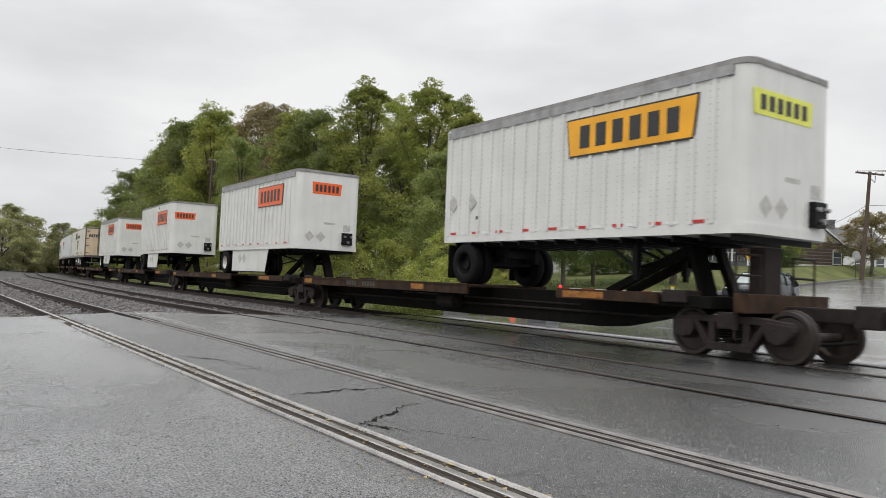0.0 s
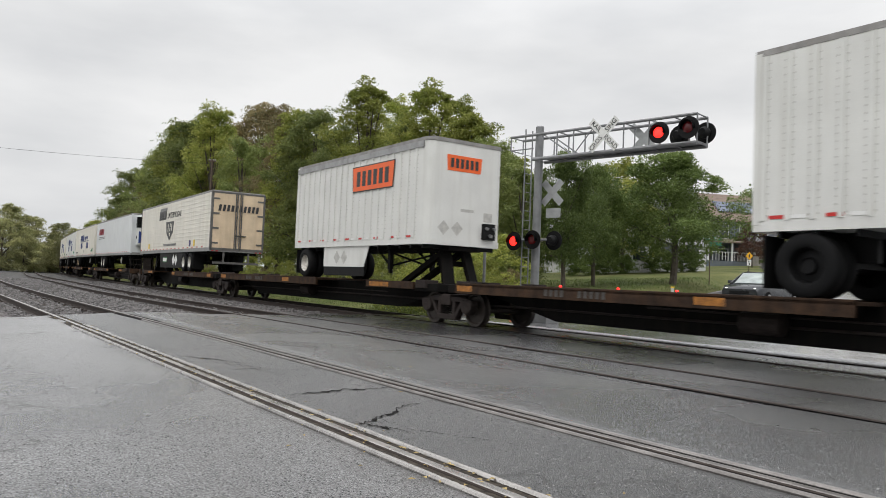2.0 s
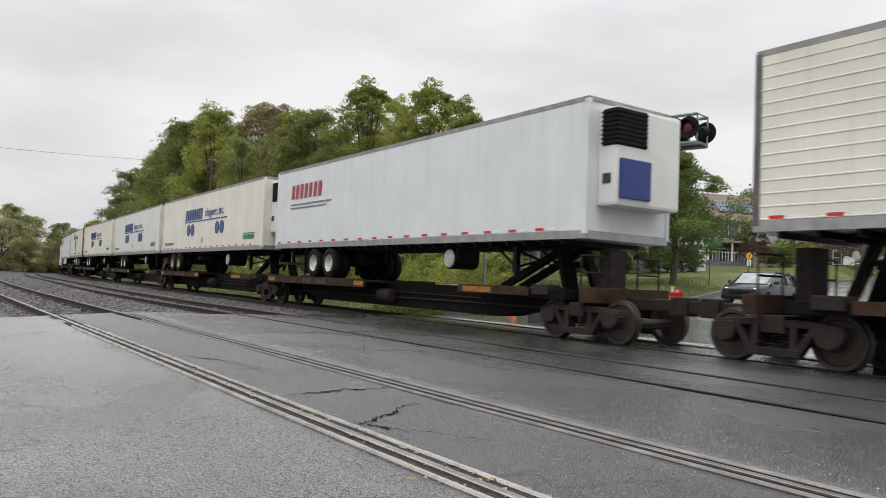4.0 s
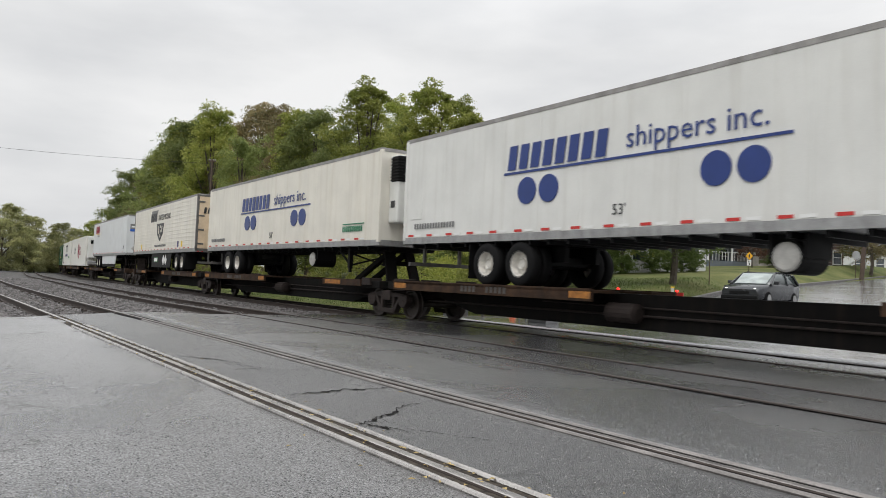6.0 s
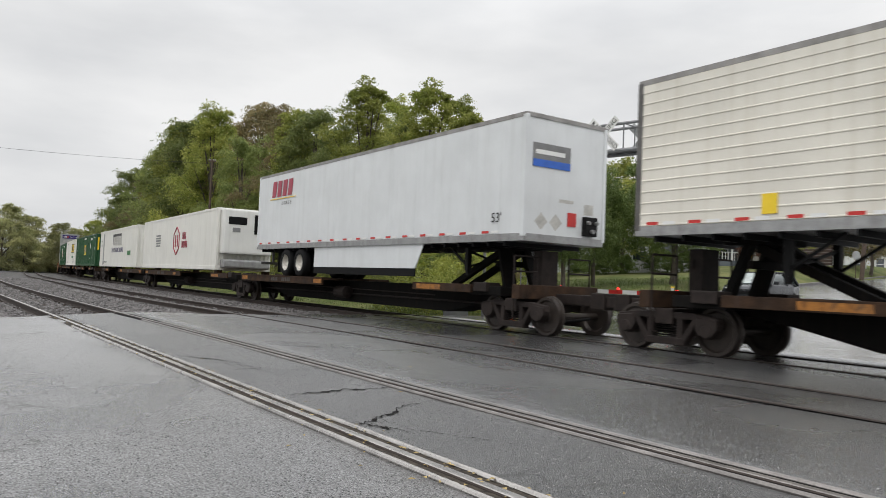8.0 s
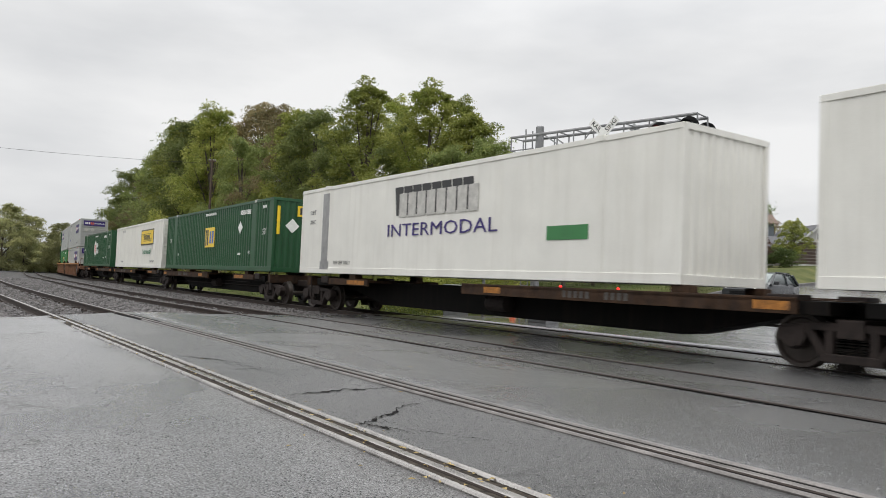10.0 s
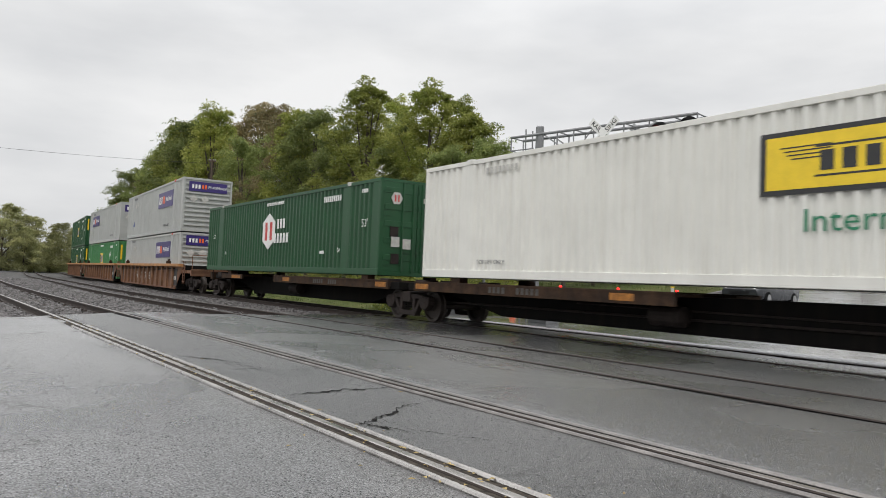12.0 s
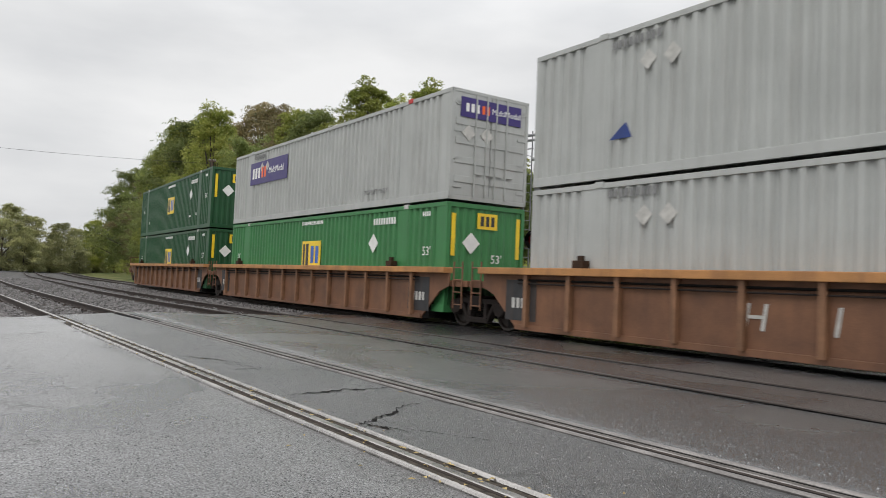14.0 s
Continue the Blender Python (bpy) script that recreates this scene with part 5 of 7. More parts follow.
# ---- the make-up of the train: places along the line at the clip's start ----
def place_train():
    moving = []
    cars = [
        ([10.0, -7.2, -24.7, -42.2, -60.15, -77.2], ["pup", "pup", "pup", "pup", "van"]),
        ([-81.5, -98.5, -115.6, -133.2, -150.6, -167.3], ["van"] * 5),
        ([-171.6, -189.4, -208.0, -225.9], ["van", "box", "box"]),
        ([-230.15, -246.9, -264.1, -280.7], ["box", "box", "box"]),
    ]
    first = rail_truck()
    trucks = [first]
    spots = [s for stops, _ in cars for s in stops] + [-284.9, -304.9, -324.4, -343.8, 14.6, 32.0]
    for s in spots[1:]:
        trucks.append(copy_thing(first, Matrix()))
    for t, s in zip(trucks, spots):
        moving.append((t, s, 0.8))
    for stops, kinds in cars:
        for k, kind in enumerate(kinds):
            a, b = stops[k], stops[k + 1]
            last = k == len(kinds) - 1
            # the last platform of each car is turned about
            moving.append((spine_platform(a - b, kind, last, k == 0) if last else spine_platform(a - b, kind, k == 0, False), (a + b) / 2, (b - a) / 2 if last else (a - b) / 2))
    moving.append((spine_platform(17.2, "pup", False, True), 23.4, 8.6))
    for stops, r, f, sc in (((-284.9, -304.9), False, True, True), ((-304.9, -324.4), False, False, False), ((-324.4, -343.8), True, False, False)):
        moving.append((well_unit(stops[0] - stops[1], f, r, sc), sum(stops) / 2, (stops[0] - stops[1]) / 2))
    wide = (-1.15, 0.6, 4.05, 4.48)
    mid = (-0.72, 0.47, 4.12, 4.55)
    side = (-1.14, 0.0, 4.0, 4.37)
    loads = [
        (pup("white short trailer with amber logo panel on a spine car", M_AMBER, M_LEMON, M_INK, False, wide, (4.38, 7.55)), 1.92, 8.53),
        (pup("white short trailer with orange logo panel and side skirt", M_ORANGE, M_ORANGE, M_INK, True, mid, (4.68, 7.2), (1.75, 5.85, 1.2)), -15.97, 8.53),
        (pup("white ribbed short trailer with orange logo and skirt", M_ORANGE, M_ORANGE, M_INK, True, side, (4.83, 7.33), (2.3, 5.3, 1.24), False), -33.45, 8.53),
        (pup("white short trailer with orange logo and light skirt", M_ORANGE, M_ORANGE, M_INK, True, mid, (4.24, 6.73), (2.3, 5.35, 1.44)), -51.45, 8.53),
        (fluted_reefer("fluted cream trailer with tan doors and black shield", (4.87, 3.6)), -77.45, 16.15),
        (slim_reefer("cool white refrigerated trailer with crimson logo bars"), -97.3, 16.15),
        (dotted_reefer("cream refrigerated trailer with navy lettering and discs", M_CREAM, (3.62, 2.35), M_RUSTRIM, "rust", 0.2), -114.75, 16.15),
        (dotted_reefer("white refrigerated trailer with navy lettering, pale rims", M_WHITE, (4.95, 3.75), M_RIM, "white", 0.0), -132.1, 16.15),
        (dotted_reefer("off-white refrigerated trailer with navy discs and green number", M_CREAM, (4.1, 2.89), M_RIM, "white", 0.0), -149.65, 16.15),
        (fluted_reefer("dirty fluted cream trailer with black shield emblem", (3.9, 2.65)), -167.85, 16.15),
        (plain_van("clean white dry trailer with crimson logo and long skirt"), -187.2, 16.15),
        (outlined_reefer_box("white refrigerated container with crimson hexagon outline", 1.21, 2.87), -208.4, 16.15),
        (heavy_word_box("white container with heavy shadowed logo and violet lettering", 1.21, 2.87), -226.95, 16.15),
        (green_square_box("dark green corrugated container with yellow square logo", 1.21, 2.87, M_CONTGREEN), -245.7, 16.15),
        (yellow_sign_box("white ribbed container with black-edged yellow sign", 1.21, 2.87), -263.05, 16.15),
        (hexagon_box("dark green corrugated container with white hexagon emblem", 1.21, 2.87), -281.6, 16.15),
        (violet_panel_box("lower grey corrugated container with violet logo panel", 0.32, 2.83, False), -302.75, 16.15),
        (violet_panel_box("upper grey corrugated container stacked on another", 3.22, 2.88, True), -302.75, 16.15),
        (green_square_box("light green container in the well car", 0.32, 2.83, M_CONTLIME), -322.15, 16.15),
        (violet_panel_box("weathered grey container with doors ahead, stacked on green", 3.22, 2.88, True, True), -322.15, 16.15),
        (green_square_box("lower dark green container in the last well", 0.32, 2.83, M_CONTGREEN), -341.6, 16.15),
        (green_square_box("upper dark green container on the last well", 3.22, 2.88, M_CONTGREEN), -341.6, 16.15),
    ]
    for ob, rear, length in loads:
        moving.append((ob, rear + length / 2, 4.0 if length < 10 else 7.0))
    return moving


TRAIN = place_train()


def ride(ob, centre, half):
    """Key a thing of the train along the line at the train's steady speed."""
    rows = []
    for k in range(0, 29):
        t = k * 0.5
        s = centre + SPEED * t
        a, b = line_point(s - half), line_point(s + half)
        m = (a + b) / 2
        rows.append((t, pose(m.x, m.y, RAIL_Z, 0, 0, math.degrees(math.atan2(b.y - a.y, b.x - a.x)))))
    walk(ob, rows)


def motions():
    for ob, centre, half in TRAIN:
        ride(ob, centre, half)


# ---- ground, road and tracks ----
TRACK_OFFSETS = {
    "near": ([-130, -50, -20, 0, 12, 20, 40], [-10.7, -10.25, -9.5, -9.23, -9.0, -8.8, -8.6]),
    "middle": ([-130, -30, -10, 0, 7, 12, 40], [-5.1, -4.9, -4.75, -4.4, -4.22, -4.13, -4.0]),
    "main": ([-130, 40], [0.0, 0.0]),
}


def rail_level(d):
    return RAIL_Z * smooth(-9, -4.5, d)


def crossing_left(d):
    """Left edge of the crossing's asphalt, along the line."""
    base = float(np.interp(d, [-30, -12.5, -10.9, -7.1, -1.0, 4.0], [-2.0, 1.6, 1.4, -1.6, -2.7, -3.0]))
    return base + 0.35 * noise.noise((d * 0.9, 3.1, 0.0)) + 0.12 * noise.noise((d * 4.0, 1.0, 0.0))


def build_ground():
    bm = bmesh.new()
    g = np.sinh(np.linspace(-5.6, 5.6, 141)) * 9
    vv = [[bm.verts.new((x, y + 30, ground_z(x, y + 30) - (0.06 if abs(x) < 60 and abs(y) < 60 else 0.0))) for x in g] for y in g]
    for i in range(len(g) - 1):
        for j in range(len(g) - 1):
            bm.faces.new((vv[i][j], vv[i][j + 1], vv[i + 1][j + 1], vv[i + 1][j])).smooth = True
    tagged(part("ground", bm, M_GRASS), "grassy ground and lawns rising behind the railway", "ground", kind="structure")


def sheet(name, rows, material, skirt=0.25):
    """A sheet from rows of points, its rim turned down."""
    bm = bmesh.new()
    vv = [[bm.verts.new(p) for p in r] for r in rows]
    for a, b in zip(vv, vv[1:]):
        for k in range(len(a) - 1):
            bm.faces.new((a[k], a[k + 1], b[k + 1], b[k])).smooth = True
    rim = [v for v in vv[0]] + [r[-1] for r in vv[1:]] + vv[-1][::-1][1:] + [r[0] for r in vv[1:-1]][::-1]
    low = [bm.verts.new(v.co - Vector((0, 0, skirt))) for v in rim]
    n = len(rim)
    for k in range(n):
        bm.faces.new((rim[k], rim[(k + 1) % n], low[(k + 1) % n], low[k]))
    bmesh.ops.recalc_face_normals(bm, faces=bm.faces[:])
    return part(name, bm, material)


def lay_asphalt(ds, material, label):
    rows = []
    for d in ds:
        s0 = crossing_left(d)
        row = []
        for u in np.linspace(0, 1, 90) ** 1.6:
            p = line_point(s0 + u * (70 - s0), d)
            bumpy = 0.012 * noise.noise((p.x * 0.5, p.y * 0.5, 0.0))
            row.append((p.x, p.y, rail_level(d) - 0.014 + bumpy))
        rows.append(row)
    tagged(sheet("road_crossing", rows, material), label, "road", kind="structure")


def build_cracks():
    """Open cracks and broken edges in the asphalt of the near track."""
    rng = random.Random(21)
    spots = [
        (8.55, -9.5, 9.46, -9.05, 0.07), (9.2, -9.4, 9.9, -9.0, 0.02), (9.89, -9.43, 10.04, -8.87, 0.02), (10.17, -8.93, 10.01, -8.2, 0.015), (11.64, -9.5, 11.51, -8.42, 0.04),
        (12.95, -9.55, 12.3, -8.6, 0.035), (12.3, -8.45, 12.62, -8.33, 0.09), (12.85, -9.5, 13.3, -9.33, 0.07), (7.9, -8.57, 6.88, -9.23, 0.012), (12.05, -8.0, 11.7, -6.9, 0.012),
        (8.1, -8.5, 8.4, -8.4, 0.05), (11.9, -7.6, 13.2, -6.4, 0.01), (7.0, -7.6, 8.0, -6.4, 0.01), (13.2, -9.3, 13.9, -8.9, 0.02),
    ]
    for s0, d0, s1, d1, wide in spots:
        bm = bmesh.new()
        prev = None
        n = 48
        for k in range(n + 1):
            f = k / n
            s = s0 + (s1 - s0) * f + 0.07 * noise.noise((f * 4, s0, d0)) + 0.05 * noise.noise((f * 23, s0, d0))
            d = d0 + (d1 - d0) * f
            w = (0.12 * wide + 1.1 * wide * abs(noise.noise((f * 9, d0 * 3, s0)))) * min(1.0, 0.2 + 6 * f * (1 - f)) * rng.uniform(0.7, 1.3)
            p, q = line_point(s - w, d), line_point(s + w, d)
            z = rail_level(d) - 0.008 + 0.012 * noise.noise((p.x * 0.5, p.y * 0.5, 0.0))
            cur = (bm.verts.new((p.x, p.y, z)), bm.verts.new((q.x, q.y, z)))
            if prev:
                bm.faces.new((prev[0], prev[1], cur[1], cur[0]))
            prev = cur
        tagged(part("asphalt_crack", bm, M_SLOT), "open dark crack in the worn asphalt", "crack", kind="structure")


def build_road():
    lay_asphalt(np.linspace(-34.0, -9.8, 62), M_ROAD, "rain-wet light grey asphalt of the grade crossing")
    lay_asphalt(np.linspace(-9.8, -8.1, 7), M_ROADROUGH, "coarse dark asphalt between the siding's rails")
    lay_asphalt(np.linspace(-8.1, 1.02, 31), M_ROADDARK, "darker wet asphalt between the tracks")
    build_cracks()
    rows = []
    for d in np.concatenate([np.arange(1.0, 20, 1.0), np.arange(20, 130, 5.0)]):
        row = []
        s0 = float(np.interp(d, [1, 10, 14, 27, 32.5, 38, 64, 88, 130], [-2.6, -2.6, -3.2, -9.0, -12.5, -11.2, -17.2, -21.6, -30.0]))
        for u in np.linspace(0, 1, 46):
            s = s0 + u * (69.4 - s0)
            p = line_point(s, d)
            z = -0.142 if d <= 6 else -0.142 + 0.056 * (min(d, 70) - 6)
            row.append((p.x, p.y, z + 0.02))
        rows.append(row)
    tagged(sheet("street", rows, M_STREET), "smooth wet street behind the tracks, sky glare partly in its colour", "road", kind="structure")


def extrude_along(profile, offs, s0, s1, step, level):
    """A bar with a profile of (across, up) along a track."""
    bm = bmesh.new()
    prev = None
    n = len(profile)
    for s in np.arange(s0, s1 + step / 2, step):
        off = float(np.interp(s, *offs))
        ring = []
        for o, z in profile:
            p = line_point(s, off + o)
            ring.append(bm.verts.new((p.x, p.y, level(off) + z)))
        if prev:
            for k in range(n):
                bm.faces.new((prev[k], prev[(k + 1) % n], ring[(k + 1) % n], ring[k]))
        else:
            bm.faces.new(ring)
        prev = ring
    bm.faces.new(prev[::-1])
    bmesh.ops.recalc_face_normals(bm, faces=bm.faces[:])
    return bm


def build_track(kind, label):
    offs = TRACK_OFFSETS[kind]
    t = tagged(new("railway_track"), label, "railway track", kind="structure")
    mid = offs[1][len(offs[1]) // 2]
    for o in (-0.7525, 0.7525):
        at = (offs[0], [v + o for v in offs[1]])
        r = part("rail", extrude_along([(-0.036, -0.03), (-0.036, -0.004), (-0.028, 0.004), (0.028, 0.004), (0.036, -0.004), (0.036, -0.03), (0.01, -0.045), (0.01, -0.13), (0.07, -0.15), (-0.07, -0.15), (-0.01, -0.13), (-0.01, -0.045)], at, -128, 40, 1.0, rail_level), M_RAILSIDE, t)
        part("rail_head", extrude_along([(-0.03, 0.0041), (-0.024, 0.009), (0.024, 0.009), (0.03, 0.0041)], at, -128, 40, 1.0, rail_level), (M_RAILTOP if o < 0 else M_RAILMID) if kind == "near" else M_RAILDULL, r, "worn running surface")
        # crossing: dark flangeway and guard strips
        s0 = crossing_left(mid + o) + 0.25
        inner = 1 if o < 0 else -1
        w = (0.03, 0.105) if kind == "near" else (0.034, 0.028)
        a, b = sorted((inner * w[0], inner * (w[1] + 0.03)))
        part("flangeway", extrude_along([(a, -0.1), (a, -0.006), (b, -0.006), (b, -0.1)], at, s0, 40, 1.0, rail_level), M_GRIT if kind == "near" and o < 0 else M_SLOT, t)
        if kind == "near":
            a, b = sorted((-inner * 0.04, -inner * 0.145))
            part("flangeway", extrude_along([(a, -0.1), (a, -0.006), (b, -0.006), (b, -0.1)], at, s0 + 0.4, 40, 1.0, rail_level), M_GRIT if o < 0 else M_SLOT, t)
            for c in (inner * 0.125, -inner * 0.125):
                part("guard_strip", extrude_along([(c - 0.024, -0.1), (c - 0.024, -0.002), (c - 0.015, 0.009), (c, 0.013), (c + 0.015, 0.009), (c + 0.024, -0.002), (c + 0.024, -0.1)], at, s0 + (2.6 if c * inner > 0 else 3.0), 40, 1.0, rail_level), M_RAILTOP if o < 0 else M_RAILMID, t, "worn steel guard strip")
        else:
            c = -inner * 0.05
            part("flangeway", extrude_along([(c - 0.007, -0.1), (c - 0.007, -0.003), (c + 0.007, -0.003), (c + 0.007, -0.1)], at, s0, 40, 1.0, rail_level), M_SLOT, t)
    for s in np.arange(-62, -3.4, 0.53):
        off = float(np.interp(s, *offs))
        if s > crossing_left(off) - 0.4:
            continue
        p, q = line_point(s - 0.2, off), line_point(s + 0.2, off)
        m = pose((p.x + q.x) / 2, (p.y + q.y) / 2, rail_level(off) - 0.17, 0, 0, math.degrees(math.atan2(q.y - p.y, q.x - p.x)) + random.uniform(-1.2, 1.2))
        tie = piece("tie", "tie", lambda: (box_mesh((-0.11, 0.11, -1.3, 1.3, -0.12, 0.0), bevel=0.012), M_TIE), t, m)
        if s > -40:
            for o in (-0.7525, 0.7525):
                piece("tie_plate", "tie_plate", lambda: (box_mesh((-0.1, 0.1, -0.17, 0.17, 0.0, 0.025), (-0.04, 0.04, -0.14, -0.08, 0.02, 0.05), (-0.04, 0.04, 0.08, 0.14, 0.02, 0.05)), M_RAILSIDE), tie, pose(0, o, 0))
    return t


def ballast_level(s, d):
    z = rail_level(d) - 0.19
    for kind in TRACK_OFFSETS:
        o = float(np.interp(s, *TRACK_OFFSETS[kind]))
        z += 0.03 * math.exp(-((abs(d - o) - 1.6) / 0.5) ** 2)
    return z - 0.35 * smooth(1.8, 4.5, d)


def build_ballast():
    rows = []
    for d in np.arange(-26, 4.6, 0.5):
        s1 = crossing_left(d) + 0.5
        row = []
        for u in np.linspace(0, 1, 150) ** 1.5:
            s = s1 - u * (150 + s1)
            p = line_point(s, d)
            row.append((p.x, p.y, ballast_level(s, d) + 0.025 * noise.noise((p.x * 1.7, p.y * 1.7, 0.0)) + 0.02 * noise.noise((p.x * 6, p.y * 6, 2.0))))
        rows.append(row)
    tagged(sheet("ballast", rows, M_GRAVEL, 0.1), "coarse grey crushed-stone ballast beside the tracks", "gravel", kind="structure")
    # loose stones on top
    verts, faces = [], []
    base = [(-1, -1, -0.6), (1, -0.8, -0.7), (0.9, 1, -0.6), (-0.8, 0.9, -0.7), (-0.6, -0.5, 0.7), (0.7, -0.6, 0.5), (0.5, 0.7, 0.8), (-0.7, 0.5, 0.6)]
    quads = ((0, 3, 2, 1), (4, 5, 6, 7), (0, 1, 5, 4), (1, 2, 6, 5), (2, 3, 7, 6), (3, 0, 4, 7))
    rng = random.Random(4)
    for _ in range(40000):
        s = -3.0 - 52 * rng.random() ** 1.9 + 3.5
        d = rng.uniform(-20, 3.5)
        if s > crossing_left(d) - 0.05:
            continue
        p = line_point(s, d)
        r = rng.uniform(0.028, 0.06) * (1.0 + 0.012 * -s)
        a = rng.uniform(0, 6.28)
        c, sn = math.cos(a), math.sin(a)
        z = ballast_level(s, d) + 0.025 * noise.noise((p.x * 1.7, p.y * 1.7, 0.0)) + 0.02 * noise.noise((p.x * 6, p.y * 6, 2.0)) + r * 0.4
        k = len(verts)
        sx, sy, sz = r * rng.uniform(0.7, 1.3), r * rng.uniform(0.7, 1.3), r * rng.uniform(0.6, 1.1)
        for x, y, w in base:
            x, y = x * sx, y * sy
            verts.append((p.x + x * c - y * sn, p.y + x * sn + y * c, z + w * sz))
        faces += [tuple(k + i for i in q) for q in quads]
    me = bpy.data.meshes.new("ballast_stones")
    me.from_pydata(verts, [], faces)
    me.materials.append(M_STONE)
    tagged(new("ballast_stones", me), "loose broken grey stones on the ballast", "gravel", kind="stuff")


def build_litter():
    """Dead leaves and grit caught along the near rail, and a few on the asphalt."""
    bm = bmesh.new()
    rng = random.Random(9)
    for _ in range(420):
        s = rng.uniform(1, 24)
        if rng.random() < 0.86:
            d = float(np.interp(s, *TRACK_OFFSETS["near"])) - 0.7525 + rng.gauss(0.02, 0.09)
        else:
            d = rng.uniform(-13, -6)
        p = line_point(s, d)
        r = rng.uniform(0.008, 0.026)
        a = rng.uniform(0, 6.28)
        c, sn = math.cos(a) * r, math.sin(a) * r
        z = rail_level(d) + rng.uniform(-0.004, 0.006)
        q = [bm.verts.new((p.x + x, p.y + y, z + w)) for x, y, w in ((c, sn, 0.0), (-sn * 0.6, c * 0.6, 0.006), (-c, -sn, 0.002), (sn * 0.6, -c * 0.6, 0.008))]
        bm.faces.new(q)
    tagged(part("fallen_leaves", bm, M_DEBRIS), "dry yellow leaves and grit along the rail", "leaves", kind="stuff")


def build_aggregate():
    """Single stones of the asphalt standing proud of its worn surface, where the road is nearest."""
    rng = random.Random(31)
    verts, faces = [], []
    for _ in range(90000):
        r, a = rng.uniform(3.2, 12.5), radians(rng.uniform(-35, 35))
        x, y = r * math.sin(a), r * math.cos(a)
        s, d = line_coords(x, y)
        if d > -8.2 + 2.5 * rng.random() ** 5 or s < crossing_left(d):
            continue
        off = d - float(np.interp(s, *TRACK_OFFSETS["near"]))
        if abs(abs(off) - 0.7525) < 0.19:
            continue
        z = rail_level(d) - 0.014 + 0.012 * noise.noise((x * 0.5, y * 0.5, 0.0)) - 0.001
        w = rng.uniform(0.003, 0.0085)
        h = w * rng.uniform(0.3, 0.8)
        t = rng.uniform(0, 6.28)
        k = len(verts)
        for j in range(4):
            q = t + j * 1.571 + rng.uniform(-0.3, 0.3)
            verts.append((x + w * math.cos(q), y + w * math.sin(q), z))
        verts.append((x + rng.uniform(-0.3, 0.3) * w, y + rng.uniform(-0.3, 0.3) * w, z + h))
        faces += [(k, k + 1, k + 4), (k + 1, k + 2, k + 4), (k + 2, k + 3, k + 4), (k + 3, k, k + 4)]
    me = bpy.data.meshes.new("asphalt_aggregate")
    me.from_pydata(verts, [], faces)
    me.materials.append(M_CHIP)
    tagged(new("asphalt_aggregate", me), "small worn stones set in the wet asphalt", "gravel", kind="stuff")


build_ground()
build_road()
build_aggregate()
build_track("near", "worn siding track with bright guard strips in the asphalt")
build_track("middle", "rusty middle track sunk flush in the asphalt")
build_track("main", "main track under the passing train")
build_ballast()
build_litter()


# ---- trees ----
def leaf_material(name, dark, light, warm):
    m = bpy.data.materials.new(name)
    m.use_nodes = True
    nt = m.node_tree
    n, l = nt.nodes, nt.links
    b = n["Principled BSDF"]
    geo = n.new("ShaderNodeNewGeometry")
    ramp = n.new("ShaderNodeValToRGB")
    ramp.color_ramp.elements[0].color, ramp.color_ramp.elements[1].color = (*dark, 1), (*light, 1)
    e = ramp.color_ramp.elements.new(0.97)
    e.color = (*warm, 1)
    ramp.color_ramp.elements[1].position = 0.9
    tc = n.new("ShaderNodeTexCoord")
    noi = n.new("ShaderNodeTexNoise")
    noi.inputs["Scale"].default_value = 0.45
    l.new(tc.outputs["Object"], noi.inputs["Vector"])
    mix = n.new("ShaderNodeMath")
    mix.operation = "MULTIPLY_ADD"
    mix.inputs[1].default_value = 0.55
    sub = n.new("ShaderNodeMath")
    sub.operation = "MULTIPLY_ADD"
    sub.inputs[1].default_value, sub.inputs[2].default_value = 1.3, -0.45
    l.new(noi.outputs["Fac"], sub.inputs[0])
    l.new(geo.outputs["Random Per Island"], mix.inputs[0])
    l.new(sub.outputs[0], mix.inputs[2])
    oi = n.new("ShaderNodeObjectInfo")
    mr = n.new("ShaderNodeMapRange")
    mr.inputs["To Min"].default_value, mr.inputs["To Max"].default_value = 0.72, 1.25
    hsv = n.new("ShaderNodeHueSaturation")
    l.new(oi.outputs["Random"], mr.inputs["Value"])
    l.new(mr.outputs[0], hsv.inputs["Value"])
    l.new(mix.outputs[0], ramp.inputs["Fac"])
    l.new(ramp.outputs[0], hsv.inputs["Color"])
    l.new(hsv.outputs[0], b.inputs["Base Color"])
    b.inputs["Roughness"].default_value = 0.55
    b.inputs["Specular IOR Level"].default_value = 0.3
    tr = n.new("ShaderNodeBsdfTranslucent")
    l.new(hsv.outputs[0], tr.inputs["Color"])
    ms = n.new("ShaderNodeMixShader")
    ms.inputs[0].default_value = 0.42
    l.new(b.outputs[0], ms.inputs[1])
    l.new(tr.outputs[0], ms.inputs[2])
    l.new(ms.outputs[0], n["Material Output"].inputs["Surface"])
    return m


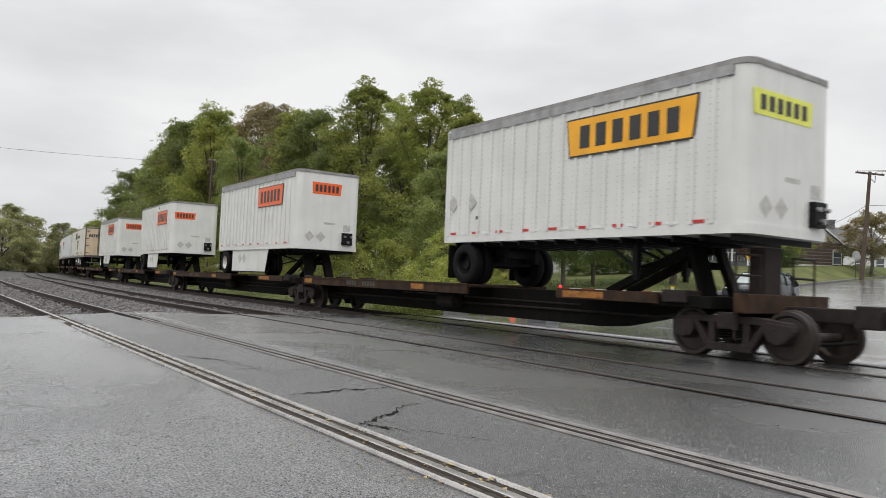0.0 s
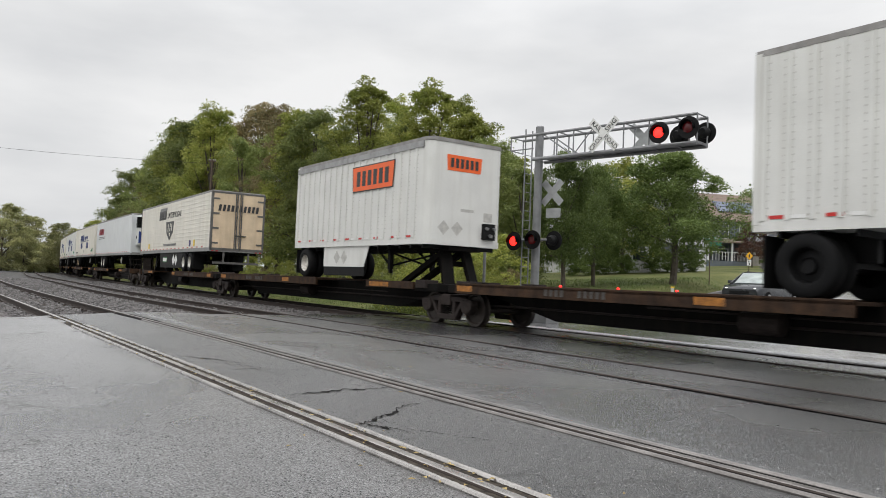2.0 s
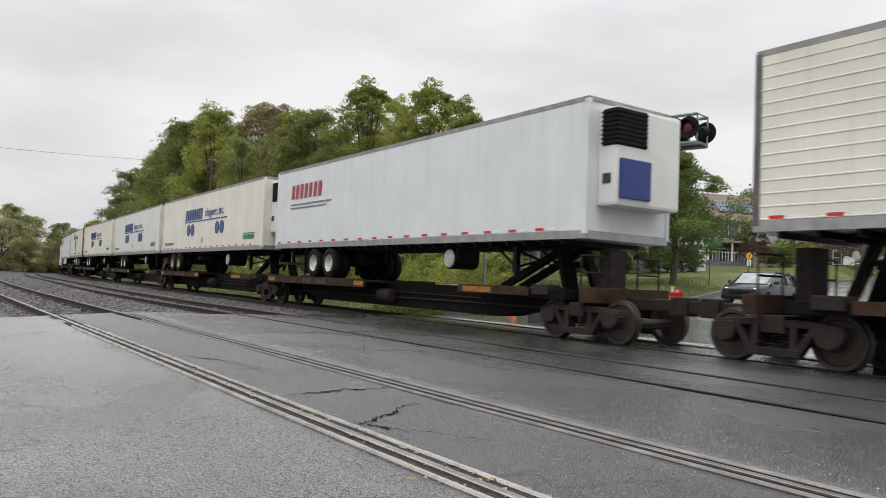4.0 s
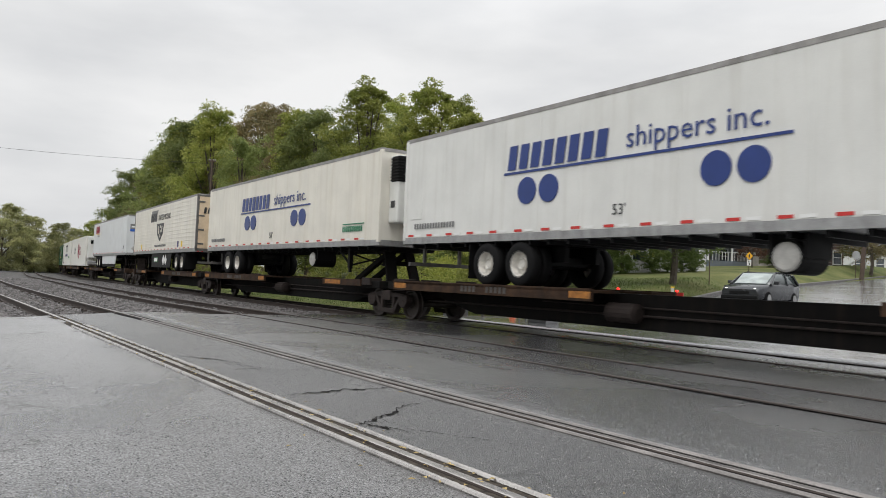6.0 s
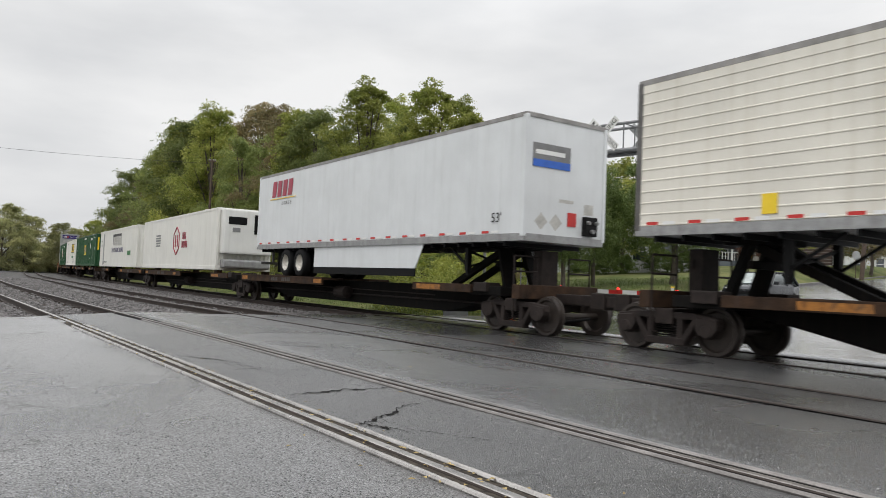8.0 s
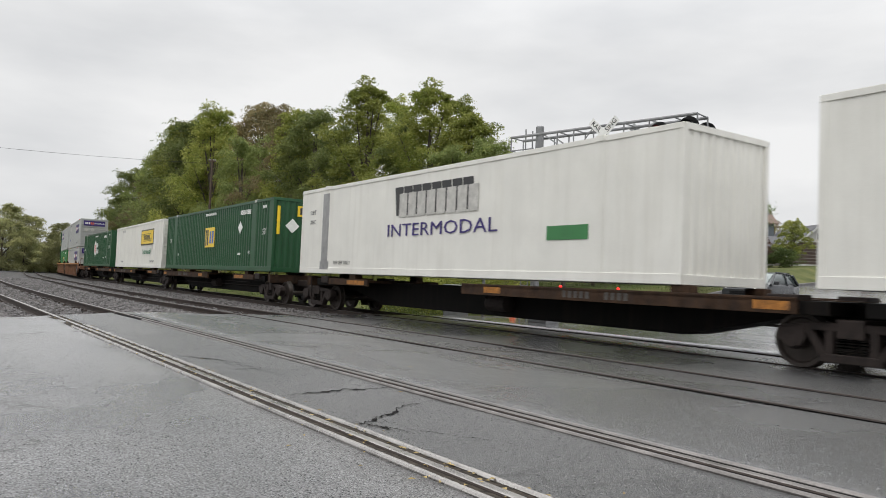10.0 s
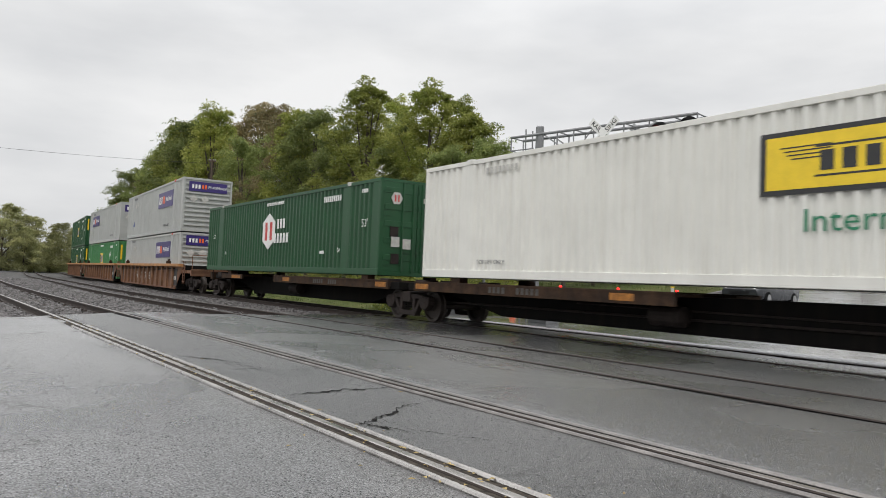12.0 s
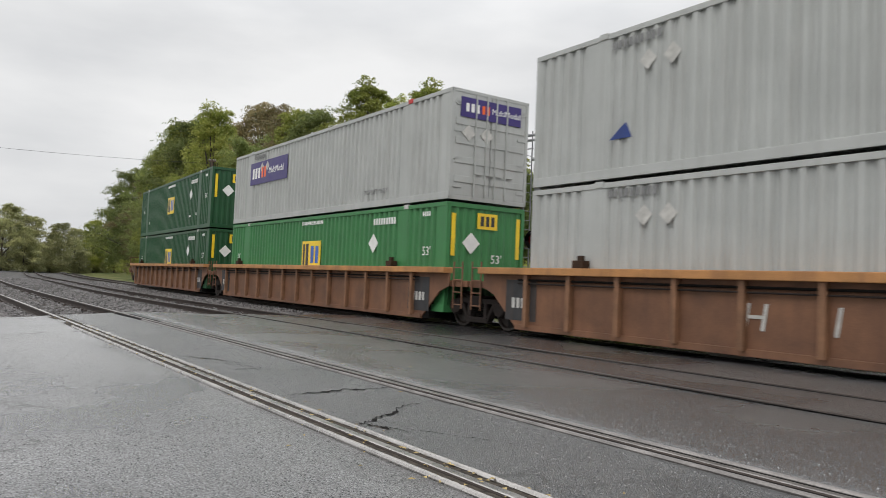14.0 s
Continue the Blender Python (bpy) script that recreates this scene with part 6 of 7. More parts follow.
# leaf colours lifted above real foliage to make up for the crowns' own shade
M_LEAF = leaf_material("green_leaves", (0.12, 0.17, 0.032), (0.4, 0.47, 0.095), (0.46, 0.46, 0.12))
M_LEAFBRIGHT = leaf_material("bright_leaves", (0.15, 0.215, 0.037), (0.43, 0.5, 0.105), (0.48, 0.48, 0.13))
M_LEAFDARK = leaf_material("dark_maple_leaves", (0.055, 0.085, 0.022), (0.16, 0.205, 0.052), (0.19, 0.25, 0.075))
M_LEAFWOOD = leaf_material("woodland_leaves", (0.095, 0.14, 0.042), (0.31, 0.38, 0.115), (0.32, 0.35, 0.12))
# far leaves: distance haze painted in as a paler olive
M_LEAFHAZE = leaf_material("haze_pale_leaves", (0.22, 0.245, 0.11), (0.46, 0.48, 0.235), (0.48, 0.46, 0.23))
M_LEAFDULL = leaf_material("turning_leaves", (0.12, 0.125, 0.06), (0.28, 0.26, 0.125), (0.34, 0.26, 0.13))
M_LEAFRED = leaf_material("purple_leaves", (0.045, 0.02, 0.02), (0.12, 0.055, 0.04), (0.15, 0.08, 0.05))
M_BARK = mat("bark", (0.09, 0.075, 0.06), 0.9, vary=0.4, scale=5, bump=0.02, fine=18)


def crown_mesh(seed, radius, bottom, top, boughs, sprays, leaves, size):
    """Leaves in sprays, sprays on boughs, boughs in an uneven crown with gaps between them."""
    rng = np.random.default_rng(seed)
    phase = rng.uniform(0, 6.28, 3)
    lobes = []
    for k in range(boughs):
        f = (k + rng.random()) / boughs
        a = k * 2.4 + rng.uniform(-0.5, 0.5)
        env = radius * math.sin(math.pi * (0.17 + 0.76 * f ** 0.85)) * (1 + 0.16 * math.sin(2 * a + phase[0]) + 0.12 * math.sin(3 * a + 7 * f + phase[1]))
        reach = env * rng.uniform(0.3, 0.92)
        big = radius * rng.uniform(0.17, 0.31) * (1.1 - 0.35 * f)
        z = bottom + big * 0.6 + (top - bottom - big) * f
        lobes.append((reach * math.cos(a), reach * math.sin(a), z, big))
    lobes.append((rng.normal() * 0.15, rng.normal() * 0.15, top - radius * 0.2, radius * 0.2))
    centre = np.repeat(np.array([b[:3] for b in lobes]), sprays, axis=0)
    big = np.repeat(np.array([b[3] for b in lobes]), sprays)[:, None]
    n = len(centre)
    v = rng.normal(size=(n, 3))
    v[:, 2] = v[:, 2] * 0.8 + 0.25
    v /= np.linalg.norm(v, axis=1)[:, None]
    spot = centre + v * big * rng.uniform(0.45, 1.15, size=(n, 1))
    pts = np.repeat(spot, leaves, axis=0)
    spread = np.repeat(big * rng.uniform(0.2, 0.42, size=(n, 1)), leaves, axis=0)
    m = len(pts)
    cast = np.clip(rng.normal(size=(m, 3)), -1.9, 1.9) * np.array((1.0, 1.0, 0.5))
    cast[:, 2] -= 0.16 * (cast[:, 0] ** 2 + cast[:, 1] ** 2)
    pts = pts + cast * spread
    d1 = rng.normal(size=(m, 3)) * np.array((1, 1, 0.7))
    d1 /= np.linalg.norm(d1, axis=1)[:, None]
    d2 = np.cross(d1, rng.normal(size=(m, 3)))
    d2 /= np.linalg.norm(d2, axis=1)[:, None] + 1e-9
    sz = size * rng.uniform(0.6, 1.35, size=(m, 1))
    tri = np.stack([pts - d1 * sz, pts + d1 * sz * 0.5 + d2 * sz * 0.55, pts + d1 * sz * 0.8 - d2 * sz * 0.45], axis=1).reshape(-1, 3)
    tri[:, 2] = bottom + (tri[:, 2] - bottom) * (top - bottom) / (np.percentile(tri[:, 2], 99.7) - bottom)
    me = bpy.data.meshes.new("crown")
    me.from_pydata(tri.tolist(), [], np.arange(3 * m).reshape(-1, 3).tolist())
    return me, lobes[::3]


def limb(bm, p, q, r0, r1, segs=7):
    p, q = Vector(p), Vector(q)
    d = (q - p).normalized()
    up = Vector((1, 0, 0)) if abs(d.z) > 0.8 else Vector((0, 0, 1))
    a = d.cross(up).normalized()
    b = a.cross(d)
    rings = [[bm.verts.new(c + (a * math.cos(6.2832 * k / segs) + b * math.sin(6.2832 * k / segs)) * r) for k in range(segs)] for c, r in ((p, r0), (p.lerp(q, 0.5) + Vector((random.uniform(-0.1, 0.1), random.uniform(-0.1, 0.1), 0)), (r0 + r1) / 2), (q, r1))]
    for u, v in zip(rings, rings[1:]):
        for k in range(segs):
            bm.faces.new((u[k], u[(k + 1) % segs], v[(k + 1) % segs], v[k]))


def tree(name, seed, height, radius, bottom, material, boughs, sprays, leaves, size, trunk_r, label, category="tree"):
    t = empty(name, label, category, "trees and shrubs")
    me, lobes = crown_mesh(seed, radius, bottom, height, boughs, sprays, leaves, size)
    me.materials.append(material)
    cr = new("crown", me)
    cr.parent = t
    if trunk_r:
        bm = bmesh.new()
        fork = bottom + (height - bottom) * 0.2
        limb(bm, (0, 0, -0.3), (0.1, 0.05, fork), trunk_r, trunk_r * 0.7)
        limb(bm, (0.1, 0.05, fork), (0.0, 0.0, height * 0.85), trunk_r * 0.7, trunk_r * 0.15)
        for lx, ly, lz, lr in lobes:
            z0 = min(lz - lr * 0.3, max(fork * 0.8, lz * 0.6))
            limb(bm, (0.08, 0.04, z0), (lx, ly, lz), trunk_r * 0.35, trunk_r * 0.08, 5)
        part("trunk", bm, M_BARK, t, "brown bark trunk with spreading limbs")
    return t


def plant(ob, x, y, scale_xy, scale_z, turn, first=False):
    m = Matrix.LocRotScale((x, y, ground_z(x, y) - 0.05), Euler((0, 0, turn)), (scale_xy, scale_xy, scale_z))
    if first:
        ob.matrix_basis = m
        return ob
    return copy_thing(ob, m @ Matrix.Diagonal((*[1 / v for v in ob.scale], 1)))


def build_woods():
    # prototypes 10 m tall
    protos = [
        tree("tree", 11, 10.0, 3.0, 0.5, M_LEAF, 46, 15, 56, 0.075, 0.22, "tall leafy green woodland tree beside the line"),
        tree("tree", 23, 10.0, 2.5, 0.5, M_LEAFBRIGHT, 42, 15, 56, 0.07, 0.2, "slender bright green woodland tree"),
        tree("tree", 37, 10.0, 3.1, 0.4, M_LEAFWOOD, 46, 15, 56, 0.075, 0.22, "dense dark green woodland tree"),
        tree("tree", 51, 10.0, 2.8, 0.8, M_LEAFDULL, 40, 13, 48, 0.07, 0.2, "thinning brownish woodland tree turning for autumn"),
    ]
    # x, y, height, kind
    stand = [
        (-66, 140, 11, 0), (-63, 147, 17, 0), (-58, 131, 15, 2), (-52, 123, 19.5, 2), (-47, 116, 17, 3), (-43, 110.6, 21.5, 2), (-40, 106, 19, 0),
        (-37, 104, 22.6, 2), (-33, 93, 20, 0), (-29, 86, 19.5, 2), (-25.6, 80.6, 19.6, 0), (-26.8, 94.4, 21, 3), (-24.2, 93.6, 23.2, 3), (-20, 84, 21, 3),
        (-20.5, 74, 15, 2), (-15.2, 68.3, 16.5, 3), (-13.5, 66, 16.3, 0), (-11.3, 62.3, 15.6, 2), (-10.8, 72.8, 16, 0), (-8.4, 58.5, 13.5, 2), (-5.9, 53.8, 15.9, 1), (-4.4, 62.8, 17, 1),
        (-2.9, 50.5, 12.5, 2), (-1.1, 46.8, 14.0, 1), (1.0, 54.3, 15.0, 1), (1.3, 44.5, 11.5, 0), (2.3, 42.0, 9.6, 2), (3.6, 47.5, 9.8, 2), (5.1, 55.8, 11, 0), (-7, 66, 14, 3), (-17, 77, 17, 2),
        (0.2, 40, 8.5, 2), (-31, 99, 21, 0), (-72, 165, 18, 2), (-60, 150, 18, 0), (-50, 130, 19, 0), (4.2, 39.5, 7.5, 2),
    ]
    used = set()
    for k, (x, y, h, kind) in enumerate(stand):
        sc = (h * (0.9 if x < -38 else 0.97) - ground_z(x, y)) / 10.0
        w = sc * random.uniform(0.88, 1.12) if h > 12 else sc * 1.15
        plant(protos[kind], x, y, w, sc, random.uniform(0, 6.28), kind not in used)
        used.add(kind)
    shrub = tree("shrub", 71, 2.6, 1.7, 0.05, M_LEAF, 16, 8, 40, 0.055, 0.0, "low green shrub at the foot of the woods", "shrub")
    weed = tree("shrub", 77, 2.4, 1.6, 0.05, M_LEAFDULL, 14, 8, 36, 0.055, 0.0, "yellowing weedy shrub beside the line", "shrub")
    # far tree line across the tracks, its leaves paled for distance haze
    far = []
    edge_tree = tree("tree", 61, 10.0, 3.6, 0.0, M_LEAFHAZE, 44, 12, 44, 0.1, 0.2, "olive-green tree low to the ground, distance haze in its leaf colour")
    for x, y, h in ((-78, 112, 12), (-73, 113, 10.5), (-71, 121, 11), (-69, 124, 9.6), (-68, 131, 9), (-69, 140, 8.6), (-70, 150, 8.2), (-72, 160, 8.2), (-76, 175, 8.0), (-80, 190, 8), (-86, 205, 9), (-92, 215, 9), (-84, 108, 12)):
        plant(edge_tree, x, y, h / 10 * 1.3, h / 10, random.uniform(0, 6.28), not far)
        plant(edge_tree, x + 1.5, y - 4.5, h / 10, h / 13, random.uniform(0, 6.28))
        far.append((x, y, h))
    first = {0: True, 1: True}
    for k in range(64):
        s = -2 - 2.1 * k - random.uniform(0, 1)
        d = random.uniform(6.0, 8.5) + 0.012 * -s
        p = line_point(s, d)
        sc = random.uniform(0.28, 0.6) * (1 + 0.008 * -s)
        j = 1 if random.random() < 0.25 else 0
        plant((shrub, weed)[j], p.x, p.y, sc, sc * random.uniform(0.8, 1.3), random.uniform(0, 6.28), first[j])
        first[j] = False
    for x, y, h in far:
        plant(edge_tree, x + random.uniform(1, 4), y + 1, 0.5, h * 0.045, random.uniform(0, 6.28))
    for x, y, sc in ((0.9, 27.5, 0.75), (0.0, 28.8, 0.9), (1.9, 29.5, 0.8), (-1.2, 28.5, 0.8), (2.2, 27.2, 0.45), (-2.4, 31, 1.2), (0.4, 32, 1.3), (2.7, 33, 1.1)):
        plant(shrub, x, y, sc, sc, random.uniform(0, 6.28))
    # garden trees on the lawn
    maple = tree("maple_tree", 91, 7.4, 3.5, 1.5, M_LEAFDARK, 38, 20, 62, 0.075, 0.2, "broad dark green maple on the lawn")
    plant(maple, 13.1, 42.0, 1.1, 1.02, 0.4, True)
    plant(maple, 6.0, 36.5, 0.66, 0.92, 2.1)
    plant(maple, 8.4, 41.0, 0.62, 0.9, 4.1)
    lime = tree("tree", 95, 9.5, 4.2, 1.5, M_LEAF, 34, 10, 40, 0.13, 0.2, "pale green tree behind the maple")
    plant(lime, 14.6, 60.0, 1.0, 0.98, 1.0, True)
    red = tree("tree", 97, 4.9, 2.4, 0.9, M_LEAFRED, 24, 9, 34, 0.09, 0.12, "small purple-leaved garden tree")
    plant(red, 29.3, 70.0, 0.82, 0.9, 0.0, True)
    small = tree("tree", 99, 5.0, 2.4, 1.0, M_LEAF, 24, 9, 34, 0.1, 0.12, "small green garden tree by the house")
    plant(small, 34.3, 72.5, 0.85, 0.92, 0.0, True)
    plant(small, 45.5, 105.0, 1.0, 1.4, 2.0)
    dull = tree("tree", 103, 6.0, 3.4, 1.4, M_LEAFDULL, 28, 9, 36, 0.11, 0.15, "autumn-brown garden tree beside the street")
    plant(dull, 42.0, 72.5, 1.2, 1.05, 0.0, True)
    plant(dull, 38.5, 92.0, 1.0, 1.5, 1.2)
    bush = tree("hedge_bush", 107, 1.9, 1.7, 0.0, M_LEAFDARK, 24, 10, 40, 0.06, 0.0, "rounded clipped dark green bush", "bush")
    plant(bush, 31.2, 68.0, 1.15, 0.95, 0.0, True)
    for x, y, k in ((12.2, 58.5, 1.1), (14.6, 59.5, 0.9), (17.4, 59.8, 1.2), (20.3, 60.5, 1.0), (10.2, 57.0, 1.0)):
        plant(bush, x, y, k, k * 0.9, x)


build_woods()


def build_grass():
    """Blades on the lawn and along the far side of the line."""
    rng = np.random.default_rng(5)
    verts, faces = [], []
    n = 0
    while n < 26000:
        if rng.random() < 0.55:
            x, y = rng.uniform(1, 24), rng.uniform(26, 50)
            if lawn_amount(x, y) < 0.1:
                continue
        else:
            p = line_point(-1.5 - 45 * rng.random() ** 1.5, rng.uniform(3.8, 8.0))
            x, y = p.x, p.y
        z = ground_z(x, y) - 0.06
        h = rng.uniform(0.06, 0.15)
        a = rng.uniform(0, 6.28)
        w = 0.018
        k = len(verts)
        verts += [(x - w * math.cos(a), y - w * math.sin(a), z), (x + w * math.cos(a), y + w * math.sin(a), z), (x + rng.normal() * 0.06, y + rng.normal() * 0.06, z + h)]
        faces.append((k, k + 1, k + 2))
        n += 1
    me = bpy.data.meshes.new("grass_blades")
    me.from_pydata(verts, [], faces)
    me.materials.append(M_BLADE)
    tagged(new("grass_blades", me), "uneven green grass blades on the lawn", "grass", kind="stuff")


build_grass()


# ---- crossing signals ----
M_GALV = mat("galvanised_steel", (0.24, 0.245, 0.25), 0.5, 0.5, vary=0.2, scale=4, streak=0.3)
M_SIGNWHITE = mat("sign_white", (0.75, 0.75, 0.73), 0.5, vary=0.08, scale=4)
M_SIGNBACK = mat("bare_sign_back", (0.42, 0.43, 0.43), 0.5, 0.4, vary=0.15, scale=4)
M_REDGLOW = lamp_glow("lit_red_lens", (1.0, 0.02, 0.015), 3.0)
M_REDDIM = lamp_glow("dim_red_lens", (0.09, 0.006, 0.008), 0.03)
M_REDDARK = mat("unlit_red_lens", (0.08, 0.008, 0.01), 0.25, vary=0.1)


def flasher(parent, x, y, z, facing, lens):
    """A round black-backed signal lamp; facing -1 looks to the near side."""
    f = facing
    b = part("backboard", placed(lathe([(0.3, -0.012), (0.3, 0.012)], 28), pose(x, y, z)), M_BLACKPAINT, parent, "round black lamp backboard")
    part("housing", placed(lathe([(0.1, 0.0), (0.16, 0.0), (0.17, 0.1), (0.1, 0.24)], 20), pose(x, y, z, 0, 0, 0 if f < 0 else 180)), M_BLACKPAINT, b)
    part("lens", placed(lathe([(0.02, -0.06), (0.09, -0.05), (0.15, -0.02), (0.15, 0.0)], 20), pose(x, y - 0.014 * (1 if f < 0 else -1), z, 0, 0, 0 if f < 0 else 180)), lens, b, "red glass lens")
    bm = bmesh.new()
    rows = []
    for k in range(13):
        a = radians(-15 + 210 * k / 12)
        rows.append([bm.verts.new((0.19 * math.cos(a), yy, 0.19 * math.sin(a))) for yy in (-0.01, -0.17)])
    for p, q in zip(rows, rows[1:]):
        bm.faces.new((p[0], p[1], q[1], q[0]))
    bmesh.ops.solidify(bm, geom=bm.faces[:], thickness=0.006)
    part("hood", placed(bm, pose(x, y, z, 0, 0, 0 if f < 0 else 180)), M_BLACKPAINT, b)


def crossbuck(parent, x, y, z, size, lettered, facing=-1):
    material = M_SIGNWHITE if lettered else M_SIGNBACK
    for k, (tilt, text) in enumerate(((45, ("RAIL", "ROAD")), (-45, ("CROS", "SING")))):
        m = pose(x, y - 0.006 * k, z, 0, tilt, 0)
        blade = part("blade", placed(box_mesh((-size, size, -0.004, 0.004, -0.115, 0.115)), m), material, parent, "white lettered crossbuck blade" if lettered else "grey back of a crossbuck blade")
        if lettered:
            for word, dx in zip(text, (-size * 0.56, size * 0.56)):
                words("lettering", word, 0.2, M_INK, blade, m @ pose(dx, -0.008, 0, 90), stretch=1.0)


def cantilever_signal():
    t = empty("crossing_signal", "grey cantilever crossing signal with flashing red lamps", "crossing signal")
    t.matrix_basis = pose(2.95, 23.5, ground_z(2.95, 23.5) - 0.02, 0, 0, -43.6)
    g = -t.matrix_basis.translation.z
    part("mast", placed(lathe([(0.135, 0.0), (0.13, 6.05 + g), (0.11, 6.08 + g)], 18, "Z"), Matrix()), M_GALV, t)
    part("mast_base", box_mesh((-0.3, 0.3, -0.3, 0.3, -0.1, 0.12), bevel=0.02), M_GALV, t)
    for k in range(4):
        sx, sy = ((-1, -1), (1, -1), (1, 1), (-1, 1))[k]
        part("anchor_bolt", tubes(((sx * 0.22, sy * 0.22, 0.1), (sx * 0.22, sy * 0.22, 0.22), 0.02)), M_GALV, t)
    zt, zb, le = 5.75 + g, 4.97 + g, 5.4
    for y in (-0.32, 0.32):
        part("upper_chord", tubes(((-0.9, y, zt), (le, y, zt), 0.045)), M_GALV, t)
        part("lower_chord", tubes(((0.0, y, zb), (le, y, zb), 0.06)), M_GALV, t)
        for k, x in enumerate((0.35, 0.9, 1.5, 2.2, 3.2, 4.0, 5.4)):
            part("upright", tubes(((x, y, zb), (x, y, zt), 0.022)), M_GALV, t)
        part("brace", tubes(((0.35, y, zt), (1.5, y, zb), 0.022), ((1.5, y, zb), (2.2, y, zt), 0.018)), M_GALV, t)
    for x in (0.0, 0.9, 1.5, 2.2, 3.2, 4.0, 4.7, 5.4):
        part("cross_tie", tubes(((x, -0.32, zb), (x, 0.32, zb), 0.022)), M_GALV, t)
        part("cross_tie", tubes(((x, -0.32, zt), (x, 0.32, zt), 0.02)), M_GALV, t)
    part("walkway", box_mesh((0.2, le, -0.28, 0.28, zb + 0.04, zb + 0.06)), M_GALV, t)
    part("end_rail", tubes(((-0.9, -0.32, zt), (-0.9, 0.32, zt), 0.02), ((-0.9, -0.32, zb + 0.35), (-0.9, 0.32, zb + 0.35), 0.02), ((-0.9, -0.32, zb + 0.35), (-0.9, -0.32, zt), 0.02), ((-0.9, 0.32, zb + 0.35), (-0.9, 0.32, zt), 0.02), ((-0.9, -0.32, zb + 0.35), (0, -0.32, zb + 0.35), 0.02)), M_GALV, t)
    ladder = part("ladder", tubes(((-0.42, -0.18, 0.3), (-0.42, -0.18, 6.0 + g), 0.022), ((-0.42, 0.18, 0.3), (-0.42, 0.18, 6.0 + g), 0.022)), M_GALV, t)
    for k in range(18):
        part("rung", tubes(((-0.42, -0.18, 0.5 + k * 0.3), (-0.42, 0.18, 0.5 + k * 0.3), 0.012)), M_GALV, ladder)
    crossbuck(t, 2.6, -0.42, 5.47 + g, 0.62, True)
    crossbuck(t, 3.45, 0.42, 5.4 + g, 0.6, False)
    flasher(t, 4.35, -0.42, 5.33 + g, -1, M_REDGLOW)
    flasher(t, 5.2, -0.42, 5.38 + g, -1, M_REDDIM)
    flasher(t, 4.55, 0.42, 5.36 + g, 1, M_REDDARK)
    flasher(t, 5.3, 0.42, 5.36 + g, 1, M_REDDARK)
    part("lamp_bracket", tubes(((4.2, -0.36, 4.98 + g), (5.3, -0.36, 4.98 + g), 0.04), ((4.35, -0.36, 4.98 + g), (4.35, -0.36, 5.33 + g), 0.03), ((5.2, -0.36, 4.98 + g), (5.2, -0.36, 5.38 + g), 0.03)), M_GALV, t)
    part("lamp_crossarm", tubes(((-0.72, -0.2, 2.42 + g), (0.75, -0.2, 2.42 + g), 0.035)), M_GALV, t)
    flasher(t, -0.66, -0.3, 2.38 + g, -1, M_REDGLOW)
    flasher(t, 0.08, -0.3, 2.42 + g, -1, M_REDDIM)
    flasher(t, 0.75, -0.1, 2.4 + g, 1, M_REDDARK)
    crossbuck(t, 0.42, 0.2, 3.95 + g, 0.5, False)
    part("sign_plate", box_mesh((0.2, 0.75, 0.2, 0.21, 3.15 + g, 3.45 + g)), M_SIGNBACK, t)
    return t


def gate():
    t = empty("crossing_gate", "lowered red and white crossing gate arm with red lamps", "crossing gate")
    t.matrix_basis = pose(3.1, 22.3, ground_z(3.1, 22.3) - 0.02, 0, 0, -47)
    part("gate_machine", box_mesh((-0.35, 0.35, -0.3, 0.3, 0.3, 1.25), bevel=0.03), M_GALV, t)
    part("gate_stand", box_mesh((-0.12, 0.12, -0.12, 0.12, -0.1, 0.4)), M_GALV, t)
    z = 0.9 - t.matrix_basis.translation.z
    for k in range(9):
        part("arm_band", box_mesh((0.5 + k * 0.45, 0.95 + k * 0.45, -0.02, 0.02, z - 0.055, z + 0.055)), M_SIGNWHITE if k % 2 else M_RED, t)
    for k in (0.6, 2.6, 4.36):
        part("arm_lamp", placed(lathe([(0.015, -0.04), (0.032, -0.03), (0.032, 0.03), (0.015, 0.04)], 14), pose(k, 0, z + 0.09)), M_REDGLOW, t)
    return t


def crossbuck_post():
    t = empty("crossbuck_sign", "white lettered crossbuck sign on a steel post", "sign")
    t.matrix_basis = pose(1.4, 24.6, ground_z(1.4, 24.6), 0, 0, -43.6)
    part("post", tubes(((0, 0, -0.2), (0, 0, 4.6), 0.05)), M_GALV, t)
    crossbuck(t, 0, -0.06, 3.9, 0.55, True)
    return t


cantilever_signal()
gate()
crossbuck_post()

# ---- street furniture ----
M_POLE = mat("weathered_pole_timber", (0.085, 0.06, 0.045), 0.85, vary=0.35, scale=4, bump=0.01, streak=0.5)
M_WIRE = mat("wire", (0.04, 0.04, 0.042), 0.6)
M_TRAFFIC = mat("sign_yellow", (0.8, 0.42, 0.02), 0.5, vary=0.05)
M_TEAL = mat("sign_green", (0.02, 0.22, 0.14), 0.5, vary=0.08)


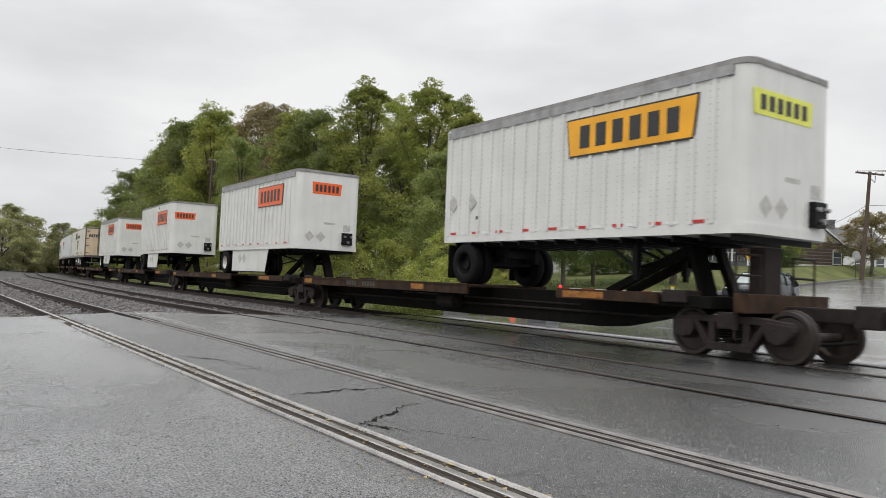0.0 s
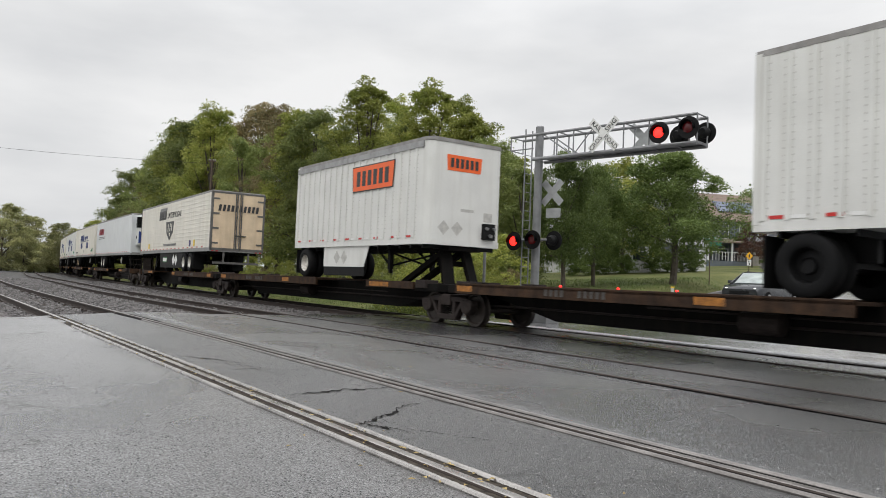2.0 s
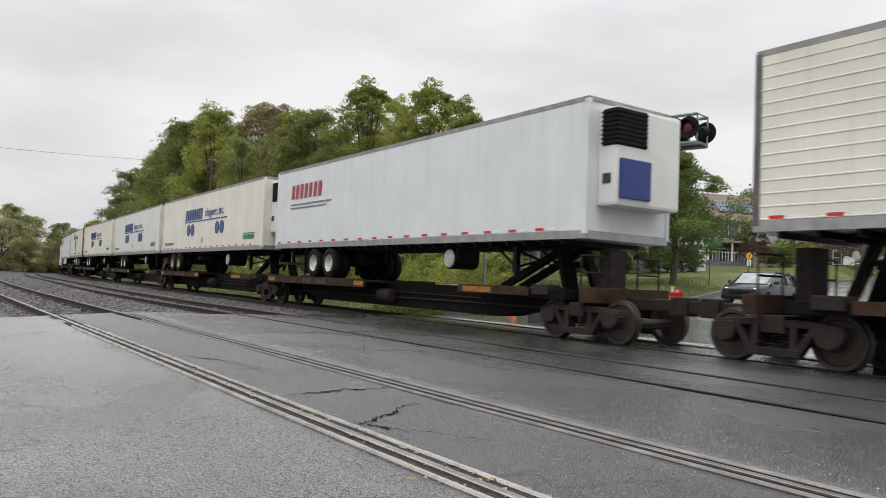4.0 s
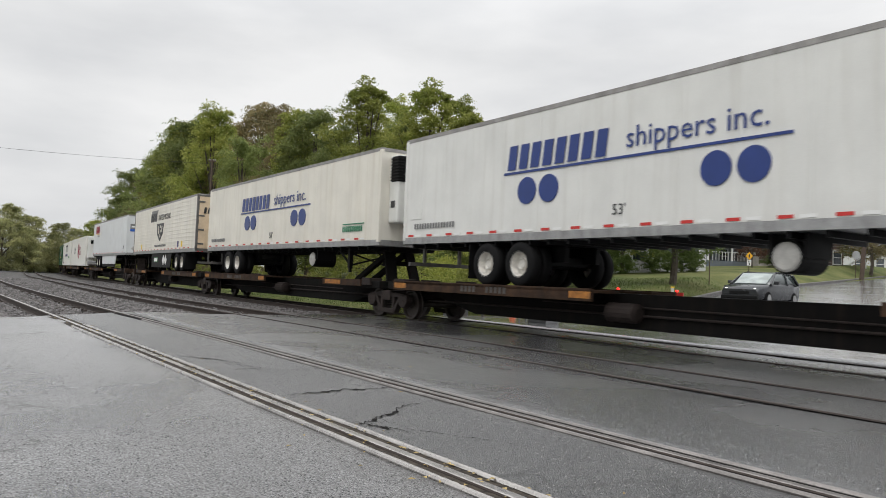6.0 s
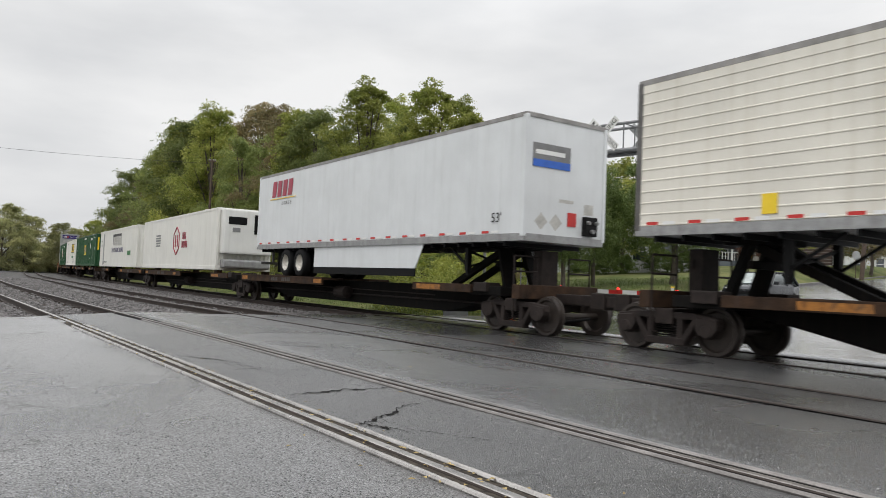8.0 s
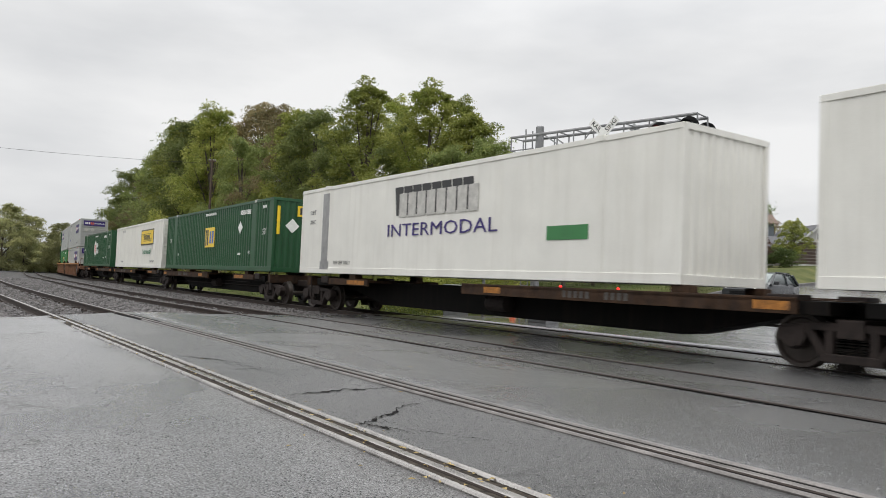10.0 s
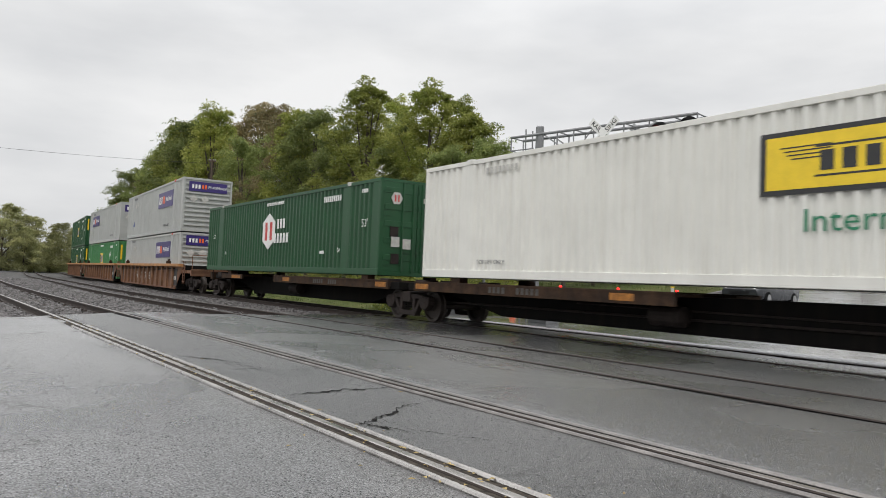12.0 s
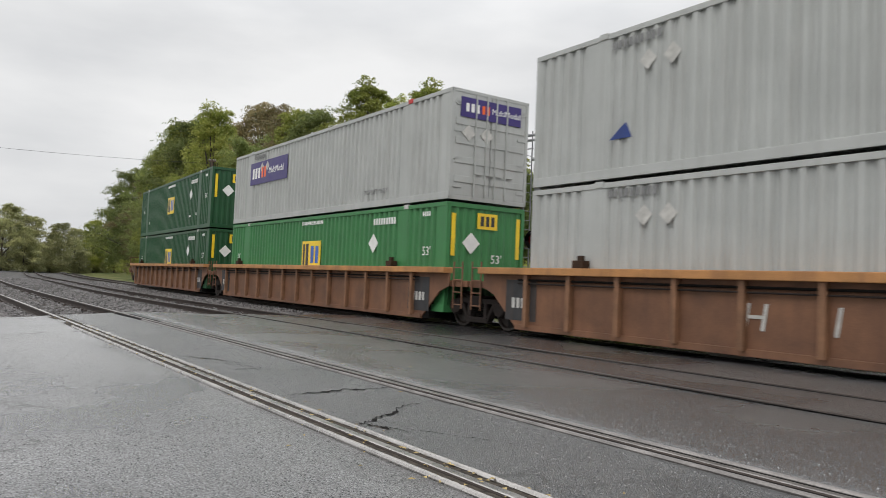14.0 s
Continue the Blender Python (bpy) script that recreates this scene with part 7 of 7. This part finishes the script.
def utility_pole(x, y, top, lean, r=0.19, arm=1.25):
    t = empty("utility_pole", "dark timber utility pole with a cross arm", "utility pole")
    z = ground_z(x, y) - 0.06
    t.matrix_basis = pose(x, y, z, 0, lean, 0)
    h = top - z
    part("pole", lathe([(r, -0.4), (r * 0.9, h * 0.4), (r * 0.7, h)], 12, "Z"), M_POLE, t)
    part("cross_arm", box_mesh((-arm, arm, -0.07, 0.05, h - 0.25, h - 0.1), bevel=0.01), M_POLE, t)
    for k in (-0.88 * arm, -0.4 * arm, 0.4 * arm, 0.88 * arm):
        part("insulator", placed(lathe([(0.03, 0.0), (0.05, 0.05), (0.03, 0.14)], 8, "Z"), pose(k, 0, h - 0.1)), M_SIGNBACK, t)
    part("transformer_bracket", tubes(((0.1, 0, h - 0.6), (0.5, 0, h - 0.9), 0.03), ((0.5, 0, h - 0.9), (0.5, 0, h - 0.3), 0.03)), M_POLE, t)
    return t


def cable(p, q, sag, r=0.018, label="thin sagging overhead cable"):
    bm = bmesh.new()
    n = 14
    p, q = Vector(p), Vector(q)
    prev = None
    for k in range(n + 1):
        f = k / n
        c = p.lerp(q, f) - Vector((0, 0, 4 * sag * f * (1 - f)))
        if prev is not None:
            tube(bm, prev, c, r, 5)
        prev = c
    tagged(part("overhead_cable", bm, M_WIRE), label, "cable", "overhead cables")


utility_pole(36.6, 64.5, 12.2, 3.5)
utility_pole(-22.3, 70.0, 11.7, 0, 0.13, 0.35)
utility_pole(-66.0, 52.0, 13.0, 0)
cable((-66.0, 52.0, 12.6), (-22.3, 70.0, 11.3), 0.9, 0.013)
for dx, z in ((-1.1, 12.2), (0.5, 12.2), (0.0, 9.2), (0.0, 8.3)):
    cable((37.2 + dx, 64.5, z), (62.0 + dx, 40.0, z + 0.5), 0.7, 0.02)
cable((36.9, 64.5, 9.2), (36.5, 76.0, 7.6), 0.5, 0.018)


def post_sign(name, label, x, y, h, build):
    t = empty(name, label, "sign")
    t.matrix_basis = pose(x, y, ground_z(x, y) - 0.06, 0, 0, 8)
    part("post", tubes(((0, 0.03, -0.3), (0, 0.03, h), 0.03)), M_POLE, t)
    build(t, h)


post_sign("warning_sign", "small yellow diamond warning sign over a white plate", 21.7, 52.3, 2.35, lambda t, h: (
    part("diamond_plate", placed(box_mesh((-0.2, 0.2, -0.004, 0.004, -0.2, 0.2)), pose(0, 0, h - 0.3, 0, 45, 0)), M_TRAFFIC, t),
    part("symbol", box_mesh((-0.04, 0.04, -0.01, -0.004, h - 0.42, h - 0.18), (-0.07, 0.07, -0.01, -0.004, h - 0.32, h - 0.28)), M_INK, t),
    part("lower_plate", box_mesh((-0.16, 0.16, -0.004, 0.004, h - 0.98, h - 0.58)), M_SIGNWHITE, t),
    part("plate_symbol", box_mesh((-0.02, 0.06, -0.009, -0.004, h - 0.94, h - 0.8), (-0.07, 0.01, -0.009, -0.004, h - 0.76, h - 0.64)), M_INK, t)))
post_sign("stop_sign", "grey back of an octagonal stop sign on a post", 36.6, 65.4, 2.6, lambda t, h: (
    part("octagon", placed(lathe([(0.4, -0.004), (0.4, 0.004)], 8), pose(0, 0, h - 0.35, 0, 22.5, 0)), M_SIGNBACK, t),))
post_sign("street_sign", "green street name blades on a thin post", 17.0, 47.0, 3.0, lambda t, h: (
    part("name_blade", box_mesh((-0.75, 0.75, -0.004, 0.004, h - 0.25, h)), M_TEAL, t),
    part("name_blade", box_mesh((-0.1, 0.75, -0.05, -0.042, h - 0.6, h - 0.35)), M_TEAL, t),
    part("name_bar", placed(letter_bars(8, 1.1, 0.1), pose(0, -0.008, h - 0.12)), M_SIGNWHITE, t)))

post = empty("marker_post", "short pale timber marker post on the verge", "post")
post.matrix_basis = pose(10.3, 33.0, ground_z(10.3, 33.0))
part("stake", box_mesh((-0.06, 0.06, -0.06, 0.06, -0.2, 0.75), bevel=0.01), M_FADED, post)
part("cap", box_mesh((-0.065, 0.065, -0.065, 0.065, 0.74, 0.8), bevel=0.01), M_YEL, post)

kerb = bmesh.new()
pts = [(9.8, 31.9), (13.2, 37.6), (17.0, 44.0), (19.6, 50.0), (24.8, 52.0), (34.0, 62.1), (43.0, 72.0), (60.0, 89.0)]
for a, b in zip(pts, pts[1:]):
    za, zb = ground_z(*a), ground_z(*b)
    beam(kerb, (*a, za + 0.02), (*b, zb + 0.02), 0.25, 0.3)
tagged(part("kerb", kerb, M_STONE), "worn grey concrete kerb along the street", "kerb", kind="structure")

# ---- waiting car ----
M_CARPAINT = mat("dark_grey_car_paint", (0.05, 0.053, 0.058), 0.25, 0.5, vary=0.08, scale=2, spec=0.7)
M_GLASS = mat("car_window_glass", (0.1, 0.12, 0.12), 0.06, vary=0.1, scale=1, spec=1.0)
# pale base colour stands in for the sky reflected in the windscreen
M_SCREEN = mat("sky_pale_windscreen", (0.3, 0.34, 0.33), 0.12, vary=0.35, scale=2, spec=0.5)
M_HEAD = lamp_glow("lit_headlamp", (1.0, 0.97, 0.9), 3.0)


def loft(sections):
    """A skin over closed cross-sections with equal counts of points."""
    bm = bmesh.new()
    rings = [[bm.verts.new(p) for p in s] for s in sections]
    n = len(rings[0])
    for a, b in zip(rings, rings[1:]):
        for k in range(n):
            bm.faces.new((a[k], a[(k + 1) % n], b[(k + 1) % n], b[k])).smooth = True
    bm.faces.new(rings[0])
    bm.faces.new(rings[-1])
    bmesh.ops.recalc_face_normals(bm, faces=bm.faces[:])
    return bm


def hatchback():
    c = empty("car", "dark grey hatchback waiting with headlamps lit", "car")
    x, y = 13.5, 31.3
    c.matrix_basis = pose(x, y, -0.095 + 0.056 * (line_coords(x, y)[1] - 6) + 0.02, 0, 0, 224) @ Matrix.Diagonal((0.97, 0.97, 0.93, 1.0))

    def ring(px, w, z0, z1):
        return [(px, -w, z0 + 0.1), (px, -w * 0.9, z0), (px, w * 0.9, z0), (px, w, z0 + 0.1), (px, w, z1 - 0.12), (px, w * 0.93, z1), (px, -w * 0.93, z1), (px, -w, z1 - 0.12)]

    part("body", loft([ring(-2.15, 0.78, 0.35, 0.85), ring(-2.05, 0.86, 0.25, 1.0), ring(-1.2, 0.9, 0.22, 1.02), ring(0.4, 0.9, 0.22, 0.98), ring(1.0, 0.9, 0.22, 0.95), ring(1.8, 0.86, 0.24, 0.84), ring(2.12, 0.74, 0.3, 0.7)]), M_CARPAINT, c)

    def top(px, w, z1, wt):
        return [(px, -w, 0.93), (px, w, 0.93), (px, wt, z1 - 0.05), (px, wt * 0.85, z1), (px, -wt * 0.85, z1), (px, -wt, z1 - 0.05)]

    part("glasshouse", loft([top(-2.0, 0.84, 1.0, 0.8), top(-1.65, 0.85, 1.42, 0.68), top(-0.6, 0.86, 1.5, 0.68), top(0.2, 0.86, 1.47, 0.68), top(1.05, 0.86, 0.96, 0.8)]), M_GLASS, c, "dark reflecting windows")
    part("roof", loft([[(px, -w, z), (px, w, z), (px, w * 0.97, z + 0.04), (px, -w * 0.97, z + 0.04)] for px, w, z in ((-1.75, 0.62, 1.38), (-1.55, 0.67, 1.455), (-0.6, 0.68, 1.49), (0.1, 0.67, 1.47), (0.28, 0.64, 1.44))]), M_CARPAINT, c)
    part("windshield", prism([(0.28, 1.435), (1.06, 0.965), (1.075, 0.985), (0.295, 1.455)], -0.66, 0.66), M_SCREEN, c, "windscreen with the sky's reflection put into its pale colour")
    for sy in (-1, 1):
        for bar in (((0.22, sy * 0.68, 1.45), (1.05, sy * 0.86, 0.95), 0.06, 0.07), ((-0.75, sy * 0.7, 1.48), (-0.7, sy * 0.87, 0.95), 0.08, 0.05), ((-1.6, sy * 0.7, 1.43), (-1.9, sy * 0.85, 0.98), 0.14, 0.06)):
            part("pillar", beams(bar), M_CARPAINT, c)
        part("mirror", box_mesh((0.7, 0.85, sy * 1.0 - 0.1, sy * 1.0 + 0.1, 0.95, 1.1), bevel=0.03), M_CARPAINT, c)
        part("headlight", placed(lathe([(0.02, 0.08), (0.07, 0.06), (0.085, -0.02), (0.085, -0.1)], 14, "X"), pose(1.98, sy * 0.6, 0.68)), M_HEAD, c, "lit round headlamp")
        part("roof_rail", tubes(((-1.5, sy * 0.62, 1.53), (0.0, sy * 0.62, 1.53), 0.018)), M_BLACKPAINT, c)
        for px in (-1.35, 1.35):
            w = part("wheel", placed(lathe([(0.2, -0.1), (0.3, -0.11), (0.32, -0.08), (0.32, 0.08), (0.3, 0.11), (0.2, 0.1)], 20), pose(px, sy * 0.8, 0.32)), M_BLACK, c)
            part("hubcap", placed(lathe([(0.05, -0.02), (0.19, 0.0), (0.2, 0.02)], 14), pose(px, sy * 0.92, 0.32)), M_ALU, w)
    part("grille", box_mesh((2.06, 2.13, -0.42, 0.42, 0.48, 0.62), bevel=0.01), M_BLACK, c)
    part("bumper", box_mesh((1.95, 2.17, -0.78, 0.78, 0.28, 0.44), bevel=0.04), M_BLACKPAINT, c)
    part("rear_shelf", box_mesh((-1.6, 0.9, -0.7, 0.7, 0.9, 0.94)), M_BLACK, c)


hatchback()

# ---- houses ----
M_SIDING = mat("white_siding", (0.66, 0.67, 0.67), 0.6, vary=0.08, scale=1.5, streak=0.25)
M_BROWN = mat("brown_log_siding", (0.12, 0.085, 0.075), 0.75, vary=0.25, scale=3, bump=0.004)
M_CHINK = mat("pale_log_chinking", (0.3, 0.28, 0.26), 0.85, vary=0.2, scale=3)
M_SHINGLE = mat("grey_shingles", (0.12, 0.12, 0.125), 0.85, vary=0.3, scale=3, bump=0.01, fine=25)
M_TANROOF = mat("brown_shingles", (0.2, 0.15, 0.12), 0.85, vary=0.3, scale=3, bump=0.01, fine=25)
M_PANE = mat("window_pane", (0.05, 0.06, 0.07), 0.08, vary=0.1, spec=1.0)
M_SOLAR = mat("solar_cells", (0.03, 0.05, 0.12), 0.12, vary=0.15, scale=2, spec=1.0)
M_BLUEGREY = mat("slate_blue_siding", (0.13, 0.15, 0.17), 0.7, vary=0.15, scale=2)


def house_window(parent, x, y, z, w, h, along="x"):
    """A framed window; along: the wall's direction."""
    r = Matrix() if along == "x" else pose(0, 0, 0, 0, 0, 90)
    m = Matrix.Translation((x, y, z)) @ r
    win = part("window", placed(box_mesh((-w / 2, w / 2, -0.03, 0.02, -h / 2, h / 2)), m), M_PANE, parent)
    part("frame", placed(box_mesh((-w / 2 - 0.09, -w / 2, -0.06, 0.02, -h / 2 - 0.09, h / 2 + 0.09), (w / 2, w / 2 + 0.09, -0.06, 0.02, -h / 2 - 0.09, h / 2 + 0.09), (-w / 2, w / 2, -0.06, 0.02, h / 2, h / 2 + 0.09), (-w / 2, w / 2, -0.06, 0.02, -h / 2 - 0.09, -h / 2), (-w / 2, w / 2, -0.05, 0.02, -0.03, 0.03)), m), M_SIDING, win)


def siding(parent, x0, x1, y, z0, z1, material, step=0.2):
    """Lapped boards on the wall towards the tracks."""
    z = z0
    while z < z1:
        bd = piece("board", "board_%s_%.2f" % (material.name, x1 - x0), lambda: (prism([(0, 0), (x1 - x0, 0), (x1 - x0, step - (0.08 if material is M_BROWN else 0.01)), (0, step - (0.08 if material is M_BROWN else 0.01))], -0.035, 0.0), material), parent, pose(x0, y, z))
        z += step


def gable_house(label, x, y, turn, w, depth, eave, ridge, wall, roofing, ridge_along="x"):
    h = empty("house", label, "house", "houses beyond the lawn")
    z = ground_z(x, y) - 0.4
    h.matrix_basis = pose(x, y, z, 0, 0, turn)
    e, r = eave - z, ridge - z
    part("wall", box_mesh((-w / 2, w / 2, -depth / 2, depth / 2, -0.3, e)), wall, h)
    o = 0.35
    if ridge_along == "x":
        part("gable", placed(prism([(-depth / 2, e), (depth / 2, e), (0, r)], -w / 2 + 0.02, w / 2 - 0.02), pose(0, 0, 0, 0, 0, 90)), M_SIDING, h)
        sl = (r - e) / (depth / 2)
        for s in (-1, 1):
            bm = prism([(s * (depth / 2 + o), e - sl * o), (0, r + 0.02), (0, r + 0.16), (s * (depth / 2 + o), e - sl * o + 0.14)], -w / 2 - o, w / 2 + o)
            part("roof", placed(bm, pose(0, 0, 0, 0, 0, 90)), roofing, h)
    else:
        part("gable", prism([(-w / 2, e), (w / 2, e), (0, r)], -depth / 2 + 0.02, depth / 2 - 0.02), M_SIDING, h)
        sl = (r - e) / (w / 2)
        for s in (-1, 1):
            part("roof", prism([(s * (w / 2 + o), e - sl * o), (0, r + 0.02), (0, r + 0.16), (s * (w / 2 + o), e - sl * o + 0.14)], -depth / 2 - o, depth / 2 + o), roofing, h)
            part("barge_board", prism([(s * (w / 2 + o), e - sl * o - 0.1), (0, r - 0.08), (0, r + 0.14), (s * (w / 2 + o), e - sl * o + 0.12)], -depth / 2 - o - 0.05, -depth / 2 - o - 0.004), M_SIDING, h)
    return h, e, r, z


def build_houses():
    # two-storey house with solar panels on its roof
    h, e, r, z = gable_house("two-storey slate house with solar panels on the roof", 30.9, 84.0, 8, 9.4, 8.0, 9.0, 12.1, M_BLUEGREY, M_TANROOF, "x")
    sl = math.degrees(math.atan2(r - e, 4.0))
    for i in range(4):
        for j in range(2):
            piece("solar_panel", "solar_panel", lambda: (box_mesh((-0.72, 0.72, -0.5, 0.5, 0.0, 0.05), bevel=0.008), M_SOLAR), h, pose(-0.6 + i * 1.5, -3.2 + j * 1.06 * math.cos(radians(sl)) + 0.4, e + 1.24 + j * 1.06 * math.sin(radians(sl)), sl))
    for x in (-3.4, -1.2, 1.2, 3.4):
        house_window(h, x, -4.02, e - 1.3, 1.0, 1.5)
        house_window(h, x, -4.02, e - 4.0, 1.0, 1.5)
    house_window(h, 4.72, -0.5, e + 1.1, 0.7, 1.2, "y")
    house_window(h, 4.72, 0.6, e + 1.1, 0.7, 1.2, "y")
    house_window(h, 4.72, -1.5, e - 1.4, 0.9, 1.4, "y")
    part("porch_roof", placed(prism([(-0.4, 3.0), (2.6, 2.5), (2.6, 2.65), (-0.4, 3.2)], -4.6, 4.6), pose(0, -4, 0, 0, 0, -90)), M_TANROOF, h)
    for x in (-4.2, -1.5, 1.5, 4.2):
        part("porch_post", box_mesh((x - 0.09, x + 0.09, -6.5, -6.32, 0.2, 2.6), bevel=0.01), M_SIDING, h)
    part("porch_floor", box_mesh((-4.6, 4.6, -6.6, -4.0, -0.2, 0.6)), M_BLUEGREY, h)
    for k in range(24):
        piece("baluster", "baluster", lambda: (box_mesh((-0.025, 0.025, -0.025, 0.025, 0.0, 0.85)), M_SIDING), h, pose(-4.0 + k * 0.35, -6.45, 0.65))
    part("porch_rail", box_mesh((-4.4, 4.4, -6.5, -6.4, 1.48, 1.56)), M_SIDING, h)
    # brown log-sided house with a white gable
    h, e, r, z = gable_house("low brown log-sided house with a white gable", 38.2, 79.0, 4, 5.2, 7.0, 6.4, 8.3, M_CHINK, M_SHINGLE, "y")
    siding(h, -2.6, 2.6, -3.5, 0.3, e, M_BROWN, 0.34)
    house_window(h, 0.0, -3.54, e + 0.75, 0.6, 0.7)
    house_window(h, 1.9, -3.56, e - 1.3, 0.8, 1.3)
    part("side_wing", box_mesh((-6.2, -2.6, -3.2, 2.5, -0.3, e - 0.5)), M_CHINK, h)
    siding(h, -6.2, -2.62, -3.2, 0.3, e - 0.5, M_BROWN, 0.34)
    part("wing_roof", placed(prism([(-3.7, e - 0.6), (-0.3, e + 0.7), (3.0, e - 0.6), (3.0, e - 0.45), (-0.3, e + 0.87), (-3.7, e - 0.45)], -6.6, -2.5), pose(0, 0, 0, 0, 0, 0) @ Matrix(((0, 1, 0, 0), (1, 0, 0, 0), (0, 0, 1, 0), (0, 0, 0, 1)))), M_SHINGLE, h)
    house_window(h, -3.6, -3.26, 1.6, 0.8, 1.0)
    part("awning", prism([(2.6, e - 0.1), (5.2, e - 0.9), (5.2, e - 0.8), (2.6, e + 0.05)], -3.6, 1.0), M_SIDING, h, "white porch awning")
    part("awning_strut", beams(((5.1, -3.4, e - 0.9), (3.2, -3.4, 0.4), 0.1), ((4.4, -3.4, e - 0.7), (2.5, -4.6, -0.2), 0.1), ((5.1, -3.4, e - 0.9), (5.1, -3.4, 0.0), 0.08)), M_SIDING, h)
    part("foundation", box_mesh((-2.65, 2.65, -3.56, 3.5, -0.3, 0.32)), M_SIDING, h)
    # grey-roofed house behind it
    h, e, r, z = gable_house("white house with a broad dark grey roof and chimney", 51.5, 96.0, 4, 8.0, 8.0, 7.0, 10.0, M_SIDING, M_SHINGLE, "x")
    part("chimney", box_mesh((-1.6, -0.9, -0.4, 0.4, r - 1.0, r + 1.1), (-1.7, -0.8, -0.5, 0.5, r + 0.95, r + 1.1)), M_STONE, h)
    for x in (-2.8, 0.0, 2.8):
        house_window(h, x, -4.02, e - 1.6, 1.0, 1.4)
    # pale house half hidden behind the maple
    h, e, r, z = gable_house("white clapboard house half hidden behind trees", 17.2, 66.0, 3, 9.5, 8.0, 7.3, 10.0, M_SIDING, M_SHINGLE, "x")
    siding(h, -4.75, 4.75, -4.0, 0.3, e, M_SIDING, 0.28)
    for x in (-3.4, -1.0, 1.6, 3.6):
        house_window(h, x, -4.05, 1.9, 1.0, 1.5)
        house_window(h, x, -4.05, e - 1.2, 1.0, 1.4)
    # low pale building farther along
    h, e, r, z = gable_house("low pale building with a tan front", 9.5, 70.0, 0, 9.0, 6.0, 4.9, 6.2, M_SIDING, M_TANROOF, "x")
    house_window(h, 1.5, -3.04, 2.2, 2.2, 1.2)


build_houses()

shed = empty("signal_cabinet", "grey signal equipment cabinet beside the line", "cabinet")
shed.matrix_basis = pose(0.55, 27.0, ground_z(0.55, 27.0))
part("case", box_mesh((-0.45, 0.45, -0.3, 0.3, -0.1, 1.25), bevel=0.02), M_GALV, shed)
part("cabinet_door", box_mesh((-0.38, 0.38, -0.325, -0.302, 0.1, 1.15), bevel=0.008), M_GALV, shed)
part("lid", box_mesh((-0.5, 0.5, -0.35, 0.35, 1.25, 1.31), bevel=0.015), M_ALU, shed)
cone = empty("traffic_cone", "orange traffic cone beside the signal mast", "cone")
cone.matrix_basis = pose(2.5, 25.6, ground_z(2.5, 25.6) - 0.03)
part("cone_body", lathe([(0.16, 0.04), (0.03, 0.75)], 16, "Z"), M_ORANGE, cone)
part("cone_base", box_mesh((-0.2, 0.2, -0.2, 0.2, 0, 0.04), bevel=0.01), M_ORANGE, cone)


motions()
